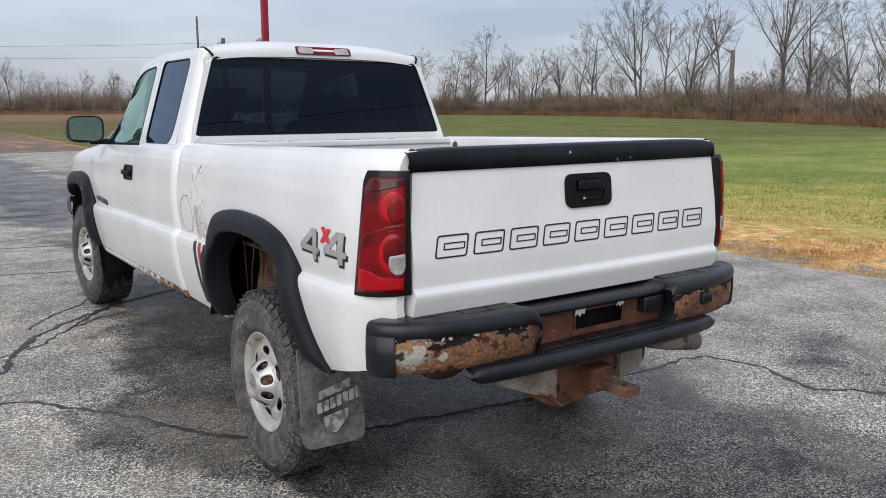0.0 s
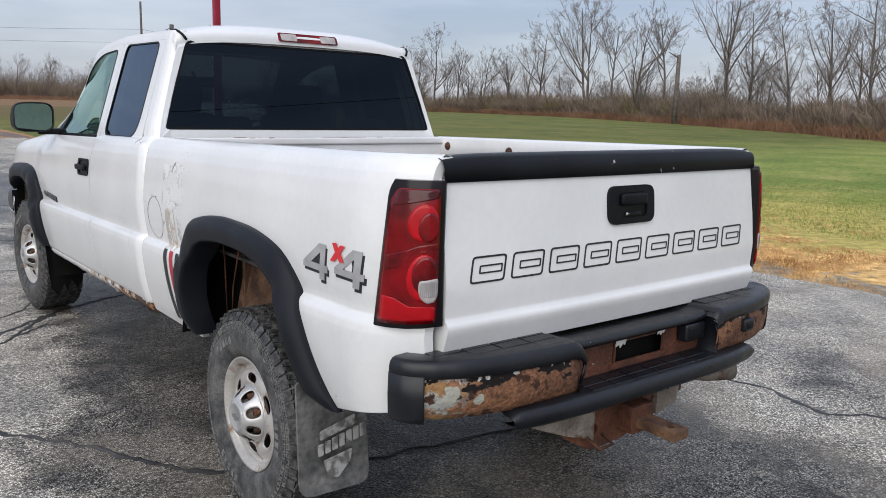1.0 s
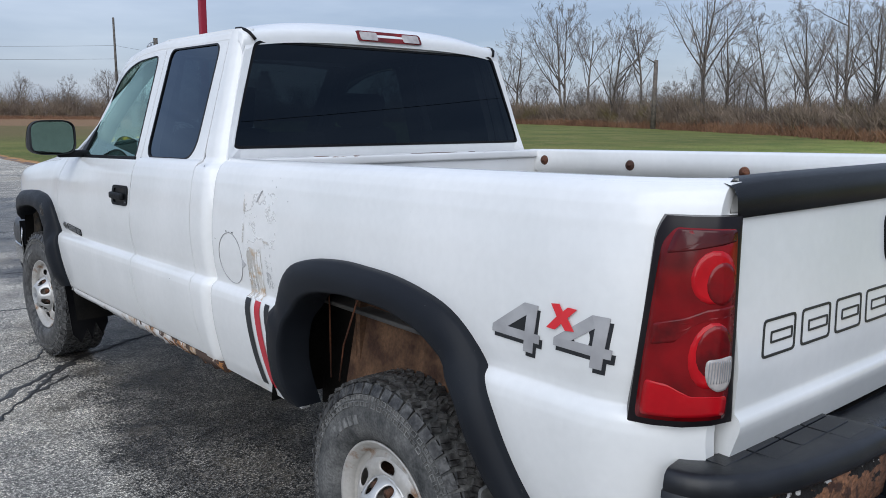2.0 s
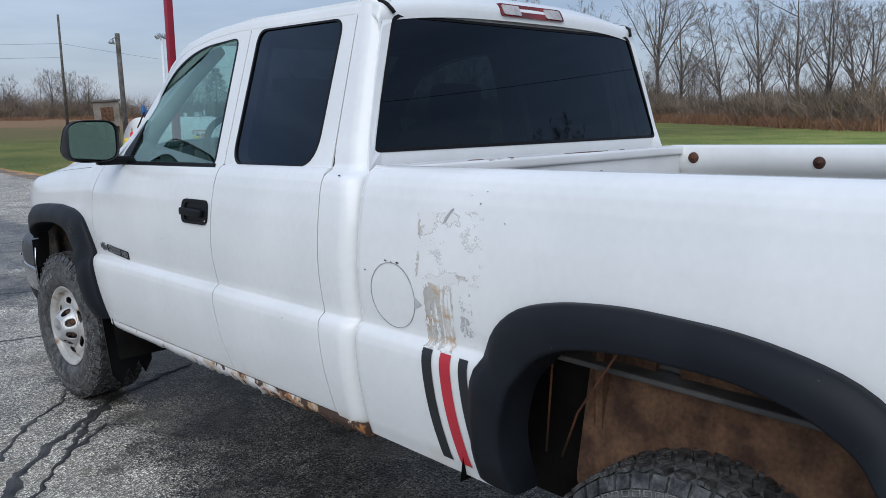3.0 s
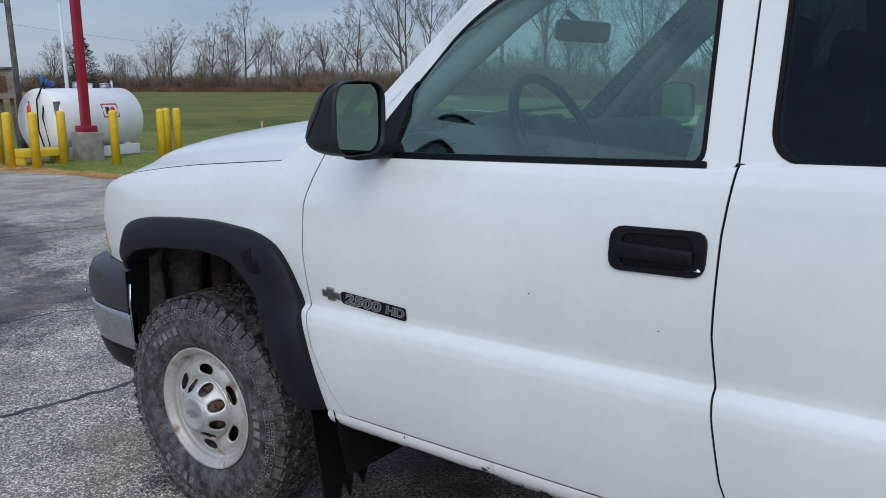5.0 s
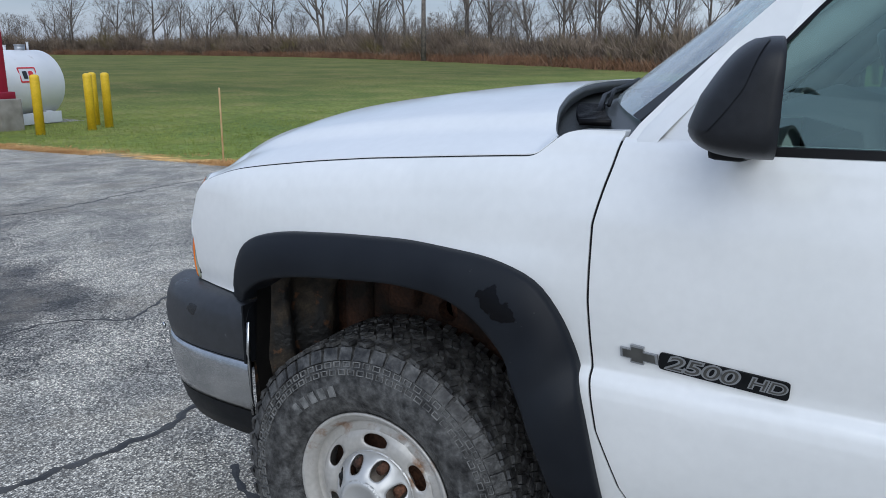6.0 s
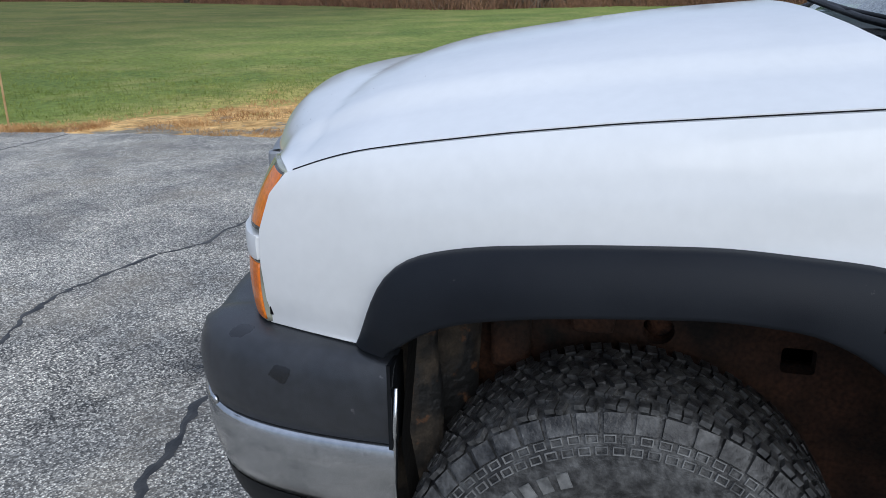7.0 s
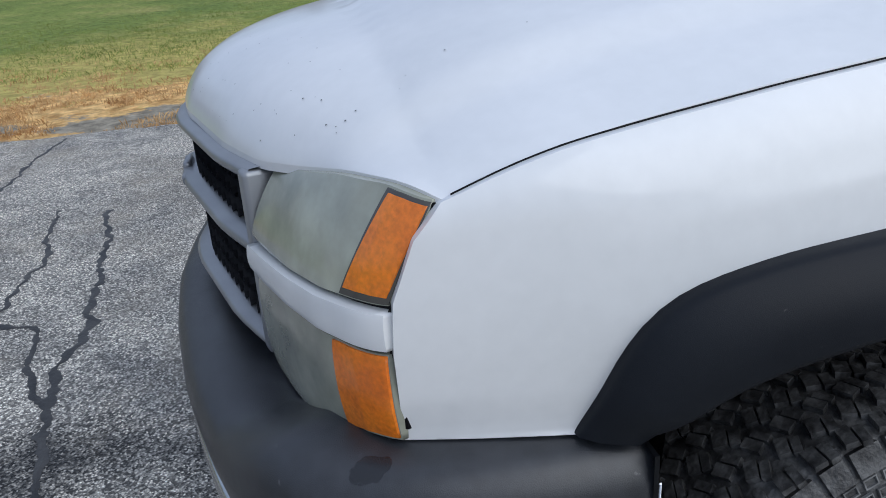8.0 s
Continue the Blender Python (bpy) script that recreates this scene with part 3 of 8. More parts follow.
SHOULDER = smooth_curve([-0.075, -0.04, -0.015, 0.0, 0.012, 0.03, 0.06, 0.11, 0.18, 0.26], [0.786, 0.812, 0.830, 0.8405, 0.856, 0.872, 0.889, 0.905, 0.917, 0.95], 0.022)


def half_width(y, z):
    w = float(np.interp(z - rake(y), SIDE_Z, SIDE_W))
    if y > 3.75:
        w -= 0.075 * ((y - 3.75) / 0.54) ** 2
    if y > 3.05:
        d = float(hood_edge_z(y)) - z
        shoulder = SHOULDER(d)
        f = min(1.0, (y - 3.05) / 0.24)
        f = f * f * (3 - 2 * f)
        soft = -math.log(math.exp(-90 * w) + math.exp(-90 * shoulder)) / 90 + 0.001
        w = (1 - f) * w + f * min(w, soft)
    if 2.2 < y < 3.3:
        # the door's shoulder turns in towards the windscreen pillar
        t = min(1.0, max(0.0, (z - rake(y) - 1.20) / 0.15))
        g = min(1.0, (3.3 - y) / 0.25)
        w -= 0.05 * (min(y, 3.05) - 2.2) ** 2 * t * t * (3 - 2 * t) * g * g * (3 - 2 * g)
    if 1.045 < y <= 1.095:
        w -= 0.022 * ((y - 1.045) / 0.040) ** 2
    if y < -0.70:
        w -= 0.142 * ((-0.70 - y) / 0.27) ** 2.3
    return w


REAR_OUT = [(0.595, 0.585), (0.59, 0.70), (0.58, 0.865), (0.52, 1.01), (0.44, 1.075), (0.31, 1.108), (0.15, 1.124), (-0.08, 1.12), (-0.20, 1.103), (-0.316, 1.073), (-0.402, 1.005), (-0.462, 0.90), (-0.505, 0.80), (-0.555, 0.70), (-0.60, 0.632), (-0.618, 0.605)]
REAR_IN = [(0.455, 0.59), (0.462, 0.74), (0.430, 0.885), (0.365, 0.97), (0.27, 1.015), (0.10, 1.036), (-0.11, 1.034), (-0.24, 1.008), (-0.335, 0.950), (-0.40, 0.86), (-0.445, 0.76), (-0.50, 0.66), (-0.545, 0.612)]
FRONT_OUT = [(4.125, 0.835), (4.105, 0.872), (4.082, 0.94), (4.05, 0.992), (4.0, 1.018), (3.9, 1.040), (3.73, 1.056), (3.54, 1.067), (3.33, 1.058), (3.215, 1.028), (3.152, 0.945), (3.12, 0.85), (3.095, 0.75), (3.073, 0.63), (3.06, 0.55)]
FRONT_IN = [(4.06, 0.832), (4.03, 0.862), (3.97, 0.905), (3.9, 0.930), (3.8, 0.950), (3.68, 0.963), (3.54, 0.975), (3.42, 0.968), (3.345, 0.935), (3.28, 0.88), (3.238, 0.80), (3.2, 0.71), (3.165, 0.62), (3.15, 0.54)]


def arch(y, pts, low):
    """Lower edge of a body side over a wheel; the opening is a little wider than the flare's inner edge."""
    mid = 0.5 * (pts[0][0] + pts[-1][0])
    ys = [mid + (p[0] - mid) * 1.07 for p in pts][::-1]
    zs = [p[1] for p in pts][::-1]
    if y < ys[0] or y > ys[-1]:
        return low
    return float(np.interp(y, ys, zs)) + 0.03


def side_panel(name, s, rear, front, low, high, nu, nv, mat="white", lip=0.03, label=""):
    """A panel of the body side between a rear and a front edge (functions of z) and a lower and an upper edge (functions of y)."""
    ends = []
    for i in range(nu):
        u = i / (nu - 1)
        zb, zt = 0.7, 1.2
        for _ in range(6):
            zb, zt = low((1 - u) * rear(zb) + u * front(zb)), high((1 - u) * rear(zt) + u * front(zt))
        ends.append((u, zb, zt))
    # rows run along the body, so that the crease keeps to one row; they stop at the lower edge
    tall = max(zt - zb for _, zb, zt in ends)
    P = np.zeros((nu, nv, 3))
    for i, (u, zb, zt) in enumerate(ends):
        for j in range(nv):
            z = max(zb, zt - tall * (1 - j / (nv - 1)))
            y = (1 - u) * rear(z) + u * front(z)
            P[i, j] = (s * half_width(y, z), y, z)
    return grid(name, P, mat, truck, label, lip=(-s * lip, 0, 0), flip=s > 0)


def curve(zs, ys):
    return lambda z: float(np.interp(z, zs, ys))


door_b = curve([0.55, 0.60, 0.70, 0.83, 0.90, 1.0, 1.2, 1.30, 1.34], [1.855, 1.872, 1.905, 1.925, 1.932, 1.942, 1.940, 1.932, 1.930])
door_c = curve([0.56, 0.62, 0.75, 0.90, 1.1, 1.25, 1.31, 1.36], [1.215, 1.226, 1.24, 1.25, 1.256, 1.262, 1.266, 1.268])
door_a = curve([0.53, 0.56, 0.62, 0.74, 0.86, 1.0, 1.15, 1.26, 1.32], [2.965, 2.988, 3.03, 3.078, 3.10, 3.112, 3.115, 3.098, 3.093])
bed_front = curve([0.55, 1.4], [1.083, 1.090])
bed_rear = curve([0.55, 1.4], [-0.962, -0.935])
belt = lambda y: rake(y) + float(np.interp(y, [1.92, 1.94, 2.86, 2.93], [1.356, 1.343, 1.337, 1.358]))
sill = lambda y: 0.585 + 0.75 * rake(y)
G = 0.0027
for s in (-1, 1):
    side_panel("front_door_skin", s, lambda z: door_b(z) + G, lambda z: door_a(z) - G, sill, belt, 40, 260)
    side_panel("rear_door_skin", s, lambda z: door_c(z) + G, lambda z: door_b(z) - G, sill, belt, 26, 260)
    side_panel("bed_side", s, bed_rear, lambda z: bed_front(z) - G, lambda y: arch(y, REAR_IN, 0.565 if y > 0 else 0.615 + 0.25 * max(0.0, -0.60 - y)), lambda y: 1.357 + rake(y), 220, 230)
    side_panel("fender", s, lambda z: door_a(z) + G, curve([0.80, 0.839, 0.954, 1.015, 1.084, 1.126], [4.308, 4.316, 4.320, 4.316, 4.289, 4.253]),
               lambda y: max(arch(y, FRONT_IN, 0.545 if y < 3.5 else 0.833), 0.0), lambda y: min(seam_z(y) - 0.0045, 1.335), 130, 190)

    # dark seals in the gaps round the doors
    for line in (door_a, door_b, door_c):
        P = []
        for z in np.linspace(0.585, 1.302 if line is door_a else 1.335, 90):
            y = line(z)
            w = half_width(y, z) - 0.004
            P.append([(s * w, y - 0.008, z), (s * (w + 0.0005), y, z), (s * w, y + 0.008, z)])
        grid("door_seal", P, "trim", truck, flip=s < 0)
    # rocker under the doors, bubbling with rust
    P = []
    for y in np.linspace(1.09, 3.06, 150):
        zs = sill(y)
        jag = min(1.0, max(0.12, (2.75 - y) / 0.5)) * (0.014 * noise.noise(Vector((y * 9, s, 0))) + 0.016 * noise.noise(Vector((y * 31, s, 4))) - 0.004)
        P.append([(s * (half_width(y, zs + 0.004) - 0.004), y, zs - 0.004), (s * (half_width(y, zs) - 0.002), y, zs - 0.020), (s * (half_width(y, zs) - 0.014), y, zs - 0.040),
                  (s * (half_width(y, zs) - 0.028), y, zs - 0.052 + jag), (s * (half_width(y, zs) - 0.05), y, zs - 0.056 + jag), (s * 0.72, y, zs - 0.045)])
    grid("rocker_panel", P, "white_low", truck, "white rocker panel with flaking orange rust", flip=s > 0)

    # wheel arch flares
    for pts_o, pts_i, nm in ((REAR_OUT, REAR_IN, "rear_flare"), (FRONT_OUT, FRONT_IN, "front_flare")):
        o, i_ = resample(pts_o, 60), resample(pts_i, 60)
        P = []
        for a, b in zip(o, i_):
            wa = half_width(a[0], a[1])
            wm = max(wa, half_width(b[0], max(b[1], 0.6)))
            end = min(1.0, 0.5 + 6 * min(abs(a[1] - o[0][1]) + abs(a[0] - o[0][0]), abs(a[1] - o[-1][1]) + abs(a[0] - o[-1][0])))
            row = []
            for f, dx in ((0.0, -0.010), (0.0, 0.012), (0.015, 0.020), (0.06, 0.026), (0.16, 0.033), (0.30, 0.044), (0.60, 0.050), (0.90, 0.052), (0.965, 0.050), (0.99, 0.042), (1.0, 0.030), (1.02, 0.0), (1.02, -0.06)):
                y, z = a + (b - a) * f
                base = wa * (1 - min(1, f)) + wm * min(1, f)
                row.append((s * (base + (dx * end if dx > 0 else dx)), y, z))
            P.append(row)
        grid(nm, P, "flare", truck, "matt black plastic wheel arch flare", flip=s < 0)

# hood
HOOD_HIGH = smooth_curve([3.2, 3.6, 3.9, 4.2, 4.4, 4.55], [0.112, 0.120, 0.117, 0.116, 0.121, 0.124], 0.16)


HOOD_REAR = smooth_curve([-0.9, -0.85, -0.78, -0.70, -0.60, -0.45, -0.25, 0.0, 0.25, 0.45, 0.60, 0.70, 0.78, 0.85, 0.9], [3.234, 3.236, 3.250, 3.292, 3.330, 3.370, 3.405, 3.430, 3.405, 3.370, 3.330, 3.292, 3.250, 3.236, 3.234], 0.05)
HOOD_FRONT = smooth_curve([0.0, 0.10, 0.376, 0.50, 0.56, 0.63, 0.69, 0.75, 0.79, 0.832, 0.86], [4.580, 4.569, 4.494, 4.443, 4.408, 4.366, 4.339, 4.310, 4.288, 4.256, 4.236], 0.05)
HOOD_LIP = smooth_curve([0.0, 0.4, 0.5, 0.6, 0.7, 0.79, 0.832, 0.86], [1.104, 1.098, 1.096, 1.108, 1.126, 1.134, 1.124, 1.116], 0.04)


def hood_rear(x):
    return HOOD_REAR(x)


def hood_front(x):
    return HOOD_FRONT(abs(x))


def hood_lip(x):
    """Height of the hood's front edge over grille and lamps."""
    return HOOD_LIP(abs(x))


def hood_place(u, v):
    """u across from -1 to 1, v from the windscreen to the nose."""
    x = 0.835 * u
    yr, yf = hood_rear(x), hood_front(x)
    v2 = 0.5 - 0.5 * math.cos(math.pi * v)
    y = yr + (yf - yr) * v2
    zs = float(hood_edge_z(y)) if y <= 4.25 else 1.125 - 0.16 * (y - 4.25)
    d = yf - y
    au = abs(u)
    t = min(1.0, max(0.0, (0.85 - au) / 0.09))
    high = HOOD_HIGH(y)
    top = zs + high * (1 - au ** 2.6) + 0.016 * t * t * (3 - 2 * t)
    lip = hood_lip(x)
    rise = 1 - math.exp(-((d + 0.0005) / 0.046) ** 0.85)
    z = lip + (top - lip) * rise
    # the corner beside the cowl turns up with the fender
    e = min(1.0, max(0.0, (au - 0.80) / 0.18))
    lift = e * e * (3 - 2 * e) * max(0.0, seam_z(y) - float(hood_edge_z(y)))
    return (x * (1 - 0.75 * lift), y, z + lift)


P = [[hood_place(2 * i / 90 - 1, j / 90) for j in range(91)] for i in range(91)]
grid("hood", P, "white", truck, "white hood with stone chips near the nose", lip=(0, 0, -0.012), flip=True)
bm = bmesh.new()
rnd = random.Random(5)
for k in range(120):
    u, v = rnd.uniform(-0.75, 0.75), 1 - abs(rnd.gauss(0, 0.13)) - 0.06
    p = Vector(hood_place(u, v))
    q = (Vector(hood_place(u + 0.01, v)) - p).cross(Vector(hood_place(u, v + 0.01)) - p).normalized()
    if q.z < 0:
        q = -q
    bmesh.ops.create_circle(bm, cap_ends=True, segments=5, radius=rnd.uniform(0.0006, 0.0015), matrix=Matrix.Translation(p + q * 0.0012) @ q.to_track_quat("Z", "Y").to_matrix().to_4x4())
tagged(part("stone_chip", bm, "black_decal", truck, "small dark stone chips", smooth=False), kind="stuff")

# rubber seal along the hood's rear edge
P = []
for i in range(61):
    x, y, z = hood_place((2 * i / 60 - 1) * 0.97, 0.0)
    P.append([(x, y + 0.004, z - 0.002), (x, y - 0.004, z - 0.004), (x, y - 0.005, z - 0.030), (x, y + 0.02, z - 0.036)])
grid("hood_seal", P, "cowl_grey", truck, "black rubber hood seal")
# cowl, wipers
screen_foot = lambda u: 3.085 + 0.25 * (1 - u * u)
P = []
for i in range(41):
    u = 2 * i / 40 - 1
    hx, hy, hz = hood_place(u * 0.93, 0.0)
    hz -= 0.02 * abs(u) ** 6
    wy, up = screen_foot(u), 0.040 * (1 - u * u)
    P.append([(hx, hy + 0.06, hz - 0.020), (hx, hy + 0.01, hz - 0.045), (0.97 * hx, 0.5 * (hy - 0.02) + 0.5 * (wy + 0.07), 0.5 * (hz - 0.06) + 0.5 * (1.287 + up)), (0.80 * u, wy + 0.05, 1.292 + up), (0.79 * u, wy + 0.02, 1.306 + up), (0.765 * u, wy - 0.02, 1.318 + up), (0.745 * u, wy - 0.06, 1.33 + up)])
grid("cowl", P, "cowl_grey", truck, "black plastic cowl below the windscreen")
bm = bmesh.new()
for k in range(16):
    x = -0.70 + 0.018 * k
    y = screen_foot(x / 0.82) + 0.045
    box(bm, x, x + 0.007, y - 0.03, y + 0.04, 1.308 + 0.03 * (1 - (x / 0.82) ** 2), 1.322 + 0.03 * (1 - (x / 0.82) ** 2), 0)
part("cowl_vent", bm, "trim", truck)
for x0, x1 in ((-0.58, 0.0), (0.08, 0.64)):
    foot = lambda x, f, z: (x, screen_foot(x / 0.78) + f, z)
    bm = bmesh.new()
    path_tube(bm, [foot(x0, 0.045, 1.325), foot(x0 + 0.03, 0.038, 1.343), foot(x0 + 0.2, 0.028, 1.360), foot(x1, 0.010, 1.388)], 0.007)
    path_tube(bm, [foot(x0 + 0.03, 0.018, 1.350), foot(0.5 * (x0 + x1), 0.012, 1.372), foot(x1 + 0.08, 0.002, 1.390)], 0.005)
    tube(bm, foot(x0, 0.045, 1.305), foot(x0, 0.045, 1.336), 0.016, 0.013, 12)
    part("wiper", bm, "black_plastic", truck, "black wiper arm and blade")
# dark strip that draws the shadow line in the gap between hood and fender
for s in (-1, 1):
    P = []
    for y in np.r_[np.linspace(3.238, 3.30, 12), np.linspace(3.32, 4.245, 40)]:
        z = float(seam_z(y))
        w = 0.8355 - 0.62 * max(0.0, z - float(hood_edge_z(y)))
        P.append([(s * w, y, z - 0.0022), (s * (w + 0.0003), y, z - 0.012), (s * (w + 0.0025), y, z - 0.020)])
    grid("hood_gap_shade", P, "trim", truck, flip=s > 0)



# greenhouse: side frames, roof, screens
def lean(s):
    return lambda y, z, d: (s * (0.858 - 0.315 * (z - 1.33) - (0.05 + 0.17 * min(1.0, max(0.0, (z - 1.31) / 0.25))) * max(0.0, y - 2.2) ** 2 - d), y, z)


A_FRONT = [(3.09, 1.30), (3.07, 1.335), (3.03, 1.385), (2.96, 1.468), (2.80, 1.625), (2.68, 1.725), (2.56, 1.785), (2.40, 1.822), (2.22, 1.842), (2.05, 1.858)]
DOOR_GLASS = rounded([(2.91, 1.306), (2.005, 1.330), (2.035, 1.800), (2.29, 1.782), (2.45, 1.748), (2.61, 1.687), (2.74, 1.60), (2.86, 1.455)], [0.02, 0.03, 0.04, 0.06, 0.1, 0.1, 0.1, 0.05])
REAR_GLASS = rounded([(1.876, 1.339), (1.364, 1.352), (1.382, 1.815), (1.894, 1.817)], [0.075, 0.105, 0.05, 0.05], 8)
seam_b = lambda z: 1.932 + (z - 1.32) * 0.045
seam_c = lambda z: 1.268 + (z - 1.36) * 0.09
CAB_REAR = smooth_curve([0.55, 1.2, 1.27, 1.32, 1.36, 1.45, 1.60, 1.75, 1.83, 1.868], [1.094, 1.099, 1.106, 1.121, 1.139, 1.155, 1.178, 1.202, 1.218, 1.234], 0.04)


def cab_rear(z):
    return CAB_REAR(z)


def cab_x(y, z):
    """Half width at the cab's rear corner: the body side flows into the leaning pillar."""
    low, up = half_width(max(y, 1.16), z), lean(1)(y, z, 0)[0] + 2.5 * max(0.0, 1.345 - z)
    return -math.log(math.exp(-140 * low) + math.exp(-140 * up)) / 140 + 0.0012


for s in (-1, 1):
    at = lean(s)
    bm = bmesh.new()
    top = 1.868
    plate(bm, [(seam_b(1.338) + G, 1.305)] + [(2.4, 1.293), (2.8, 1.278), (3.03, 1.270)] + A_FRONT[:] + [(seam_b(top) + G, top)], [DOOR_GLASS], at, 0.05)
    part("front_door_frame", bm, "white", truck, smooth=False)
    bm = bmesh.new()
    plate(bm, [(seam_c(1.352) + G, 1.325), (1.5, 1.320), (seam_b(1.338) - G, 1.305), (seam_b(top) - G, top), (seam_c(top) + G, top)], [REAR_GLASS], at, 0.05)
    part("rear_door_frame", bm, "white", truck, smooth=False)
    for line in (seam_b, seam_c):
        P = []
        for z in np.linspace(1.335, 1.86, 30):
            P.append([at(line(z) - 0.008, z, 0.005), at(line(z) + 0.008, z, 0.005)])
        grid("door_seal", P, "trim", truck, flip=s < 0)
    # rear corner of the cab, one pressing from the sill up into the roof pillar
    P = []
    for z in np.r_[np.linspace(0.577, 0.87, 24), np.linspace(0.875, 0.93, 16), np.linspace(0.945, 1.24, 22), np.linspace(1.25, 1.42, 36), np.linspace(1.44, 1.866, 22)]:
        y1, y0 = (door_c(z) if z < 1.36 else seam_c(z)) - G, cab_rear(z)
        row = [(s * cab_x(y, z), y, z) for y in np.linspace(y1, y0 + 0.062, 6)]
        x0 = cab_x(1.17, z)
        for a in np.linspace(0, math.pi / 2, 12)[1:]:
            row.append((s * (x0 - 0.056 * (1 - math.cos(a))), y0 + 0.062 * (1 - math.sin(a)), z))
        row.append((s * (x0 - float(np.interp(z, [1.30, 1.38], [0.12, 0.059]))), y0 + 0.003, z))
        P.append(row)
    grid("cab_corner", P, "white", truck, "white rear cab corner and roof pillar", flip=s < 0)
    # glass, trims
    for nm, outline, mat, lab in (("door_window", DOOR_GLASS, "clear", "green-tinted door window glass"), ("rear_side_window", REAR_GLASS, "tint", "dark-tinted rear side window")):
        bm = bmesh.new()
        bm.faces.new([bm.verts.new(at(y, z, 0.0045)) for y, z in outline])
        ob = part(nm, bm, mat, truck, lab, smooth=False)
        ob.visible_shadow = False
        bm = bmesh.new()
        cy, cz = np.mean([p[0] for p in outline]), np.mean([p[1] for p in outline])
        grow = [(y + (y - cy) / math.hypot(y - cy, z - cz) * 0.006, z + (z - cz) / math.hypot(y - cy, z - cz) * 0.005) for y, z in outline]
        shrink = [(y - (y - cy) / math.hypot(y - cy, z - cz) * 0.005, z - (z - cz) / math.hypot(y - cy, z - cz) * 0.004) for y, z in outline]
        plate(bm, grow, [shrink], lambda y, z, d: at(y, z, d - 0.0015), 0.007)
        part("window_seal", bm, "trim", truck, smooth=False)
    # belt trim under the front door glass and the mirror's sail plate
    bm = bmesh.new()
    plate(bm, rounded([(2.92, 1.308), (1.995, 1.336), (1.995, 1.316), (2.92, 1.288)], 0.006, 3), [], lambda y, z, d: at(y, z, d - 0.008), 0.02)
    part("belt_trim", bm, "trim", truck, smooth=False)
    bm = bmesh.new()
    plate(bm, rounded([(2.925, 1.290), (2.838, 1.292), (2.834, 1.494), (2.862, 1.455), (2.92, 1.36)], 0.006, 3), [], lambda y, z, d: at(y, z, d - 0.006), 0.02)
    part("mirror_sail", bm, "black_plastic", truck, smooth=False)

# back of the cab with the rear window
back_y = lambda z: 1.105 + np.interp(z, [0.6, 1.30, 1.40, 1.83, 1.87], [0, 0.006, 0.044, 0.108, 0.14])
BACK = [(-0.815, 0.75), (0.815, 0.75), (0.815, 1.35), (0.79, 1.45), (0.74, 1.62), (0.69, 1.78), (0.655, 1.868), (-0.655, 1.868), (-0.69, 1.78), (-0.74, 1.62), (-0.79, 1.45), (-0.815, 1.35)]
WINDOW = rounded([(-0.780, 1.404), (0.780, 1.404), (0.638, 1.818), (-0.638, 1.818)], [0.03, 0.03, 0.035, 0.035])
bm = bmesh.new()
plate(bm, BACK, [WINDOW], lambda x, z, d: (x, float(back_y(z)) + d, z), 0.04)
part("cab_back", bm, "white", truck, "white cab back panel", smooth=False)
bm = bmesh.new()
bm.faces.new([bm.verts.new((x, float(back_y(z)) + 0.004, z)) for x, z in WINDOW])
ob = part("rear_window", bm, "tint", truck, "dark-tinted rear window glass", smooth=False)
ob.visible_shadow = False
bm = bmesh.new()
plate(bm, [(x * 1.008, z + (0.004 if z > 1.6 else -0.005)) for x, z in WINDOW], [[(x * 0.994, z + (-0.005 if z > 1.6 else 0.006)) for x, z in WINDOW]], lambda x, z, d: (x, float(back_y(z)) - 0.001 + d, z), 0.01)
part("rear_window_seal", bm, "trim", truck, smooth=False)

# roof
P = []
for j in range(41):
    v = j / 40
    y = 1.236 + (2.56 - 1.236) * v
    row = []
    for i in range(41):
        u = 2 * i / 40 - 1
        au = abs(u)
        edge = float(np.interp(y, [1.236, 1.3, 2.05, 2.25, 2.5, 2.56], [1.852, 1.862, 1.862, 1.848, 1.812, 1.792]))
        crown = 0.066 * (1 - au ** 3.4)
        ends = 1 - math.exp(-(y - 1.225) / 0.05)
        nose = 1 - 0.25 * max(0, (v - 0.7) / 0.3) ** 2
        yy = y - 0.018 * (1 - u * u) * (1 - v) + 0.20 * (1 - u * u) * max(0, (v - 0.6) / 0.4) ** 2
        wide = lean(1)(y, edge, 0.005)[0]
        row.append((wide * u, yy, edge + crown * (0.45 + 0.55 * ends) * nose))
    skirt = [(dz, lean(1)(y, edge - dz, -0.0015 if j > 1 else 0.006)[0]) for dz in (0.007, 0.018, 0.034)]
    whole = [(-w, y, edge - dz) for dz, w in skirt[::-1]] + row + [(w, y, edge - dz) for dz, w in skirt]
    if j == 0:
        # the rear edge rolls over the back panel
        for back, dz in ((-0.022, 0.050), (-0.022, 0.034), (-0.018, 0.018), (-0.010, 0.006)):
            P.append([(a, b + back, c - dz) for a, b, c in whole])
    P.append(whole)
grid("roof", P, "white", truck, "white cab roof", lip=(0, 0, -0.008))
for s in (-1, 1):
    bm = bmesh.new()
    path_tube(bm, [(s * 0.676, 1.300, 1.869), (s * 0.672, 1.266, 1.868), (s * 0.668, 1.236, 1.860), (s * 0.660, 1.216, 1.848), (s * 0.650, 1.206, 1.832), (s * 0.644, 1.202, 1.822)], 0.0065, 8)
    part("roof_joint", bm, "trim", truck, "black curved roof joint strip")

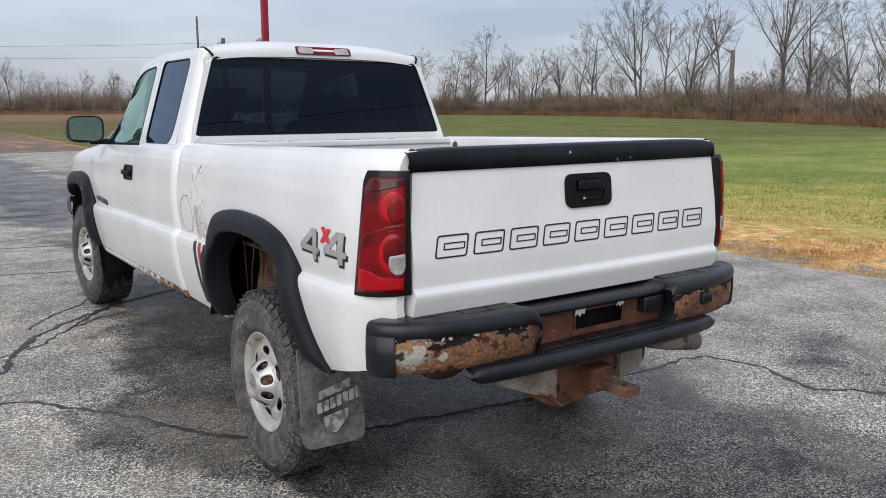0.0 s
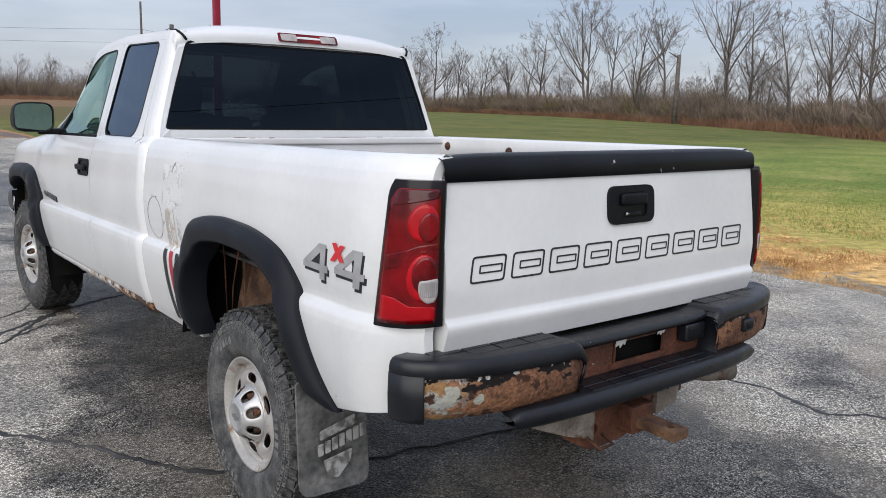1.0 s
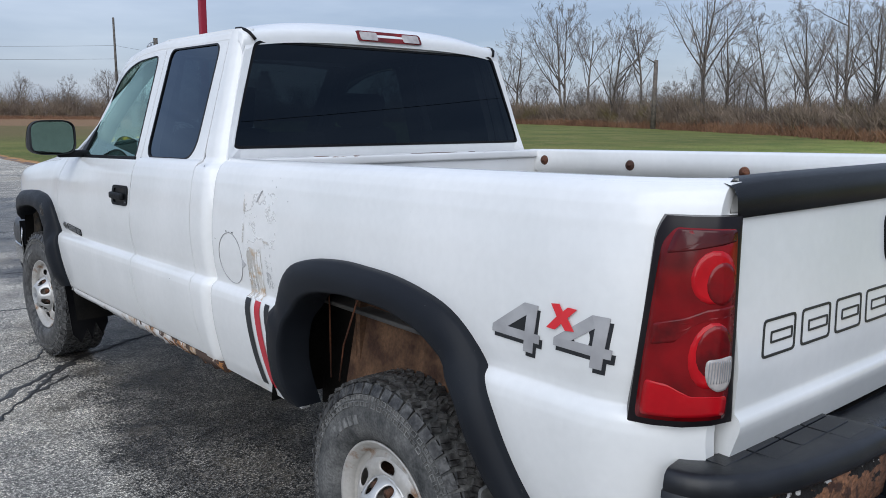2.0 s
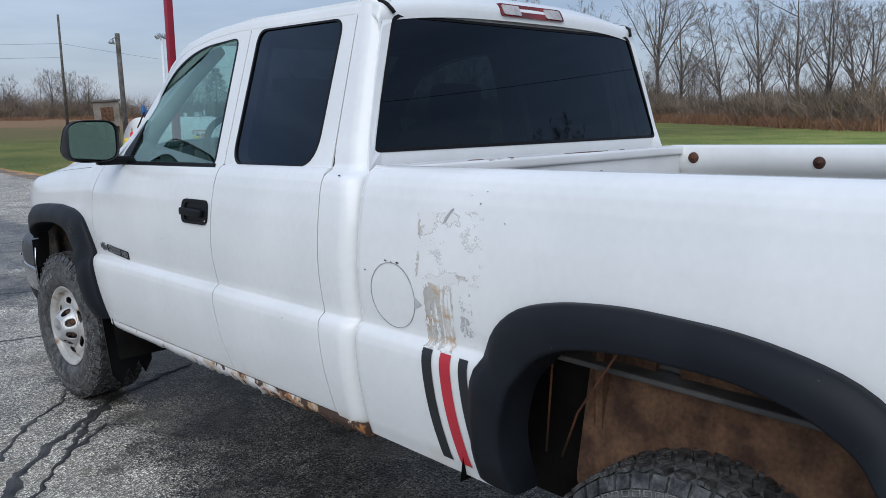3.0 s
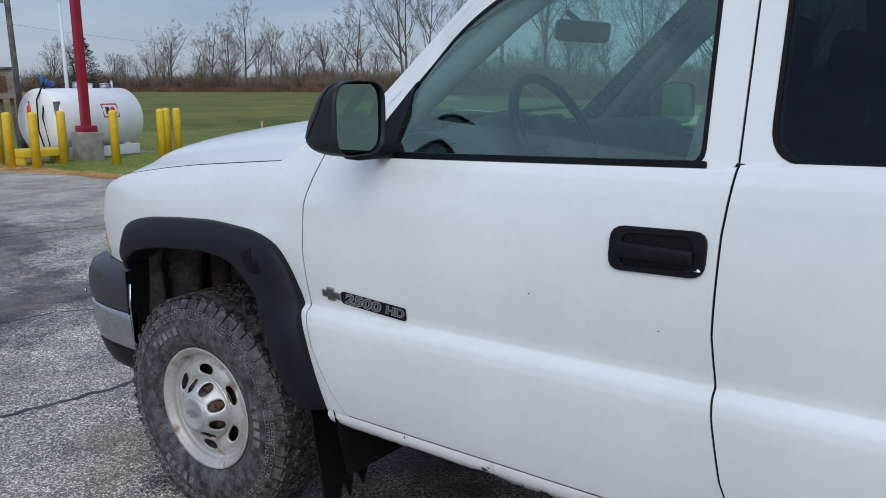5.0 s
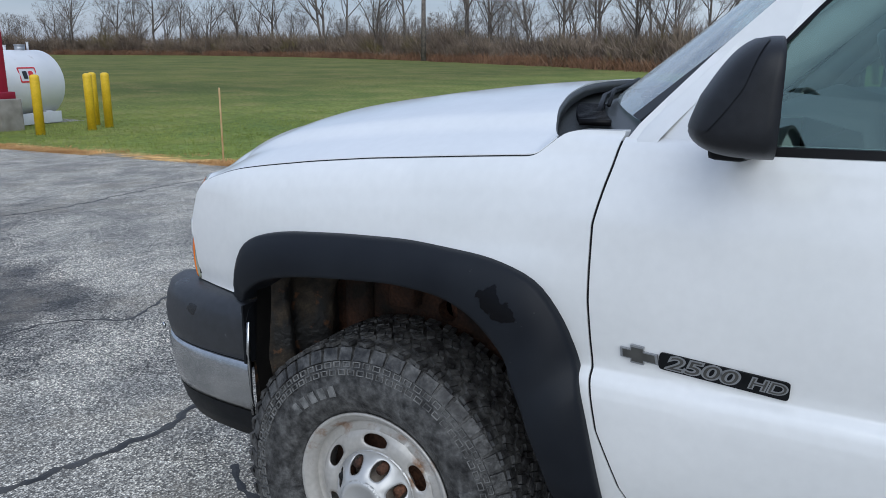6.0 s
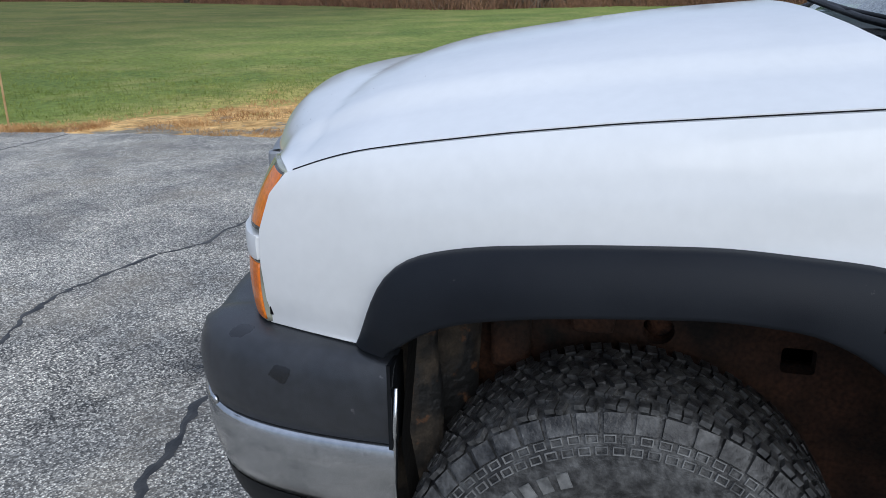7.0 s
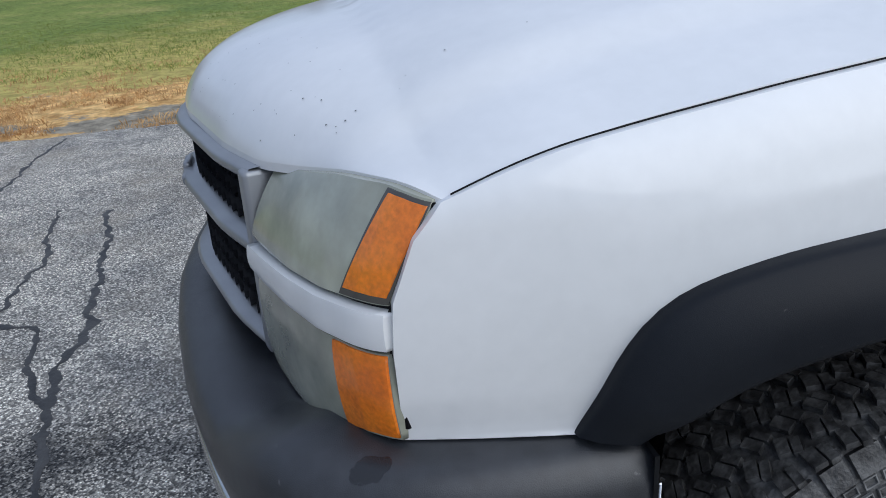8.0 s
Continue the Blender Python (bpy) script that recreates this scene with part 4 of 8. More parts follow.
# windscreen
P = []
for j in range(12):
    v = j / 11
    z = 1.33 + (1.814 - 1.33) * v
    row = []
    for i in range(25):
        u = 2 * i / 24 - 1
        half = 0.735 - (0.735 - 0.615) * v
        ymid = 3.085 - (3.085 - 2.53) * v
        row.append((half * u, ymid + (0.25 - 0.05 * v) * (1 - u * u), z + 0.035 * (1 - u * u)))
    P.append(row)
ob = grid("windscreen", P, "dew", truck, "windscreen glass dulled by fine dew")
ob.visible_shadow = False
for s in (-1, 1):
    P = []
    for j in range(12):
        q = (s * (0.735 - 0.12 * j / 11), 3.085 - 0.555 * j / 11, 1.33 + 0.484 * j / 11)
        P.append([(q[0] + s * 0.004, q[1] - 0.012, q[2] - 0.004), (q[0] + s * 0.002, q[1] + 0.006, q[2] + 0.004), (q[0] - s * 0.010, q[1] + 0.012, q[2] + 0.006), (q[0] - s * 0.030, q[1] + 0.026, q[2] + 0.007), (q[0] - s * 0.060, q[1] + 0.044, q[2] + 0.010)])
    grid("windscreen_strip", P, "trim", truck, flip=s > 0)
    # white outer skin of the screen pillar, from the door frame to the glass
    at = lean(s)
    outer = resample([(3.10, 1.285), (3.082, 1.318)] + A_FRONT[1:7], 30)
    P = []
    for y, z in outer:
        a0, a1 = Vector(at(y - 0.055, z - 0.012, -0.0006)), Vector(at(y - 0.020, z - 0.006, -0.0012))
        v = max(0.0, (z - 1.318) / 0.48)
        b = Vector((s * (0.742 - 0.12 * min(1.0, v)), 3.082 - 0.555 * min(1.0, v), 1.328 + 0.486 * min(1.0, v) - max(0.0, 1.318 - z)))
        mid = a1.lerp(b, 0.5) + Vector((s * 0.012, 0.012, 0.008))
        curve_points = [a1.lerp(mid, q).lerp(mid.lerp(b, q), q) for q in np.linspace(0, 1, 8)]
        P.append([tuple(a0)] + [tuple(q) for q in curve_points])
    grid("screen_pillar", P, "white", truck, "white windscreen pillar", flip=s < 0)
    bm = bmesh.new()
    path_tube(bm, [(s * 0.715, 3.02, 1.30), (s * 0.665, 2.78, 1.55), (s * 0.60, 2.50, 1.79)], 0.035, 8)
    part("inner_screen_pillar", bm, "liner", truck)

# high stop lamp
bm = bmesh.new()
plate(bm, rounded([(-0.165, 1.847), (0.185, 1.847), (0.185, 1.893), (-0.165, 1.893)], 0.015), [], lambda x, z, d: (x, 1.196 + (z - 1.84) * 0.55 - 0.012 + d, z), 0.03)
chmsl = part("stop_lamp", bm, "tail_red", truck, "high red stop lamp with two clear lenses", smooth=False)
for x0 in (-0.15, 0.08):
    bm = bmesh.new()
    plate(bm, rounded([(x0, 1.853), (x0 + 0.09, 1.853), (x0 + 0.09, 1.888), (x0, 1.888)], 0.008), [], lambda x, z, d: (x, 1.190 + (z - 1.84) * 0.55 - 0.010 + d, z), 0.01)
    part("clear_lens", bm, "lens_clear", chmsl, smooth=False)

# load bed
for s in (-1, 1):
    bm = bmesh.new()
    for y0, y1 in ((-0.93, 1.08),):
        n = 24
        rows = []
        for k in range(n + 1):
            y = y0 + (y1 - y0) * k / n
            zt = 1.357 + rake(y)
            xs = half_width(max(y, -0.62), zt)
            if y < -0.70:
                xs = half_width(y, zt)
            rows.append([bm.verts.new((s * a, y, b)) for a, b in ((xs, zt), (xs - 0.012, zt + 0.008), (min(xs - 0.03, 0.80), zt + 0.007), (min(xs - 0.035, 0.785), zt - 0.004), (min(xs - 0.035, 0.783), zt - 0.09), (0.80, zt - 0.10), (0.805, 1.13 if abs(y) < 0.68 else 0.93))])
        for k in range(n):
            for j in range(6):
                f = (rows[k][j], rows[k + 1][j], rows[k + 1][j + 1], rows[k][j + 1])
                bm.faces.new(f if s < 0 else f[::-1])
    part("bed_rail", bm, "white", truck, "white bed rail and inner bed wall")
bm = bmesh.new()
box(bm, -0.79, 0.79, -0.92, 1.075, 0.915, 0.93, 0.004)
bed_floor = part("bed_floor", bm, "bed_metal", truck, "worn ribbed bed floor")
for k in range(13):
    bm = bmesh.new()
    box(bm, -0.72 + 0.115 * k, -0.67 + 0.115 * k, -0.90, 1.05, 0.931, 0.944, 0.004)
    part("floor_rib", bm, "bed_metal", bed_floor)
bm = bmesh.new()
box(bm, -0.80, 0.80, 1.03, 1.075, 0.92, 1.335, 0.01)
box(bm, -0.80, 0.80, 1.015, 1.102, 1.330, 1.366, 0.010, seg=3)
headboard = part("bed_headboard", bm, "bed_edge", truck, "white bed headboard with rust along its edge")
edge = random.Random(6)
for x0, x1, wide in ((0.00, 0.27, 0.020), (-0.49, -0.42, 0.014), (0.34, 0.38, 0.010), (-0.30, -0.27, 0.008)):
    n = 14
    top = [(x0 + (x1 - x0) * k / n, 1.036 + wide * math.sin(math.pi * k / n) * edge.uniform(0.5, 1.0)) for k in range(n + 1)]
    low = [(x, 1.036 - 0.8 * wide * math.sin(math.pi * k / n) * edge.uniform(0.4, 1.0)) for k, (x, _) in enumerate(top)][1:-1]
    bm = bmesh.new()
    plate(bm, top + low[::-1], [], lambda x, y, d: (x, y, 1.3675 - d), 0.004)
    part("rust_patch", bm, "rust_pale", headboard, "flaking rust patch", smooth=False)
for y in (0.965, 0.45, -0.1, -0.6):
    bm = bmesh.new()
    tube(bm, (0.776, y, 1.318), (0.784, y, 1.318), 0.020, 0.024, 16)
    tube(bm, (0.772, y, 1.318), (0.778, y, 1.318), 0.008, 0.008, 10)
    part("bed_rail_bolt", bm, "rust", truck, "rusty bed rail bolt")

# frame rails, floor and wheel houses
bm = bmesh.new()
for s in (-1, 1):
    box(bm, s * 0.43 - 0.04, s * 0.43 + 0.04, -0.62, 4.15, 0.50, 0.68, 0.01)
for y in (-0.5, 0.5, 1.3, 2.2, 3.0, 4.1):
    box(bm, -0.43, 0.43, y - 0.05, y + 0.05, 0.52, 0.64, 0.01)
part("chassis", bm, "rust", truck, "rusty ladder frame")
bm = bmesh.new()
box(bm, -0.80, 0.80, 1.12, 3.02, 0.60, 0.66, 0.01)
box(bm, -0.42, 0.42, 2.9, 4.25, 0.60, 1.12, 0.02)
box(bm, -0.18, 0.18, 1.2, 3.2, 0.42, 0.62, 0.04)
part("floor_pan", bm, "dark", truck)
for s in (-1, 1):
    # rear wheel house: rusted inner wall with stamped holes
    bm = bmesh.new()
    W = rounded([(-0.62, 0.60), (0.36, 0.60), (0.37, 0.98), (0.34, 1.12), (-0.40, 1.12), (-0.60, 0.98)], 0.05)
    holes = [[(0.16 + 0.032 * math.cos(a), 0.935 + 0.038 * math.sin(a)) for a in np.linspace(0, 2 * math.pi, 17)[:-1]],
             rounded([(-0.02, 0.90), (0.035, 0.90), (0.035, 0.93), (-0.02, 0.93)], 0.01),
             rounded([(-0.26, 0.88), (-0.23, 0.88), (-0.23, 0.93), (-0.26, 0.93)], 0.01)]
    plate(bm, W, holes, lambda y, z, d: (s * (0.735 - d + 0.22 * max(0.0, 0.92 - z)), y, z), 0.03)
    for y in (0.32, -0.33):
        box(bm, s * 0.735, s * 0.765, y - 0.012, y + 0.012, 0.70, 1.08, 0.006)
    part("rear_wheel_house", bm, "rust_pale", truck, "bare rusted wheel house wall with holes", smooth=False)
    # near-black sheet stands in for the shaded front part of the arch
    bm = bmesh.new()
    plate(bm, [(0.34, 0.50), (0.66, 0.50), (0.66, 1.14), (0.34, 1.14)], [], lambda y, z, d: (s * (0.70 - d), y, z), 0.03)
    part("arch_shade_panel", bm, "dark", truck, smooth=False)
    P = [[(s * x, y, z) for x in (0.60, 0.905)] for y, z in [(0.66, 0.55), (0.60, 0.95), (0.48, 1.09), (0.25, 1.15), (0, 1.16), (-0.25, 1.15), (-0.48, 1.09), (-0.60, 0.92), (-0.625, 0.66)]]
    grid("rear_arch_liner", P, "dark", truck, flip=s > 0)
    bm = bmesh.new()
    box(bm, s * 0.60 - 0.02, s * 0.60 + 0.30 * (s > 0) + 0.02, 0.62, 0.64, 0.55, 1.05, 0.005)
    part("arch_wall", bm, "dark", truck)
    bm = bmesh.new()
    path_tube(bm, [(s * 0.83, 0.40, 1.05), (s * 0.80, 0.44, 0.9), (s * 0.78, 0.47, 0.66)], 0.003)
    path_tube(bm, [(s * 0.84, 0.18, 1.06), (s * 0.80, 0.36, 0.80), (s * 0.78, 0.42, 0.66)], 0.003)
    part("brace_rod", bm, "rust", truck, "thin rusty brace rod")
    # leaf springs, axle
    bm = bmesh.new()
    for k in range(4):
        L = 0.75 - 0.14 * k
        path_tube(bm, [(s * 0.56, L * q, 0.52 - 0.028 * k + 0.09 * q * q) for q in np.linspace(-1, 1, 9)], 0.016, 6)
    tube(bm, (s * 0.50, 0.35, 0.80), (s * 0.55, 0.06, 0.42), 0.035, 0.03)
    part("leaf_spring", bm, "rust", truck, "rusty leaf spring and damper")
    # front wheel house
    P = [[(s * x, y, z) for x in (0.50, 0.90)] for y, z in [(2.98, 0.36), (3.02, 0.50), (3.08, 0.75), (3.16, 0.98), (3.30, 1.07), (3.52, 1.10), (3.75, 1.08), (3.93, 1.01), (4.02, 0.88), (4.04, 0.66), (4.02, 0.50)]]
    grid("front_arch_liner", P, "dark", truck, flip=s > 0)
    bm = bmesh.new()
    W = rounded([(3.02, 0.45), (4.00, 0.55), (4.00, 0.93), (3.80, 0.985), (3.62, 0.95), (3.50, 0.985), (3.34, 0.955), (3.16, 0.86)], 0.04)
    plate(bm, W, [[(3.62 + 0.03 * math.cos(a), 0.80 + 0.03 * math.sin(a)) for a in np.linspace(0, 2 * math.pi, 15)[:-1]], rounded([(3.34, 0.74), (3.40, 0.74), (3.40, 0.79), (3.34, 0.79)], 0.01)],
          lambda y, z, d: (s * (0.61 - d), y, z), 0.04)
    part("front_wheel_house", bm, "arch_rust_shaded", truck, "rusty front inner fender", smooth=False)
    for x1, y0, y1, z0, z1, b in ((0.66, 3.70, 3.78, 0.80, 0.985, 0.012), (0.67, 3.28, 3.56, 0.885, 0.935, 0.012), (0.65, 3.86, 3.94, 0.70, 0.93, 0.02), (0.68, 3.08, 3.15, 0.60, 0.86, 0.02)):
        bm = bmesh.new()
        box(bm, min(s * 0.60, s * x1), max(s * 0.60, s * x1), y0, y1, z0, z1, b)
        part("fender_bracket", bm, "arch_rust_shaded", truck, "rusty sheet metal bracket")
    bm = bmesh.new()
    tube(bm, (s * 0.45, 3.62, 0.60), (s * 0.60, 3.60, 0.95), 0.04)
    part("shock_absorber", bm, "rust_dark", truck)
    P = []
    for k in range(25):
        z = 0.46 + 0.50 * k / 24
        over = max(0.0, (z - 0.80) / 0.16) ** 2
        row = []
        for i in range(21):
            f = i / 20
            w = noise.noise(Vector((f * 4.0, z * 5.0, s + 3)))
            fold = 0.022 * math.sin(f * 13.0 + 1.5 * z) + 0.012 * w
            row.append((s * (0.885 - 0.24 * f + 0.012 * w), 4.045 - 0.10 * f - 0.10 * over * (0.3 + f) + fold, z + 0.012 * noise.noise(Vector((f * 9.0, s, k * (k == 0))))))
        P.append(row)
    grid("torn_liner", P, "mud", truck, "muddy torn splash liner", flip=s > 0)
    bm = bmesh.new()
    path_tube(bm, [(s * 0.70, 3.72, 0.965), (s * 0.72, 3.60, 0.975), (s * 0.735, 3.50, 0.955), (s * 0.745, 3.36, 0.93), (s * 0.75, 3.26, 0.88)], 0.004)
    harness = part("wiring_harness", bm, "galv", truck, "loose grey wire with a red connector")
    bm = bmesh.new()
    box(bm, s * 0.735 - 0.012, s * 0.735 + 0.012, 3.485, 3.515, 0.955, 0.975, 0.004)
    part("connector", bm, "bright_red", harness)
bm = bmesh.new()
tube(bm, (-0.78, 0, 0.405), (0.78, 0, 0.405), 0.055)
r = bmesh.ops.create_uvsphere(bm, u_segments=20, v_segments=12, radius=0.17)
bmesh.ops.translate(bm, verts=r["verts"], vec=(0, 0, 0.405))
part("rear_axle", bm, "rust", truck, "rusty rear axle")
bm = bmesh.new()
tube(bm, (-0.78, 3.655, 0.39), (0.78, 3.655, 0.39), 0.05)
part("front_axle", bm, "rust", truck)
bm = bmesh.new()
path_tube(bm, [(0.50, 1.5, 0.42), (0.52, 0.6, 0.45), (0.50, 0.1, 0.60), (0.40, -0.45, 0.62), (0.37, -0.72, 0.615), (0.385, -0.85, 0.605), (0.44, -0.94, 0.592), (0.52, -0.985, 0.58), (0.64, -1.01, 0.568)], 0.042, 14)
part("tailpipe", bm, "worn_steel", truck, "grey steel exhaust tailpipe")
bm = bmesh.new()
path_tube(bm, [(0.25, 2.8, 0.5), (0.35, 2.0, 0.44), (0.50, 1.45, 0.42)], 0.03, 12)
tube(bm, (0.40, 1.1, 0.43), (0.44, 1.7, 0.43), 0.11, 0.11, 16)
part("exhaust", bm, "rust", truck)


# wheels
def wheel(x, y, z, s, steer=0.0, dusty=False):
    """A steel wheel: the rim is the part, with tyre, centre cap and nuts on it. It faces outwards along s."""
    bm = bmesh.new()
    prof = [(-0.20, 0.196), (-0.19, 0.214), (-0.18, 0.212), (-0.165, 0.198), (-0.02, 0.190), (-0.012, 0.196), (-0.004, 0.206), (0.002, 0.216), (0.006, 0.214), (0.004, 0.207), (-0.006, 0.199), (-0.018, 0.192), (-0.030, 0.184), (-0.031, 0.175),
            (-0.021, 0.163), (-0.012, 0.150), (-0.008, 0.132), (-0.010, 0.116), (-0.020, 0.104), (-0.030, 0.092), (-0.030, 0.0)]
    lathe(bm, prof, 96, "X", skip=lambda i, k: 14 <= i <= 17)
    pierced_ring(bm, lambda r: float(np.interp(r, [0.104, 0.116, 0.132, 0.150, 0.163], [-0.020, -0.010, -0.008, -0.012, -0.021])), 0.104, 0.163, 6, 0.47, 0.56, 0.14)
    rim = part("wheel", bm, "rim", truck, "silver steel wheel with rust stains")
    mod = rim.modifiers.new("thick", "SOLIDIFY")
    mod.thickness = 0.004
    bm = bmesh.new()
    tube(bm, (-0.16, 0, 0), (-0.075, 0, 0), 0.165, 0.165, 32)
    part("brake_drum", bm, "rust_dark", rim)
    bm = bmesh.new()
    T = 0.397
    prof = [(-0.205, 0.205), (-0.245, 0.235), (-0.262, 0.285), (-0.258, 0.330), (-0.240, 0.368), (-0.225, 0.383), (-0.205, 0.388), (-0.035, 0.388), (-0.015, 0.383), (0.002, 0.368), (0.016, 0.345), (0.024, 0.320), (0.028, 0.290), (0.026, 0.262), (0.016, 0.236), (0.004, 0.221), (-0.004, 0.213)]
    lathe(bm, prof, 72, "X")
    tyre = part("tyre", bm, "dusty_rubber" if dusty else "rubber", rim, "chunky all-terrain tyre, grey with dust" if dusty else "chunky black all-terrain tyre")
    # tread blocks and shoulder lugs
    bm = bmesh.new()
    rows = [(-0.224, 0.030, 0.0, 8), (-0.189, 0.027, 0.5, -24), (-0.154, 0.027, 0.2, 26), (-0.120, 0.027, 0.7, -26), (-0.086, 0.027, 0.25, 26), (-0.051, 0.027, 0.75, -24), (-0.016, 0.030, 0.4, -8)]
    n = 50
    trd = random.Random(41)
    for x0, w, ph, turn in rows:
        for k in range(n):
            a = 2 * math.pi * (k + ph) / n
            m = pose(x0, 0, 0) @ Matrix.Rotation(a, 4, "X") @ pose(0, 0, 0.386, 0, 0, turn + trd.uniform(-7, 7))
            L = 0.018 + trd.uniform(-0.003, 0.001)
            box(bm, -w / 2, w / 2, -L, L * 0.15 - 0.0015, 0.0, 0.011 if abs(x0 + 0.12) < 0.08 else 0.009, 0, m=m)
            box(bm, -w / 2 + 0.004, w / 2 + 0.003, L * 0.15 + 0.0015, L, 0.0, 0.0105 if abs(x0 + 0.12) < 0.08 else 0.009, 0, m=m)
    for k in range(n):
        a = 2 * math.pi * (k + 0.4) / n
        m = Matrix.Rotation(a, 4, "X") @ pose(0.004, 0, 0.366, 0, 58, 0)
        box(bm, -0.016, 0.016, -0.017 if k % 2 else -0.021, 0.017 if k % 2 else 0.021, -0.004, 0.006, 0, m=m)
    tagged(part("tread", bm, "rubber", rim, "blocky tread", smooth=False), kind="stuff")
    # raised sidewall writing as plain bars
    bm = bmesh.new()
    for a0 in (0.35, 2.45, 4.55):
        for k in range(5):
            m = Matrix.Rotation(a0 + 0.115 * k, 4, "X") @ pose(0.0275, 0, 0.282, 0, 90, 0)
            box(bm, -0.014, 0.014, -0.010, 0.010, -0.001, 0.002, 0, m=m)
    for k in range(76):
        for r, x0, ph in ((0.345, 0.0165, 0.0), (0.327, 0.0230, 0.5)):
            m = Matrix.Rotation(2 * math.pi * (k + ph) / 76, 4, "X") @ pose(x0, 0, r, 0, 74, 0)
            for z0 in (-0.0068, 0.0050):
                box(bm, z0, z0 + 0.0018, -0.0098, 0.0098, -0.002, 0.0028, 0, m=m)
            for y0 in (-0.0098, 0.0080):
                box(bm, -0.005, 0.005, y0, y0 + 0.0018, -0.002, 0.0028, 0, m=m)
    tagged(part("sidewall_mark", bm, "tyre_mark", rim, smooth=False), kind="stuff")
    # centre cap, open round its eight nut pockets
    bm = bmesh.new()
    lathe(bm, [(-0.030, 0.112), (-0.010, 0.110), (0.000, 0.106), (0.012, 0.099), (0.026, 0.090), (0.043, 0.074), (0.051, 0.061), (0.0545, 0.054), (0.0555, 0.047), (0.0535, 0.044), (0.053, 0.0)], 96, "X", skip=lambda i, k: 1 <= i <= 5)
    pierced_ring(bm, lambda r: float(np.interp(r, [0.061, 0.074, 0.090, 0.099, 0.106, 0.110], [0.051, 0.043, 0.026, 0.012, 0.0, -0.010])), 0.061, 0.110, 8, 0.56, 0.70, 0.10, 2.4)
    cap = part("centre_cap", bm, "cap", rim, "silver centre cap with nut pockets")
    mod = cap.modifiers.new("thick", "SOLIDIFY")
    mod.thickness = 0.005
    bm = bmesh.new()
    lathe(bm, [(-0.026, 0.108), (-0.026, 0.056), (0.040, 0.054)], 48, "X")
    part("cap_inside", bm, "worn_steel", cap)
    bm = bmesh.new()
    box(bm, 0.052, 0.0545, -0.030, 0.030, -0.0075, 0.0075, 0.0008)
    box(bm, 0.052, 0.0547, -0.012, 0.012, -0.014, 0.014, 0.0008)
    part("emblem", bm, "silver", rim, smooth=False)
    for k in range(8):
        a = 2 * math.pi * (k + 0.5) / 8
        m = Matrix.Rotation(a, 4, "X")
        bm = bmesh.new()
        vs = tube(bm, (-0.028, 0, 0.086), (0.016, 0, 0.086), 0.0135, 0.012, 12)
        bmesh.ops.transform(bm, matrix=m, verts=bm.verts)
        part("wheel_nut", bm, "rust_dark", rim)
    rim.matrix_basis = pose(x, y, z, 0, 0, (0 if s > 0 else 180) + steer)
    return rim


wheel(-0.905, 0.0, 0.398, -1, 0, True)
wheel(0.905, 0.0, 0.398, 1, 0, True)
wheel(-0.905, 3.655, 0.398, -1, 4)
wheel(0.905, 3.655, 0.398, 1, 4)

# mud flaps
for s in (-1, 1):
    bm = bmesh.new()
    plate(bm, rounded([(0.665, 0.25), (0.945, 0.265), (0.952, 0.66), (0.69, 0.70)], [0.05, 0.05, 0.01, 0.01]), [], lambda x, z, d: (s * x, -0.44 - 0.09 * max(0, 0.45 - z) - 0.06 * (x - 0.66) + d, z), 0.010)
    flap = part("mud_flap", bm, "flap", truck, "worn grey rubber mud flap with a pale emblem", smooth=False)
    bm = bmesh.new()
    plate(bm, rounded([(0.680, 0.268), (0.930, 0.282), (0.936, 0.64), (0.70, 0.66)], 0.04), [rounded([(0.688, 0.276), (0.922, 0.290), (0.928, 0.63), (0.708, 0.65)], 0.04)], lambda x, z, d: (s * x, -0.4415 - 0.09 * max(0, 0.45 - z) - 0.06 * (x - 0.66) + d, z), 0.003)
    part("flap_rim", bm, "flap", flap, smooth=False)
    if s < 0:
        def on_flap(x, z, d):
            return (-0.80 + x, -0.4435 - 0.09 * max(0, 0.45 - z) - 0.06 * (0.80 - x - 0.66) + d, 0.44 + z)
        marks = [[(-0.085, 0.055), (0.055, 0.085), (0.055, 0.050), (-0.085, 0.025)],
                 [(-0.075, -0.045), (0.04, -0.03), (0.03, -0.07), (-0.02, -0.115), (-0.06, -0.10)]]
        for mk in marks:
            bm = bmesh.new()
            plate(bm, rounded(mk, 0.006, 3), [], on_flap, 0.002)
            part("emblem", bm, "flap_mark", flap, smooth=False)
        for k in range(7):
            x0 = -0.095 + 0.028 * k
            bm = bmesh.new()
            plate(bm, rounded([(x0, -0.028 + 0.0045 * k), (x0 + 0.022, -0.025 + 0.0045 * k), (x0 + 0.022, 0.014 + 0.0055 * k), (x0, 0.011 + 0.0055 * k)], 0.004, 3), [], on_flap, 0.002)
            part("emblem_bar", bm, "flap_mark", flap, smooth=False)
    # torn front flap
    bm = bmesh.new()
    plate(bm, [(0.70, 0.30), (0.74, 0.24), (0.77, 0.31), (0.80, 0.22), (0.82, 0.28), (0.86, 0.20), (0.905, 0.26), (0.925, 0.60), (0.70, 0.60)], [], lambda x, z, d: (s * x, 3.12 - 0.15 * max(0, 0.5 - z) - d, z), 0.010)
    part("front_mud_flap", bm, "trim", truck, "torn black front mud flap", smooth=False)

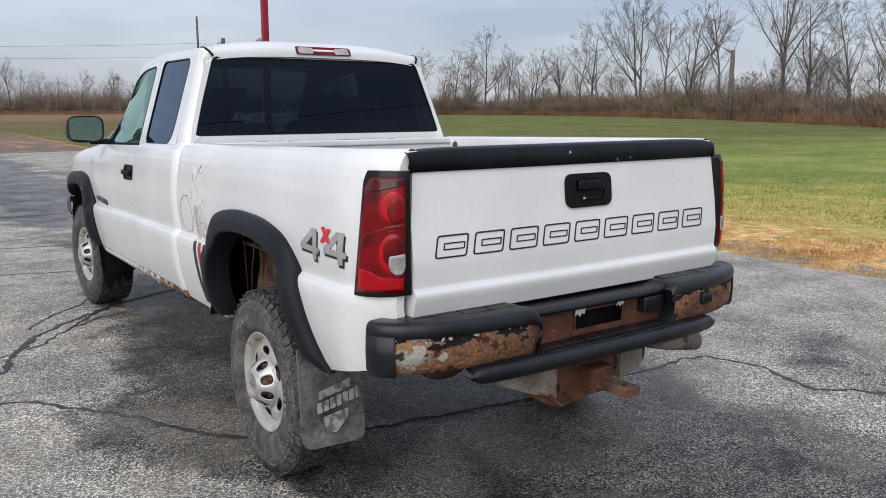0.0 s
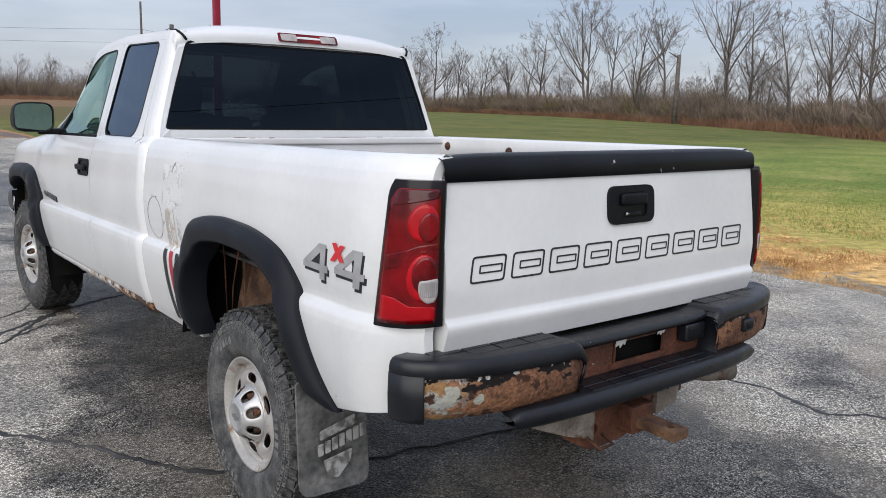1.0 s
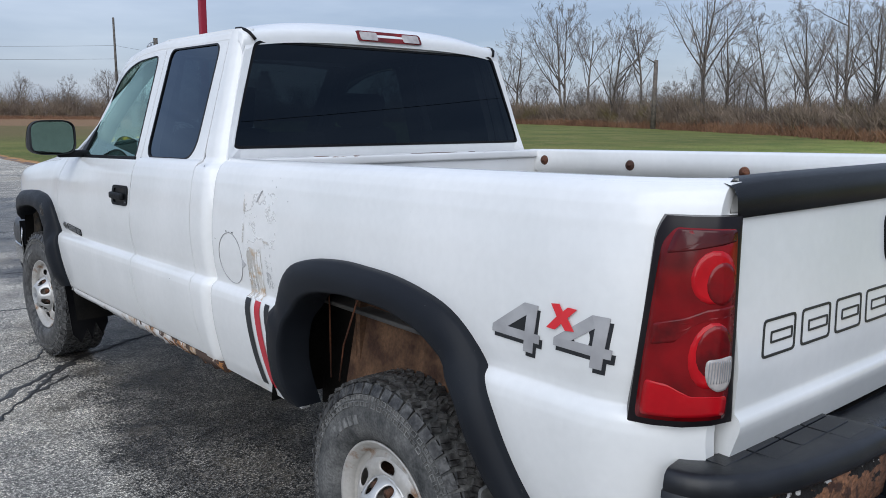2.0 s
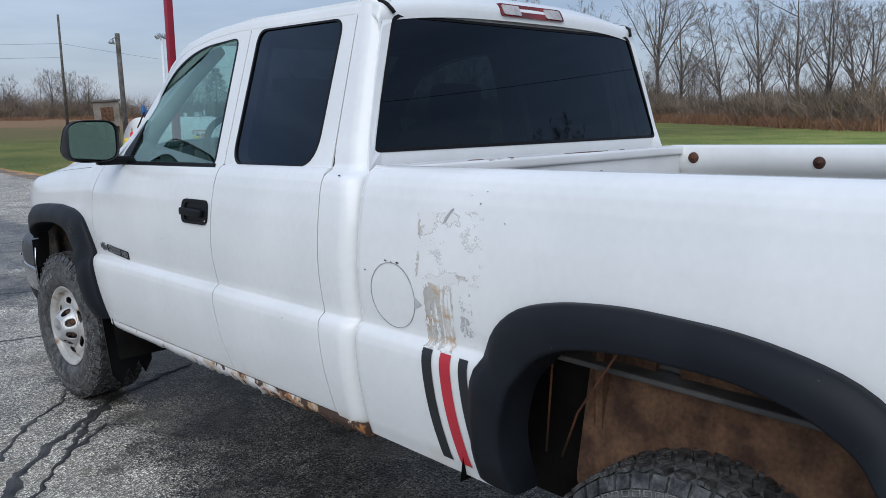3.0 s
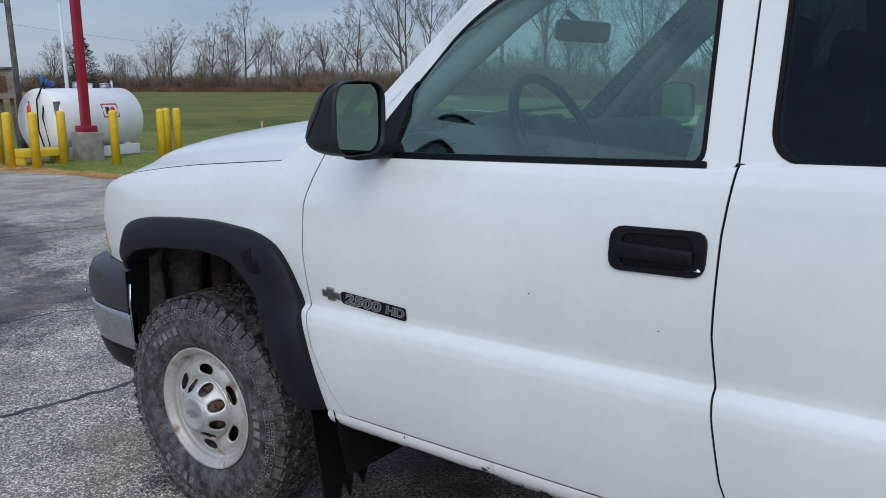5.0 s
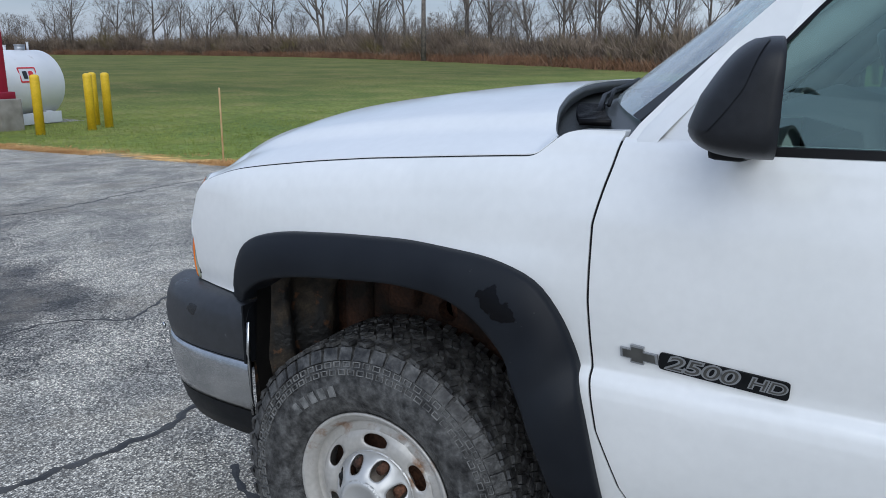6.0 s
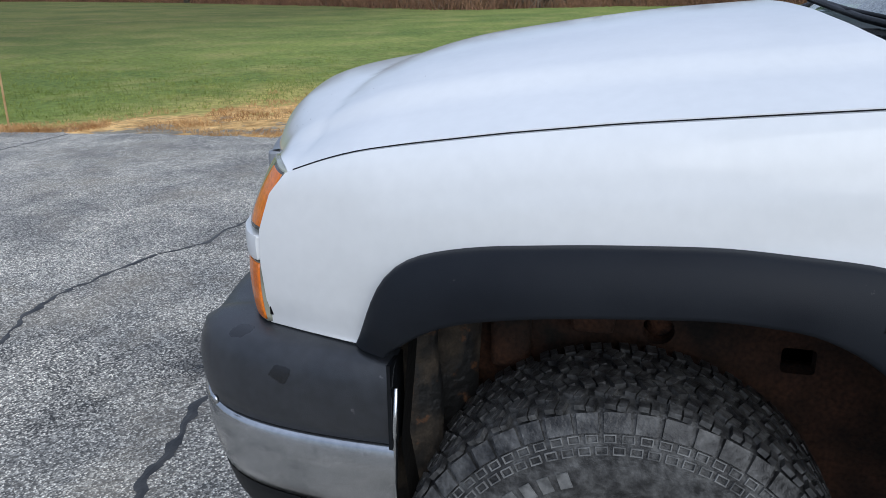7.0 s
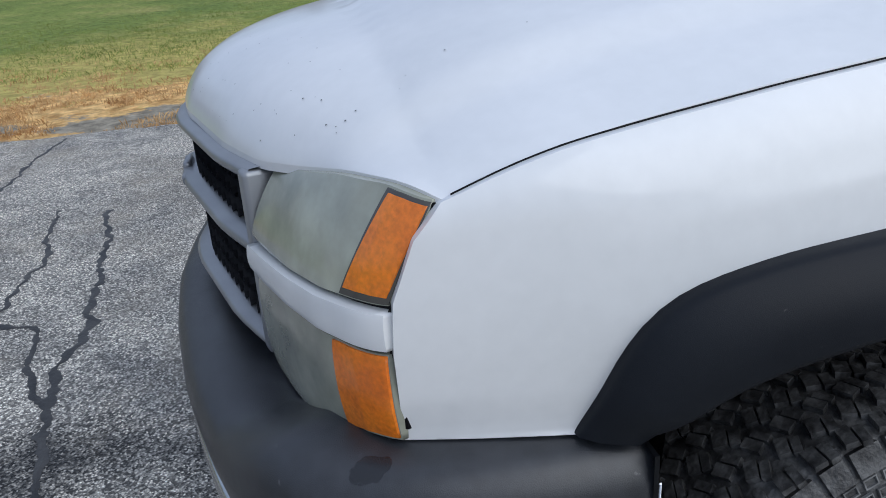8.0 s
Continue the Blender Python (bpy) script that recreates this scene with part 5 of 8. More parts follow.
# tailgate
tg_y = lambda z: -0.970 + np.interp(z, [0.86, 0.93, 0.950, 0.965, 1.05, 1.20, 1.34, 1.42], [0.0, -0.022, -0.024, -0.008, -0.012, 0.006, 0.020, 0.030])
P = [[(x, float(tg_y(z)) - 0.012 * (1 - (x / 0.78) ** 2), z) for z in np.r_[np.linspace(0.865, 1.0, 16), np.linspace(1.02, 1.352, 18)]] for x in np.linspace(-0.770, 0.770, 40)]
tailgate = grid("tailgate", P, "white", truck, "white tailgate with black outlined lettering shapes", lip=(0, 0.06, 0), flip=False)
bm = bmesh.new()
box(bm, -0.768, 0.768, -0.92, -0.888, 0.868, 1.392, 0.008)
part("inner_panel", bm, "white", tailgate)
P = []
for x in np.linspace(-0.768, 0.768, 40):
    bow = 0.012 * (1 - (x / 0.78) ** 2)
    drop = 0.012 * (abs(x) / 0.782) ** 10
    P.append([(x, float(tg_y(1.345)) - bow + 0.010, 1.342), (x, float(tg_y(1.345)) - bow - 0.008, 1.346), (x, float(tg_y(1.39)) - bow - 0.010, 1.385), (x, -0.945 - bow, 1.412 - drop), (x, -0.925 - bow, 1.420 - drop), (x, -0.89, 1.420 - drop), (x, -0.872, 1.410 - drop), (x, -0.87, 1.38)])
grid("top_cap", P, "scuffed", tailgate, "scuffed black plastic tailgate cap")
# handle with its recess
face = lambda x, z, d: (x, float(tg_y(z)) - 0.013 + d, z)
bm = bmesh.new()
plate(bm, rounded([(-0.108, 1.186), (0.126, 1.186), (0.126, 1.310), (-0.108, 1.310)], 0.035), [rounded([(-0.060, 1.206), (0.088, 1.206), (0.088, 1.288), (-0.060, 1.288)], 0.025)], lambda x, z, d: face(x, z, d - 0.008), 0.022)
handle = part("tailgate_handle", bm, "black_plastic", tailgate, "black plastic tailgate handle", smooth=False)
bm = bmesh.new()
plate(bm, rounded([(-0.065, 1.203), (0.093, 1.203), (0.093, 1.291), (-0.065, 1.291)], 0.02), [], lambda x, z, d: face(x, z, d - 0.0015), 0.004)
part("recess", bm, "trim", handle, smooth=False)
bm = bmesh.new()
box(bm, -0.050, 0.078, -0.992, -0.968, 1.246, 1.286, 0.010)
part("grip", bm, "black_plastic", handle)
bm = bmesh.new()
box(bm, -0.022, 0.05, -0.9845, -0.978, 1.212, 1.224, 0.002)
part("latch_plate", bm, "scuffed", handle)
# outlined lettering shapes across the tailgate
on_gate = lambda x, z, d: (x, float(tg_y(z)) - 0.012 * (1 - (x / 0.78) ** 2) - 0.0022 + d, z)
for k in range(9):
    x0, w, th, sk = -0.690 + 0.1535 * k, 0.128, 0.0052, 0.016
    z0, z1 = 1.060, 1.136

    def block(d, za, zb, xa, xb, r):
        lean_x = lambda z: sk * (z - z0) / (z1 - z0)
        return rounded([(xa + d + lean_x(za + d), za + d), (xb - d + lean_x(za + d), za + d), (xb - d + lean_x(zb - d), zb - d), (xa + d + lean_x(zb - d), zb - d)], r, 4)

    bm = bmesh.new()
    plate(bm, block(0, z0, z1, x0, x0 + w, 0.012), [block(th, z0, z1, x0, x0 + w, 0.008)], on_gate, 0.002)
    outline = part("lettering_shape", bm, "black_decal", tailgate, "thin black outlined shape", smooth=False)
    bm = bmesh.new()
    plate(bm, block(0, z0 + 0.026, z1 - 0.026, x0 + 0.030, x0 + w - 0.012, 0.004), [block(th - 0.001, z0 + 0.026, z1 - 0.026, x0 + 0.030, x0 + w - 0.012, 0.002)], on_gate, 0.002)
    part("slot", bm, "black_decal", outline, smooth=False)


# tail lamps: each wraps round the corner of the bed
for s in (-1, 1):
    def wrap(q, z, out=0.0):
        t = q
        y = float(np.interp(t, [0, 0.25, 0.5, 0.75, 1.0], [-0.815, -0.875, -0.925, -0.958, -0.974]))
        x = float(np.interp(t, [0, 0.25, 0.5, 0.75, 1.0], [0.905, 0.893, 0.866, 0.826, 0.780]))
        tuck = 0.30 * (z - 1.15) ** 2
        lean_z = -0.055 * (z - 0.95)
        k = out / math.hypot(0.7, 0.7)
        return (s * (x + k * (1 - t) * 1.2 + lean_z * (1 - 0.75 * t) - 0.1 * tuck), y - k * t * 1.2 - lean_z * 0.6 * (1 - t) + 0.02 * (z - 0.95), z)

    def lens_place(a, b, out=0.0):
        """a across from the side to the tailgate, b up, over the lamp's face."""
        q0 = 0.05 + 0.20 * b + 0.06 * max(0.0, (b - 0.88) / 0.12) ** 2
        bulge = 0.016 * (max(0.0, math.sin(math.pi * a)) * max(0.0, math.sin(math.pi * b))) ** 0.45
        return wrap(q0 + (1 - q0) * a, 0.952 + 0.400 * b - 0.012 * (1 - a) * (1 - b), 0.004 + bulge + out)

    P = [[lens_place(i / 17, j / 27) for j in range(28)] for i in range(18)]
    lampo = grid("tail_lamp", P, "lamp_black", truck, "red tail lamp with black border and clear reverse lens", lip=(-s * 0.02, 0.02, 0), flip=s < 0)

    def patch(name, outline, mat, out, label=""):
        pts = []
        for p, q in zip(outline, outline[1:] + outline[:1]):
            for f in np.linspace(0, 1, 6)[:-1]:
                pts.append((p[0] + (q[0] - p[0]) * f, p[1] + (q[1] - p[1]) * f))
        ca, cb = np.mean(pts, axis=0)
        verts, faces = [lens_place(ca, cb, out)], []
        rings = 5
        for r in range(1, rings + 1):
            for p in pts:
                verts.append(lens_place(ca + (p[0] - ca) * r / rings, cb + (p[1] - cb) * r / rings, out))
        k = len(pts)
        verts += [lens_place(p[0], p[1], out - 0.005) for p in pts]
        for i in range(k):
            j = (i + 1) % k
            faces.append((0, 1 + i, 1 + j))
            for r in range(rings):
                faces.append((1 + r * k + i, 1 + (r + 1) * k + i, 1 + (r + 1) * k + j, 1 + r * k + j))
        if s > 0:
            faces = [f[::-1] for f in faces]
        return pymesh(name, verts, faces, mat, lampo, label)

    disc = lambda a, b, ra, rb, n=18: [(a + ra * math.cos(t), b + rb * math.sin(t)) for t in np.linspace(0, 6.283, n + 1)[:-1]]
    # lens pieces; their bright and dark reds also paint lit bowls and a shaded top
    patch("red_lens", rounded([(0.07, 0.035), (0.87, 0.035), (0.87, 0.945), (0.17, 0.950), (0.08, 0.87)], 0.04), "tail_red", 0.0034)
    patch("lens_top_shade", rounded([(0.14, 0.830), (0.40, 0.850), (0.86, 0.890), (0.86, 0.940), (0.19, 0.944)], 0.02), "tail_shade", 0.0042)
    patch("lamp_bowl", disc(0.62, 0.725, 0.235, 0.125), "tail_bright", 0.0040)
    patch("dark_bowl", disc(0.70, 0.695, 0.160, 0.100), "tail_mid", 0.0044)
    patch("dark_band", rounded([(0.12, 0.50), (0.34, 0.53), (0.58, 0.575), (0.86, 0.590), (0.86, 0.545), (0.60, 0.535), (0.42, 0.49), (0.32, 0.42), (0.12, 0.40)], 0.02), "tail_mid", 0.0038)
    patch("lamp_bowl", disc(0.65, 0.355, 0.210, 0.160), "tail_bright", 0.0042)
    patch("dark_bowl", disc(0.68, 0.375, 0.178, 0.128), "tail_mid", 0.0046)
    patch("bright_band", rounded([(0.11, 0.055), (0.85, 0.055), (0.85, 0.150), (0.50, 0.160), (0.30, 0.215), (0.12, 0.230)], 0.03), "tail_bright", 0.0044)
    lens = patch("reverse_lens", rounded([(0.60, 0.335), (0.865, 0.350), (0.865, 0.225), (0.82, 0.185), (0.72, 0.180), (0.64, 0.210), (0.60, 0.265)], 0.03), "lens_clear", 0.0066, "clear ribbed reverse lens")
    for k in range(9):
        a = 0.630 + 0.026 * k
        bm = bmesh.new()
        path_tube(bm, [lens_place(a, 0.222 + 0.0135 * j, 0.0068) for j in range(9)], 0.0011, 5)
        part("rib", bm, "silver", lens)

# rear bumper
def bumper_y(x):
    return -float(np.interp(abs(x), [0.0, 0.3, 0.5, 0.7, 0.80, 0.865, 0.905, 0.918], [1.125, 1.122, 1.112, 1.085, 1.055, 1.012, 0.955, 0.90]))


REAR_PATH = [(0.34, -1.121), (0.5, -1.112), (0.6, -1.101), (0.7, -1.084), (0.78, -1.060), (0.84, -1.030), (0.882, -0.996), (0.902, -0.968), (0.910, -0.940), (0.912, -0.912)]


def rear_sweep(name, s, f0, f1, rows, mat, label, n=40, thick=0.0):
    """Sweeps rows of (way inwards, height) along the bumper's plan, from f0 to f1 of its length."""
    line = resample(REAR_PATH, 121)
    P = []
    for f in np.linspace(f0, f1, n):
        along = lambda q: np.array([np.interp(q * 120, np.arange(121), line[:, i]) for i in (0, 1)])
        x, y = along(f)
        d = along(min(1.0, f + 0.05)) - along(max(0.0, f - 0.05))
        d = d / np.linalg.norm(d)
        nrm = np.array((d[1], -d[0]))
        P.append([(s * (x - nrm[0] * i), y - nrm[1] * i, z(f) if callable(z) else z) for i, z in rows])
    ob = grid(name, P, mat, truck, label, flip=s > 0)
    if thick:
        mod = ob.modifiers.new("thick", "SOLIDIFY")
        mod.thickness = thick
    return ob


for s in (-1, 1):
    # pressed steel wing, eaten through by rust
    rear_sweep("rear_bumper_wing", s, 0.03, 0.885, [(0.030, 0.832), (0.006, 0.826), (0.000, 0.80), (0.000, 0.76), (0.006, 0.725), (0.020, 0.703), (0.05, 0.695)], "rust_chrome", "rusted through chrome bumper wing", thick=0.003)
    # tread pad of black plastic: its inner end rolls down, its outer end runs down into the end cap
    nose = lambda z: (lambda f: z - 0.030 * max(0.0, (0.07 - f) / 0.07) ** 2.5)
    pad = rear_sweep("bumper_pad", s, 0.0, 0.98, [(0.13, nose(0.868)), (0.055, nose(0.874)), (0.014, nose(0.874)), (0.004, nose(0.871)), (-0.004, nose(0.863)), (-0.008, nose(0.848)), (-0.008, nose(0.836)), (-0.004, nose(0.826)), (0.004, 0.822), (0.02, 0.821)], "wet_black", "black plastic bumper tread pad", n=70)
    rear_sweep("bumper_end_cap", s, 0.82, 0.985, [(0.0, 0.834), (-0.007, 0.832), (-0.009, 0.77), (-0.007, 0.715), (0.0, 0.696), (0.03, 0.688)], "wet_black", "black plastic bumper end", n=24, thick=0.004)
    # pressed tread pattern: shallow plates with narrow grooves
    bm = bmesh.new()
    for i in range(4):
        for j in range(3):
            x0, y0 = 0.39 + 0.108 * i, -0.950 - 0.047 * j
            if y0 - 0.044 < bumper_y(x0 + 0.08) + 0.018:
                continue
            box(bm, s * x0 if s > 0 else -x0 - 0.102, s * x0 + 0.102 if s > 0 else -x0, y0 - 0.043, y0, 0.866, 0.8747 - 0.0001 * j, 0.0012, seg=1)
    part("tread_plate", bm, "wet_black", pad, smooth=False)
# rusty centre, set back between the wings, with the number plate opening
bm = bmesh.new()
plate(bm, [(-0.37, 0.70), (0.37, 0.70), (0.37, 0.836), (-0.37, 0.836)], [rounded([(-0.115, 0.734), (0.150, 0.734), (0.150, 0.816), (-0.115, 0.816)], 0.008)], lambda x, z, d: (x, -1.040 + d, z), 0.004)
part("bumper_centre", bm, "rust_red", truck, "rusty bumper centre with number plate opening", smooth=False)
bm = bmesh.new()
plate(bm, [(-0.128, 0.722), (0.163, 0.722), (0.163, 0.740), (0.145, 0.740), (0.145, 0.812), (0.163, 0.826), (-0.128, 0.826), (-0.112, 0.812), (-0.112, 0.740), (-0.128, 0.740)], [rounded([(-0.106, 0.742), (0.140, 0.742), (0.140, 0.808), (-0.106, 0.808)], 0.006)], lambda x, z, d: (x, -1.046 + d, z), 0.006)
part("plate_frame", bm, "rust_red", truck, smooth=False)
# near-black box paints the shade seen through the number plate opening
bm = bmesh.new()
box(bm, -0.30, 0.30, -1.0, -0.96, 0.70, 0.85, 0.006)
part("plate_hole_shade", bm, "dark", truck)
TORN = [(-0.045, 0.020), (-0.040, -0.004), (-0.028, -0.012), (-0.030, -0.030), (-0.014, -0.024), (-0.006, -0.036), (0.008, -0.022), (0.016, -0.030), (0.022, -0.008), (0.040, 0.000), (0.045, 0.020)]
for x, k in ((-0.085, 1.0), (0.125, 0.75)):
    bm = bmesh.new()
    plate(bm, [(x + k * a, 0.830 + 1.1 * k * b) for a, b in TORN], [[(x + 0.006 * math.cos(a), 0.833 + 0.006 * math.sin(a)) for a in np.linspace(0, 6.283, 9)[:-1]]], lambda x, z, d: (x, -1.054 - 0.1 * (z - 0.82) + d, z), 0.003)
    part("plate_bracket", bm, "peeled", truck, "torn silver bracket with peeling paint", smooth=False)
for x0, x1, y, z0, z1 in ((0.225, 0.335, -1.085, 0.764, 0.826), (0.525, 0.585, -1.128, 0.764, 0.810)):
    bm = bmesh.new()
    box(bm, x0, x1, y, y + 0.045, z0, z1, 0.010, seg=3)
    socket = part("plate_lamp", bm, "wet_black", truck, "black plastic bumper socket")
    bm = bmesh.new()
    box(bm, x0 + 0.012, x1 - 0.012, y - 0.004, y + 0.01, z0 + 0.012, z1 - 0.014, 0.003)
    part("socket_cover", bm, "black_plastic", socket)
# centre top pad, lower than the side pads
P = []
for x in np.linspace(-0.375, 0.375, 40):
    up = 0.010 * max(0.0, (abs(x) - 0.26) / 0.115) ** 2
    P.append([(x, -0.93, 0.846 + up), (x, -1.03, 0.854 + up), (x, -1.066, 0.854 + up), (x, -1.079, 0.848 + up), (x, -1.082, 0.838 + up), (x, -1.078, 0.829 + up), (x, -1.05, 0.826 + up)])
grid("bumper_top_pad", P, "wet_black", truck, "black plastic centre pad", flip=True)
# low step across the middle
P = []
for x in np.linspace(-0.62, 0.62, 80):
    t = max(0.0, (abs(x) - 0.36) / 0.26)
    e = min(1.0, max(0.0, (0.62 - abs(x)) / 0.035)) ** 0.5
    y0 = bumper_y(x) - 0.028 * (1 - 0.8 * t)
    zt = 0.712 - 0.010 * t
    zm = zt - 0.024
    P.append([(x, -1.042, zt + 0.004)] + [(x, y0 + i, zm + (z - zm) * (0.35 + 0.65 * e)) for i, z in ((0.022, zt + 0.004), (0.004, zt + 0.003), (-0.010, zt - 0.004), (-0.017, zt - 0.018), (-0.016, zt - 0.042), (-0.006, zt - 0.053), (0.02, zt - 0.056), (0.06, zt - 0.054))])
step_pad = grid("bumper_step", P, "wet_black", truck, "scuffed black plastic bumper step", flip=True)
bm = bmesh.new()
for i in range(6):
    for j in range(2):
        x0 = -0.315 + 0.106 * i
        box(bm, x0, x0 + 0.099, -1.100 - 0.040 * j, -1.064 - 0.040 * j, 0.708, 0.7185, 0.0015, seg=1)
part("tread_plate", bm, "wet_black", step_pad, smooth=False)
for s in (-1, 1):
    # dark side walls of the step's recess
    P = []
    for k in range(12):
        z = 0.705 + 0.155 * k / 11
        o = 0.018 * math.sin(math.pi * k / 11)
        P.append([(s * (0.356 + 0.5 * o), -1.124 + 0.03 * (k / 11) ** 3, z), (s * (0.350 + o), -1.105, z), (s * (0.345 + o), -1.075, z), (s * (0.352 + o), -1.036, z)])
    grid("step_side", P, "wet_black", truck, "black inner side of the bumper step", flip=s > 0)
bm = bmesh.new()
path_tube(bm, [(-0.335, -1.095, 0.825), (-0.325, -1.106, 0.800), (-0.332, -1.110, 0.770), (-0.338, -1.100, 0.735)], 0.006, 8)
part("step_bracket", bm, "wet_black", truck)
# white body strip, and a near-black bar put in as the shadow gap under the tailgate
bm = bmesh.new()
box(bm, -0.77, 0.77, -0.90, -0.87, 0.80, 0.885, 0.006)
part("tailgate_shadow_gap", bm, "dark", truck)
bm = bmesh.new()
box(bm, -0.16, 0.23, -0.962, -0.935, 0.868, 0.884, 0.004)
part("sill_strip", bm, "galv", truck, "bare metal strip below the tailgate")

# receiver hitch
bm = bmesh.new()
box(bm, -0.27, -0.20, -1.03, -0.93, 0.52, 0.64, 0.012)
for x0, x1 in ((-0.29, -0.27), (0.28, 0.30)):
    box(bm, x0, x1, -1.03, -0.60, 0.56, 0.70, 0.004)
tube(bm, (-0.27, -0.97, 0.56), (0.30, -0.97, 0.56), 0.045, 0.045, 14)
hitch = part("receiver_hitch", bm, "rust_dark", truck, "rusty receiver hitch below the bumper")
bm = bmesh.new()
verts = [(-0.27, 0.50), (-0.20, 0.462), (-0.03, 0.470), (0.10, 0.53), (0.10, 0.60), (0.04, 0.655), (-0.27, 0.645)]
plate(bm, verts, [[(-0.19 + 0.02 * math.cos(a), 0.53 + 0.02 * math.sin(a)) for a in np.linspace(0, 6.283, 13)[:-1]]], lambda x, z, d: (x, -1.045 + d, z), 0.06)
part("cross_plate", bm, "rust", hitch, smooth=False)
bm = bmesh.new()
verts = [(0.16, 0.50), (0.27, 0.52), (0.31, 0.66), (0.16, 0.66)]
plate(bm, verts, [], lambda x, z, d: (x, -1.03 + d, z), 0.05)
part("side_plate", bm, "worn_steel", hitch, smooth=False)
bm = bmesh.new()
plate(bm, [(-0.54, 0.640), (-0.50, 0.615), (-0.33, 0.545), (-0.20, 0.50), (-0.20, 0.660), (-0.54, 0.660)], [], lambda x, z, d: (x, -1.055 + d, z), 0.012)
part("gusset", bm, "worn_steel", hitch, smooth=False)
bm = bmesh.new()
box(bm, -0.075, 0.035, -1.11, -0.80, 0.505, 0.60, 0.008)
part("receiver_tube", bm, "rust", hitch, smooth=False)
bm = bmesh.new()
outer = rounded([(-0.055, -1.09), (0.015, -1.09), (0.02, -1.26), (-0.06, -1.26)], 0.012)
hole = [(-0.02 + 0.013 * math.cos(a), -1.215 + 0.013 * math.sin(a)) for a in np.linspace(0, 6.283, 15)[:-1]]
plate(bm, outer, [hole], lambda x, y, d: (x, y, 0.560 - d), 0.030)
part("ball_mount", bm, "rust_pale", hitch, "worn steel ball mount with a hole", smooth=False)
bm = bmesh.new()
path_tube(bm, [(-0.24, -1.06, 0.52), (-0.22, -1.10, 0.49), (-0.17, -1.11, 0.50), (-0.19, -1.08, 0.53)], 0.007, 8)
part("hitch_pin", bm, "rust", hitch)

# decals on the bed side
def on_side(y, z, d, s=-1):
    return (s * (half_width(y, z) + 0.0022 - d), y, z)


def decal(name, outline, mat, parent, holes=(), up=0.0, label=""):
    bm = bmesh.new()
    plate(bm, outline, list(holes), lambda y, z, d: on_side(y, z, d - up), 0.002)
    return part(name, bm, mat, parent, label, smooth=False)


def strip(name, y0, y1, z0, z1, mat, skew=0.0, up=0.0, label="", n=24):
    P = []
    for j in range(n + 1):
        z = z0 + (z1 - z0) * j / n
        o = skew * (1 - j / n) ** 1.6
        P.append([on_side(y0 + o, z, -up), on_side((y0 + y1) / 2 + o, z, -up), on_side(y1 + o, z, -up)])
    return grid(name, P, mat, truck, label, flip=True)


for y0, y1, mat in ((0.600, 0.632, "black_decal"), (0.662, 0.702, "red_decal"), (0.732, 0.770, "black_decal")):
    strip("decal_stripe", y0, y1, 0.60, 0.906, mat, -0.04, label="painted stripe decal on the bed side")


def film(name, y0, y1, z0, z1, mat, label, ragged=0.004, up=0.001, seed=14):
    """A torn rectangle of tape on the bed side."""
    edge = random.Random(seed)
    n = 18
    P = []
    for j in range(n + 1):
        z = z0 + (z1 - z0) * j / n
        a, b = y0 + edge.uniform(-ragged, ragged), y1 + edge.uniform(-ragged, ragged)
        P.append([on_side(a + (b - a) * k / 8, z + edge.uniform(-ragged, ragged) * (j in (0, n)), -up + 0.002) for k in range(9)])
    return grid(name, P, mat, truck, label, flip=True)


film("tape_residue", 0.668, 0.772, 0.908, 1.082, "tape", "torn brown tape and glue residue")
film("tape_scrap", 0.597, 0.640, 0.935, 1.075, "tape_scraps", "grey scraps of a torn decal", seed=3)
film("tape_film", 0.575, 0.800, 1.085, 1.275, "tape_film", "faint film left by old tape", 0.012, seed=5)
film("tape_edge", 0.793, 0.803, 1.09, 1.26, "tape_edge", "thin dirty edge of old tape", 0.003, 0.0016, 8)
film("tape_edge", 0.600, 0.655, 1.108, 1.117, "tape_edge", "thin dirty edge of old tape", 0.003, 0.0016, 9)
SCRAP = [(0.0, 0.0), (0.010, -0.016), (0.019, -0.020), (0.014, -0.006), (0.006, 0.003), (-0.006, 0.016), (-0.014, 0.020), (-0.007, 0.009)]
decal("tape_scrap", [(0.690 + a, 1.262 + b) for a, b in SCRAP], "grey_decal", truck, up=0.001, label="curled grey tape scrap")
# small chips in the paint
bm = bmesh.new()
rnd = random.Random(23)
CHIPS = [(1.168, 1.125, 5.5), (1.19, 1.292, 3), (1.19, 1.335, 4), (0.93, 1.118, 4), (0.88, 1.118, 5), (0.905, 1.117, 3), (0.62, 1.318, 1.8), (0.57, 1.33, 1.6), (0.585, 1.30, 2.4), (1.02, 1.08, 2.5), (2.36, 1.02, 2.2), (0.50, 1.26, 2), (1.45, 0.86, 2), (2.05, 0.99, 2)]
for y, z, size in CHIPS:
    turn = rnd.uniform(0, 6.28)
    ring_points = []
    for k in range(7):
        a = 2 * math.pi * k / 7 + turn
        r = 0.001 * size * rnd.uniform(0.5, 1.2)
        ring_points.append((y + 1.5 * r * math.cos(a), z + 0.7 * r * math.sin(a)))
    bm.faces.new([bm.verts.new(on_side(p, q, -0.0004 + (0.0 if p < 1.1 or p > 1.25 else 0.002))) for p, q in ring_points])
tagged(part("paint_chip", bm, "black_decal", truck, "small dark chips in the white paint", smooth=False), kind="stuff")

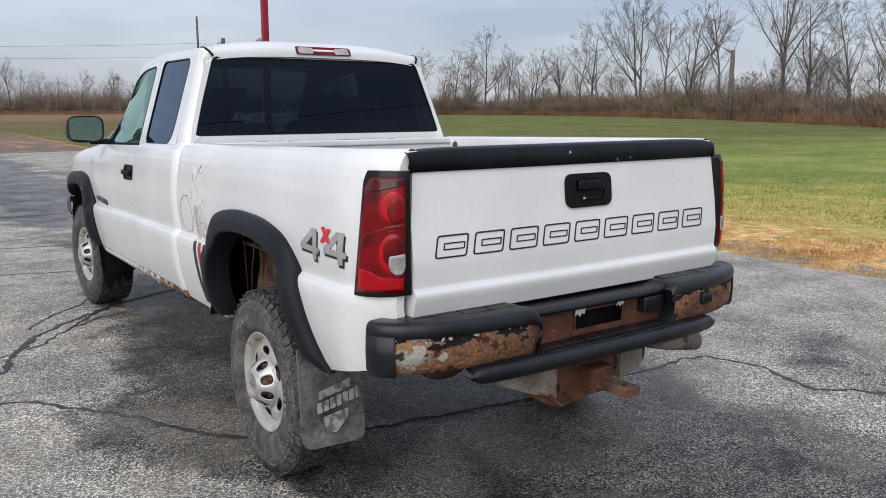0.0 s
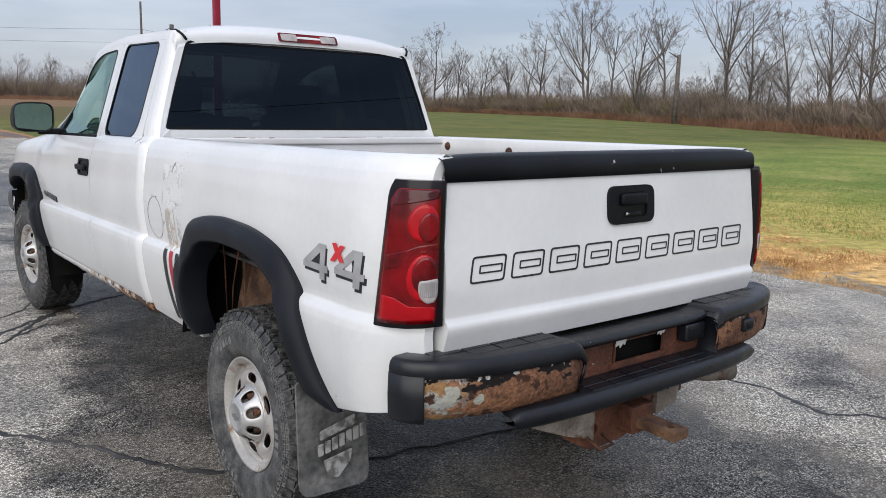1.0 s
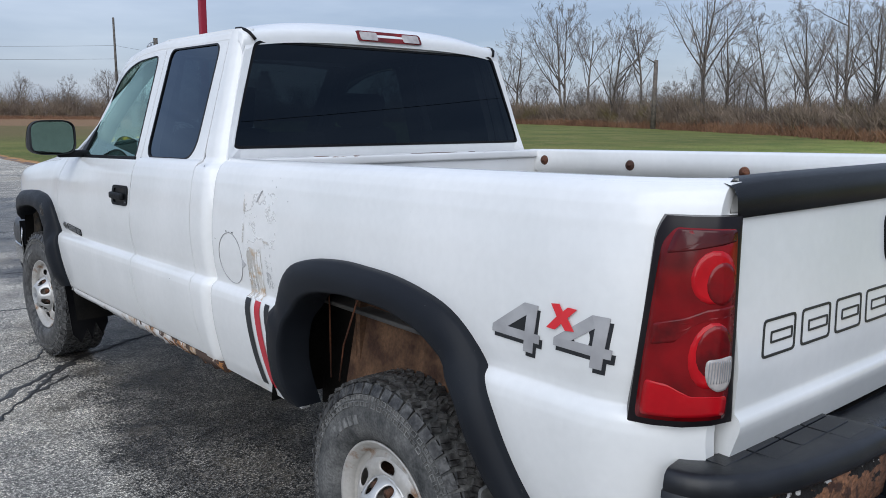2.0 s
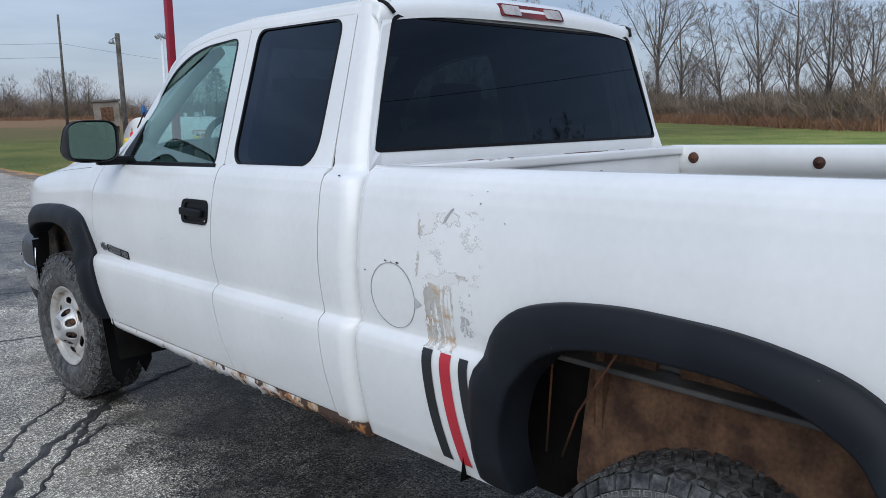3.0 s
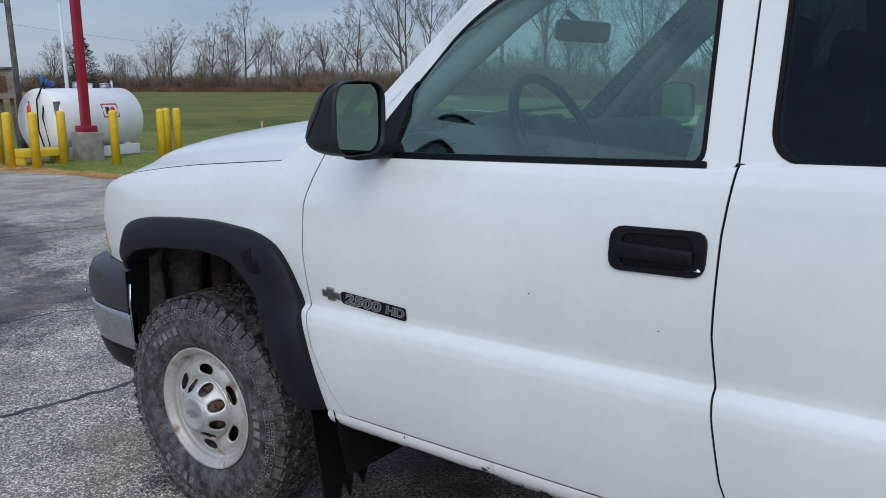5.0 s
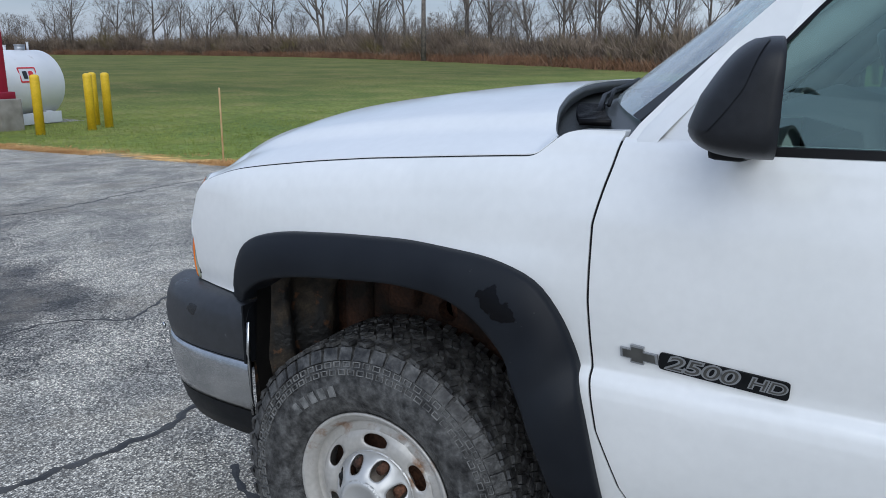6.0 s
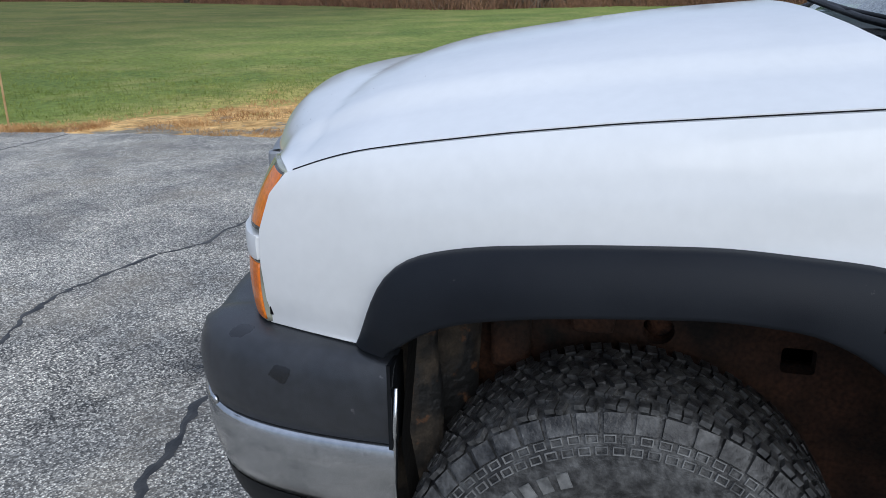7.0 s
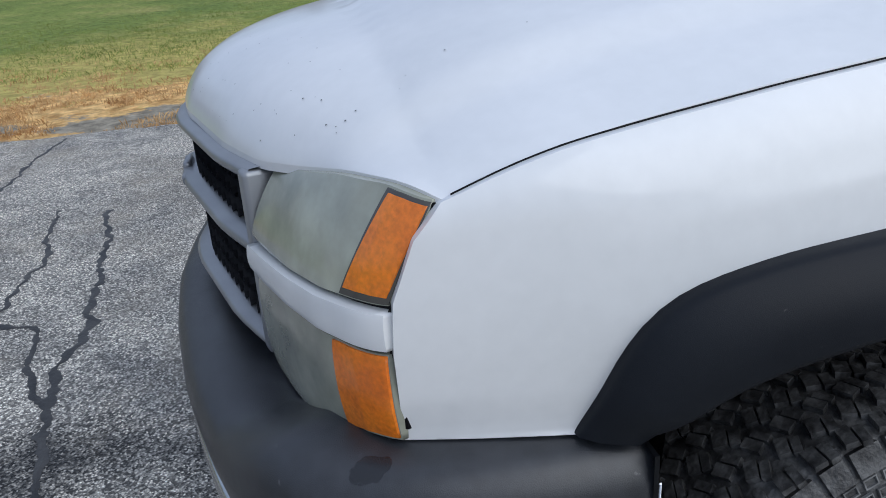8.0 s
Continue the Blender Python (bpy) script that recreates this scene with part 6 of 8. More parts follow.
# fuel door
ring = lambda r: [(0.905 + r * math.cos(a), 1.022 + r * math.sin(a)) for a in np.linspace(0, 2 * math.pi, 49)[:-1]]
decal("fuel_door_gap", ring(0.0934), "dark_line", truck, [ring(0.0917)], label="round fuel filler door")
decal("fuel_door_notch", rounded([(0.8145, 1.000), (0.800, 1.006), (0.784, 1.016), (0.800, 1.026), (0.8135, 1.038)], 0.004, 3), "recess_shade", truck, label="finger recess of the fuel door")

# the four-by-four emblem: built-in letters
def letters(text, size, m, mat, parent, name, extrude=0.0012, shear=0.0, label="", bold=0.004):
    cu = bpy.data.curves.new(name, "FONT")
    cu.body, cu.size, cu.extrude, cu.shear = text, size, extrude, shear
    cu.align_x, cu.align_y = "CENTER", "CENTER"
    cu.offset = bold * size / 0.1
    tmp = new(name, cu)
    me = bpy.data.meshes.new_from_object(tmp)
    bpy.data.objects.remove(tmp)
    ob = link(name, me, mat, parent, label, smooth=False)
    ob.matrix_basis = m
    return ob


def on_left(y, z, out=0.003, tilt=0.0):
    """A pose for writing on the left side: it reads from front to rear."""
    w = half_width(y, z)
    slope = (half_width(y, z + 0.02) - half_width(y, z - 0.02)) / 0.04
    turn = (half_width(y + 0.03, z) - half_width(y - 0.03, z)) / 0.06
    nrm = Vector((-1, -turn, -slope)).normalized()
    xax = Vector((0, -1, 0))
    xax = (xax - nrm * xax.dot(nrm)).normalized()
    yax = nrm.cross(xax)
    m = Matrix((xax, yax, nrm)).transposed().to_4x4()
    m.translation = Vector((-w, y, z)) + nrm * out
    return m @ pose(0, 0, 0, 0, 0, tilt)


FOUR = [(0.10, 0.0), (0.10, 0.026), (0.0, 0.026), (0.0, 0.044), (0.088, 0.112), (0.128, 0.112), (0.128, 0.047), (0.144, 0.047), (0.144, 0.026), (0.128, 0.026), (0.128, 0.0)]
FOUR_HOLE = [(0.10, 0.047), (0.10, 0.086), (0.047, 0.047)]
CROSS = [(0.012 + 0.82 * a, 0.008 + 0.82 * b) for a, b in [(0.0, 0.0), (0.030, 0.0), (0.048, 0.020), (0.064, 0.004), (0.092, 0.008), (0.064, 0.038), (0.090, 0.066), (0.060, 0.066), (0.046, 0.052), (0.030, 0.070), (0.004, 0.066), (0.030, 0.036)]]


def side_mark(name, pts, holes, y0, z0, mat, parent, up, dy=0.0, dz=0.0, shear=0.18):
    """A flat emblem on the left side; its own x runs towards the rear."""
    bend = lambda u, v, d: on_side(y0 - u - shear * v + dy, z0 + v + dz - 0.012 * u, d - up)
    bm = bmesh.new()
    plate(bm, pts, holes, bend, 0.0015)
    return part(name, bm, mat, parent, smooth=False)


for y0, z0 in ((-0.452, 1.022), (-0.638, 1.030)):
    em = side_mark("emblem_shadow", FOUR, [], y0, z0, "black_decal", truck, 0.0, -0.006, -0.010)
    side_mark("emblem_figure", FOUR, [FOUR_HOLE], y0, z0, "grey_decal", em, 0.0015)
side_mark("emblem_cross", CROSS, [], -0.612, 1.084, "bright_red", truck, 0.003)

# door badge
m = on_left(2.855, 0.905, 0.001, -2.6)
bm = bmesh.new()
plate(bm, rounded([(-0.112, -0.018), (0.118, -0.020), (0.118, 0.016), (-0.112, 0.017)], 0.008), [], lambda x, y, d: (x, y, 0.004 - d), 0.004)
badge = part("door_badge", bm, "black_plastic", truck, "black and silver door badge", smooth=False)
badge.matrix_basis = m
for text, size, x, wide in (("2500", 0.040, -0.035, 1.6), ("HD", 0.032, 0.080, 1.35)):
    rim_letters = letters(text, size, pose(x, -0.001, 0.0043) @ Matrix.Diagonal((wide, 1, 1, 1)), "silver", badge, "badge_figure", 0.0006, 0.2, bold=0.006)
    letters(text, size, pose(0, 0, 0.0005), "badge_grey", rim_letters, "figure_face", 0.0006, 0.2, bold=-0.0005)
CROSS_BADGE = [(-0.186, -0.011), (-0.166, -0.011), (-0.166, -0.019), (-0.140, -0.019), (-0.140, -0.011), (-0.112, -0.011), (-0.116, 0.009), (-0.142, 0.009), (-0.142, 0.019), (-0.168, 0.019), (-0.168, 0.009), (-0.188, 0.009)]
bm = bmesh.new()
plate(bm, CROSS_BADGE, [], lambda x, y, d: (x, y, 0.005 - d), 0.005)
emblem = part("emblem", bm, "silver", badge, smooth=False)
bm = bmesh.new()
plate(bm, [(-0.15 + 0.86 * (x + 0.15), 0.78 * y) for x, y in CROSS_BADGE], [], lambda x, y, d: (x, y, 0.006 - d), 0.002)
part("emblem_face", bm, "badge_grey", emblem, smooth=False)

# door handles and mirrors
for s in (-1, 1):
    def on_door(y, z, d):
        return (s * (half_width(y, z) - d), y, z)
    bm = bmesh.new()
    plate(bm, rounded([(1.963, 1.112), (2.168, 1.106), (2.168, 1.198), (1.963, 1.204)], 0.030), [rounded([(1.990, 1.124), (2.142, 1.118), (2.142, 1.186), (1.990, 1.192)], 0.022)], lambda y, z, d: on_door(y, z, d - 0.007), 0.012)
    h = part("door_handle", bm, "black_plastic", truck, "black plastic door handle", smooth=False)
    bm = bmesh.new()
    plate(bm, rounded([(1.985, 1.120), (2.147, 1.114), (2.147, 1.190), (1.985, 1.196)], 0.022), [], lambda y, z, d: on_door(y, z, d - 0.0015), 0.003)
    part("recess", bm, "trim", h, smooth=False)
    bm = bmesh.new()
    x = half_width(2.06, 1.15)
    box(bm, -0.018, 0.004, -0.082, 0.082, -0.014, 0.016, 0.008, m=pose(s * (x + 0.010), 2.066, 1.152))
    part("grip", bm, "black_plastic", h)
    bm = bmesh.new()
    tube(bm, (s * (x + 0.004), 1.978, 1.124), (s * (x + 0.0095), 1.978, 1.124), 0.0085, 0.008, 14)
    part("lock", bm, "chrome", h)
    # mirror: shell with a cover, glass and arm
    def shell(a, b, grow=0.0):
        """a runs round the front from the inner to the outer edge, b from the bottom to the top; the shell leans back towards its top."""
        wide = (0.122 + grow) * (1 - abs(b) ** 4.5) ** 0.30
        deep = (float(np.interp(b, [-1, -0.6, 0, 0.6, 1], [0.124, 0.128, 0.108, 0.074, 0.052])) + grow) * (1 - abs(b) ** 5) ** 0.34
        c, q = math.cos(a), math.sin(a)
        return (s * wide * -math.copysign(abs(c) ** 0.62, c), deep * max(0.0, q) ** 0.72, (0.091 + grow) * b)
    bs = np.sin(np.linspace(-1, 1, 31) * math.pi / 2)
    P = [[shell(a, b) for a in np.linspace(0, math.pi, 41)] for b in bs]
    mir = grid("mirror_housing", P, "mirror_plastic", truck, "black plastic door mirror housing", flip=s < 0)
    mod = mir.modifiers.new("thick", "SOLIDIFY")
    mod.thickness = 0.004
    mir.matrix_basis = pose(s * 1.000, 2.797, 1.404, 0, 0, -s * 14)
    P = [[shell(a, b, 0.0018) for a in np.linspace(0.30 + 0.25 * max(0.0, -b), math.pi - 0.42 - 0.55 * max(0.0, 0.25 - b) ** 1.5, 30)] for b in np.linspace(-0.50, 0.94, 24)]
    cover = grid("mirror_cover", P, "mirror_plastic", mir, flip=s < 0)
    bm = bmesh.new()
    outline = [(shell(0, b)[0] * 0.93, 0.92 * shell(0, b)[2]) for b in bs[2:-2]] + [(shell(math.pi, b)[0] * 0.93, 0.92 * shell(0, b)[2]) for b in bs[2:-2][::-1]]
    bm.faces.new([bm.verts.new((x, 0.010, z)) for x, z in outline])
    bmesh.ops.recalc_face_normals(bm, faces=bm.faces)
    part("mirror_glass", bm, "mirror", mir, smooth=False)
    bm = bmesh.new()
    box(bm, -0.09, 0.08, -0.02, 0.045, -0.026, 0.012, 0.012, m=pose(s * 0.885, 2.845, 1.322, 0, 0, s * 8))
    part("mirror_arm", bm, "black_plastic", truck, "black mirror arm")

# front: grille, lamps, bumper
LAMP = [(0.832, 4.316), (0.826, 4.329), (0.815, 4.342), (0.798, 4.357), (0.744, 4.389), (0.657, 4.422), (0.575, 4.447), (0.510, 4.464)]


def nose_dip(x):
    """How far the bumper's top lies lower in front of the lamps and the grille than at its ends."""
    t = min(1.0, max(0.0, (0.83 - abs(x)) / 0.22))
    return 0.058 * t * t * (3 - 2 * t)


def lamp_plan(q):
    pts = np.array(LAMP)
    d = np.r_[0, np.cumsum(np.linalg.norm(np.diff(pts, axis=0), axis=1))]
    return [float(np.interp(q * d[-1], d, pts[:, i])) for i in (0, 1)]


def slant(z):
    return -0.5 * max(0.0, z - 1.0) + 0.06 * min(0.0, z - 0.95)


for s in (-1, 1):
    def lamp_face(name, q0, q1, zl, zh, mat, parent, out, label="", bulge=0.008, n=26, back=0.03):
        P = []
        for i in range(n):
            row = []
            for j in range(12):
                f = j / 11
                a, b = (q0(f) if callable(q0) else q0), (q1(f) if callable(q1) else q1)
                q = a + (b - a) * i / (n - 1)
                x, y = lamp_plan(q)
                z0, z1 = zl(x), zh(x)
                z = z0 + (z1 - z0) * f
                o = out + bulge * math.sin(math.pi * f) ** 0.7
                row.append((s * (x + o * 0.5 * (1 - q)), y + o * (0.4 + 0.6 * q) + slant(z), z))
            P.append(row)
        return grid(name, P, mat, parent, label, lip=(-s * 0.4 * back, -back, 0), flip=s < 0)

    up_lo = lambda x: 1.008 - 0.020 * max(0.0, (0.80 - x) / 0.3)
    up_hi = lambda x: hood_lip(x) - 0.003
    lo_lo = lambda x: 0.836 - nose_dip(x)
    lo_hi = lambda x: 0.950 - 0.012 * max(0.0, (0.80 - x) / 0.3)
    lamp_face("lamp_surround", 0.0, 1.0, lambda x: 0.832 - nose_dip(x), lambda x: hood_lip(x) - 0.006, "trim", truck, -0.012, bulge=0.0)
    hl = lamp_face("headlight", 0.022, 0.992, up_lo, up_hi, "headlight", truck, 0.0, "yellowed hazy headlight with amber corner")
    lamp_face("lens_rim", lambda f: 0.022, lambda f: 0.222 - 0.03 * f, lambda x: up_lo(x) + 0.002, lambda x: up_hi(x) - 0.002, "lens_smoke", hl, 0.003, back=0.001)
    lamp_face("amber_marker", lambda f: 0.034 - 0.006 * f, lambda f: 0.212 - 0.035 * f, lambda x: up_lo(x) + 0.010, lambda x: up_hi(x) - 0.006, "amber", hl, 0.006, "orange corner marker", back=0.004)
    lamp_face("lamp_gap", 0.0, 0.020, lambda x: 0.850, lambda x: hood_lip(x) - 0.006, "trim", truck, 0.0, bulge=0.0, n=6)
    lamp_face("lamp_bar", 0.018, 1.0, lambda x: 0.956 - 0.012 * max(0.0, (0.80 - x) / 0.3), lambda x: 1.001 - 0.020 * max(0.0, (0.80 - x) / 0.3), "white", truck, 0.012, "white bar between the lamps", bulge=0.003)
    tl = lamp_face("turn_lamp", 0.02, 0.985, lo_lo, lo_hi, "headlight", truck, 0.004, "hazy lower lamp with amber corner")
    lamp_face("amber_marker", 0.028, 0.26, lambda x: lo_lo(x) + 0.004, lambda x: lo_hi(x) - 0.002, "amber", tl, 0.008, "orange corner marker", back=0.004)
# grille
GY = lambda x: hood_front(x) + 0.012
def frame_bar(name, x0, x1, z0, z1, out, mat, parent, label=""):
    P = []
    for x in np.linspace(x0, x1, 22):
        y = GY(x) + out
        P.append([(x, y - 0.03, z0), (x, y, z0 + 0.004), (x, y + 0.006, (z0 + z1) / 2), (x, y, z1 - 0.004), (x, y - 0.03, z1)])
    return grid(name, P, mat, parent, label, flip=True)


P = [[(x, GY(x) - 0.034, z) for z in (0.795, 0.86, 0.92, 1.0, 1.06, 1.095)] for x in np.linspace(-0.50, 0.50, 30)]
grille = grid("grille", P, "trim", truck, "dark honeycomb grille in a silver frame", lip=(0, -0.05, 0), flip=True)
for z0, z1, out in ((1.066, 1.092, 0.004), (0.955, 0.984, 0.012), (0.800, 0.824, 0.010)):
    frame_bar("grille_bar", -0.50, 0.50, z0, z1, out, "silver", grille)
for s in (-1, 1):
    bm = bmesh.new()
    box(bm, -0.016, 0.016, -0.06, 0.006, 0.800, 1.086, 0.008, m=pose(s * 0.492, GY(0.49) + 0.008, 0, 0, 0, -s * 18))
    part("grille_post", bm, "silver", grille)
bm = bmesh.new()
for i in range(30):
    for j in range(8):
        x, z = -0.46 + 0.032 * i + 0.016 * (j % 2), 0.840 + 0.032 * j
        if 0.945 < z < 0.985:
            continue
        vs = [(x + 0.019 * math.cos(a), z + 0.019 * math.sin(a)) for a in np.linspace(0, 6.283, 7)[:-1]]
        vi = [(x + 0.013 * math.cos(a), z + 0.013 * math.sin(a)) for a in np.linspace(0, 6.283, 7)[:-1]]
        y = GY(x) - 0.014
        a_ = [bm.verts.new((p, y, q)) for p, q in vs]
        b_ = [bm.verts.new((p, y - 0.012, q)) for p, q in vi]
        for k in range(6):
            bm.faces.new((a_[k], a_[(k + 1) % 6], b_[(k + 1) % 6], b_[k]))
tagged(part("grille_mesh", bm, "bumper_plastic", grille, "black honeycomb mesh", smooth=False), kind="stuff")
bm = bmesh.new()
box(bm, -0.09, 0.09, 4.585, 4.602, 0.960, 0.980, 0.006)
box(bm, -0.035, 0.035, 4.587, 4.603, 0.950, 0.990, 0.006)
part("grille_emblem", bm, "silver", grille)
FB = [(0.925, 4.045), (0.928, 4.15), (0.922, 4.26), (0.905, 4.35), (0.868, 4.43), (0.79, 4.500), (0.65, 4.555), (0.45, 4.606), (0.2, 4.642), (0.0, 4.654)]
fb = resample(FB, 40)
full = [(-x, y) for x, y in fb] + [(x, y) for x, y in fb[::-1][1:]]


def bumper_band(name, rows, mat, label):
    """rows: (way inwards from the bumper's face, height)."""
    P = []
    for k, (x, y) in enumerate(full):
        a, b = full[max(k - 1, 0)], full[min(k + 1, len(full) - 1)]
        d = np.array((b[0] - a[0], b[1] - a[1]))
        d = d / np.linalg.norm(d)
        nrm = np.array((-d[1], d[0]))
        if nrm[1] < 0 and abs(x) < 0.5:
            nrm = -nrm
        P.append([(x - nrm[0] * i, y - nrm[1] * i, z - nose_dip(x) * max(0.0, (z - 0.70) / 0.13)) for i, z in rows])
    return grid(name, P, mat, truck, label, flip=False)


bumper_band("front_bumper_pad", [(0.16, 0.826), (0.10, 0.832), (0.045, 0.828), (0.015, 0.812), (0.002, 0.78), (-0.004, 0.74), (-0.002, 0.70), (0.004, 0.672), (0.014, 0.664), (0.03, 0.664)], "bumper_plastic", "black plastic front bumper pad")
bumper_band("front_bumper", [(0.03, 0.668), (0.006, 0.666), (-0.002, 0.658), (0.002, 0.60), (0.010, 0.55), (0.022, 0.512), (0.04, 0.505)], "chrome", "dull scratched chrome front bumper")
bumper_band("front_valance", [(0.02, 0.515), (0.022, 0.505), (0.035, 0.46), (0.055, 0.42), (0.09, 0.405), (0.12, 0.41)], "black_plastic", "black plastic front valance")
for s in (-1, 1):
    bm = bmesh.new()
    plate(bm, [(-0.02, 0.665), (0.02, 0.665), (0.02, 0.825), (-0.14, 0.825), (-0.14, 0.68)], [], lambda u, z, d: (s * (0.91 + u), 4.046 + d, z), 0.006)
    part("bumper_pad_end", bm, "black_plastic", truck, smooth=False)
    bm = bmesh.new()
    path_tube(bm, [(s * 0.920, 4.043, 0.78), (s * 0.923, 4.043, 0.70), (s * 0.920, 4.045, 0.665), (s * 0.915, 4.05, 0.58), (s * 0.905, 4.055, 0.51)], 0.006, 6)
    part("bumper_edge", bm, "chrome", truck, "bright chrome bumper edge")
    bm = bmesh.new()
    tube(bm, (s * 0.893, 4.405, 0.695), (s * 0.899, 4.408, 0.695), 0.009, 0.009, 12)
    part("bumper_screw", bm, "chrome", truck)

# cab interior
def seat(x, y, name="front_seat"):
    bm = bmesh.new()
    box(bm, -0.25, 0.25, -0.05, 0.46, 0.72, 0.90, 0.05)
    s_ = part(name, bm, "cloth", truck, "grey cloth seat")
    s_.location = (x, y, 0)
    bm = bmesh.new()
    box(bm, -0.25, 0.25, -0.07, 0.07, 0.0, 0.62, 0.06, m=pose(0, 0.0, 0.86, 14, 0, 0))
    part("backrest", bm, "cloth", s_)
    bm = bmesh.new()
    box(bm, -0.14, 0.14, -0.05, 0.05, 0.0, 0.19, 0.045, m=pose(0, -0.16, 1.46, 10, 0, 0))
    part("headrest", bm, "cloth", s_)
    for dx in (-0.06, 0.06):
        bm = bmesh.new()
        tube(bm, (dx, -0.145, 1.42), (dx, -0.155, 1.48), 0.007)
        part("headrest_post", bm, "chrome", s_)
    return s_


seat(-0.40, 2.18)
seat(0.40, 2.18)
bm = bmesh.new()
box(bm, -0.68, 0.68, 1.32, 1.62, 0.70, 0.86, 0.05)
rs = part("rear_bench", bm, "cloth", truck, "grey cloth rear bench")
bm = bmesh.new()
box(bm, -0.68, 0.68, 1.24, 1.33, 0.84, 1.36, 0.04)
part("backrest", bm, "cloth", rs)
for x in (-0.42, 0.42):
    bm = bmesh.new()
    box(bm, x - 0.14, x + 0.14, 1.25, 1.33, 1.34, 1.46, 0.035)
    part("headrest", bm, "cloth", rs)
P = []
for x in np.linspace(-0.76, 0.76, 30):
    hump = 0.045 * math.exp(-((x + 0.38) / 0.20) ** 4)
    P.append([(x, 3.05, 1.300), (x, 2.92, 1.350), (x, 2.78, 1.358 + hump), (x, 2.69, 1.335 + hump), (x, 2.66, 1.22), (x, 2.72, 1.0), (x, 2.80, 0.8)])
grid("dashboard", P, "dash", truck, "dark grey dashboard with instrument hood", flip=True)
bm = bmesh.new()
R_, r_ = 0.19, 0.016
rings = []
for k in range(40):
    a = 2 * math.pi * k / 40
    rings.append([bm.verts.new(((R_ + r_ * math.cos(b)) * math.cos(a), (R_ + r_ * math.cos(b)) * math.sin(a), r_ * math.sin(b))) for b in np.linspace(0, 2 * math.pi, 9)[:-1]])
for k in range(40):
    for j in range(8):
        bm.faces.new((rings[k][j], rings[(k + 1) % 40][j], rings[(k + 1) % 40][(j + 1) % 8], rings[k][(j + 1) % 8]))
sw = part("steering_wheel", bm, "trim", truck, "black steering wheel")
sw.matrix_basis = pose(-0.38, 2.61, 1.335, 62, 0, 0)
bm = bmesh.new()
box(bm, -0.17, 0.17, -0.028, 0.028, -0.02, 0.01, 0.012)
box(bm, -0.065, 0.065, -0.07, 0.07, -0.03, 0.022, 0.02)
box(bm, -0.025, 0.025, -0.17, 0.0, -0.02, 0.01, 0.01)
part("hub", bm, "dash", sw)
bm = bmesh.new()
tube(bm, (-0.38, 2.62, 1.33), (-0.38, 2.85, 1.20), 0.045, 0.05)
tube(bm, (-0.36, 2.66, 1.33), (-0.20, 2.66, 1.36), 0.010, 0.012)
part("steering_column", bm, "dash", truck)
bm = bmesh.new()
box(bm, -0.125, 0.125, -0.02, 0.02, -0.035, 0.035, 0.018, m=pose(-0.0, 2.74, 1.655, 8, 0, -12))
tube(bm, (0, 2.75, 1.68), (0, 2.80, 1.72), 0.010)
part("rear_view_mirror", bm, "trim", truck, "black rear-view mirror")
bm = bmesh.new()
box(bm, -0.62, 0.62, 1.27, 2.45, 1.838, 1.85, 0.004)
part("headliner", bm, "liner", truck)
for s in (-1, 1):
    bm = bmesh.new()
    box(bm, s * 0.80 - 0.03, s * 0.80 + 0.03, 1.95, 3.0, 0.66, 1.285, 0.02)
    part("door_inner", bm, "dash", truck)
    bm = bmesh.new()
    box(bm, s * 0.80 - 0.03, s * 0.80 + 0.03, 1.16, 1.93, 0.66, 1.325, 0.02)
    part("rear_door_inner", bm, "dash", truck)
    bm = bmesh.new()
    path_tube(bm, [(s * 0.79, 1.95, 0.7), (s * 0.775, 1.95, 1.33), (s * 0.66, 1.955, 1.80)], 0.045, 8)
    part("inner_pillar", bm, "liner", truck)
    bm = bmesh.new()
    path_tube(bm, [(s * 0.742, 2.98, 1.31), (s * 0.690, 2.78, 1.50), (s * 0.640, 2.60, 1.66), (s * 0.590, 2.43, 1.785)], 0.036, 10)
    part("windscreen_pillar_trim", bm, "liner", truck)
bm = bmesh.new()
box(bm, -0.70, 0.70, 1.14, 1.17, 0.70, 1.36, 0.006)
part("cab_inner_back", bm, "dash", truck)
bm = bmesh.new()
tube(bm, (-0.85, 1.085, 1.19), (-0.93, 1.083, 1.19), 0.004)
bm.free()


# ground
def straw_width(y):
    """How far the worn straw edge reaches into the field."""
    return float(np.interp(y, [-6, 8.4, 10.4, 30], [3.0, 3.0, 0.5, 0.45]))


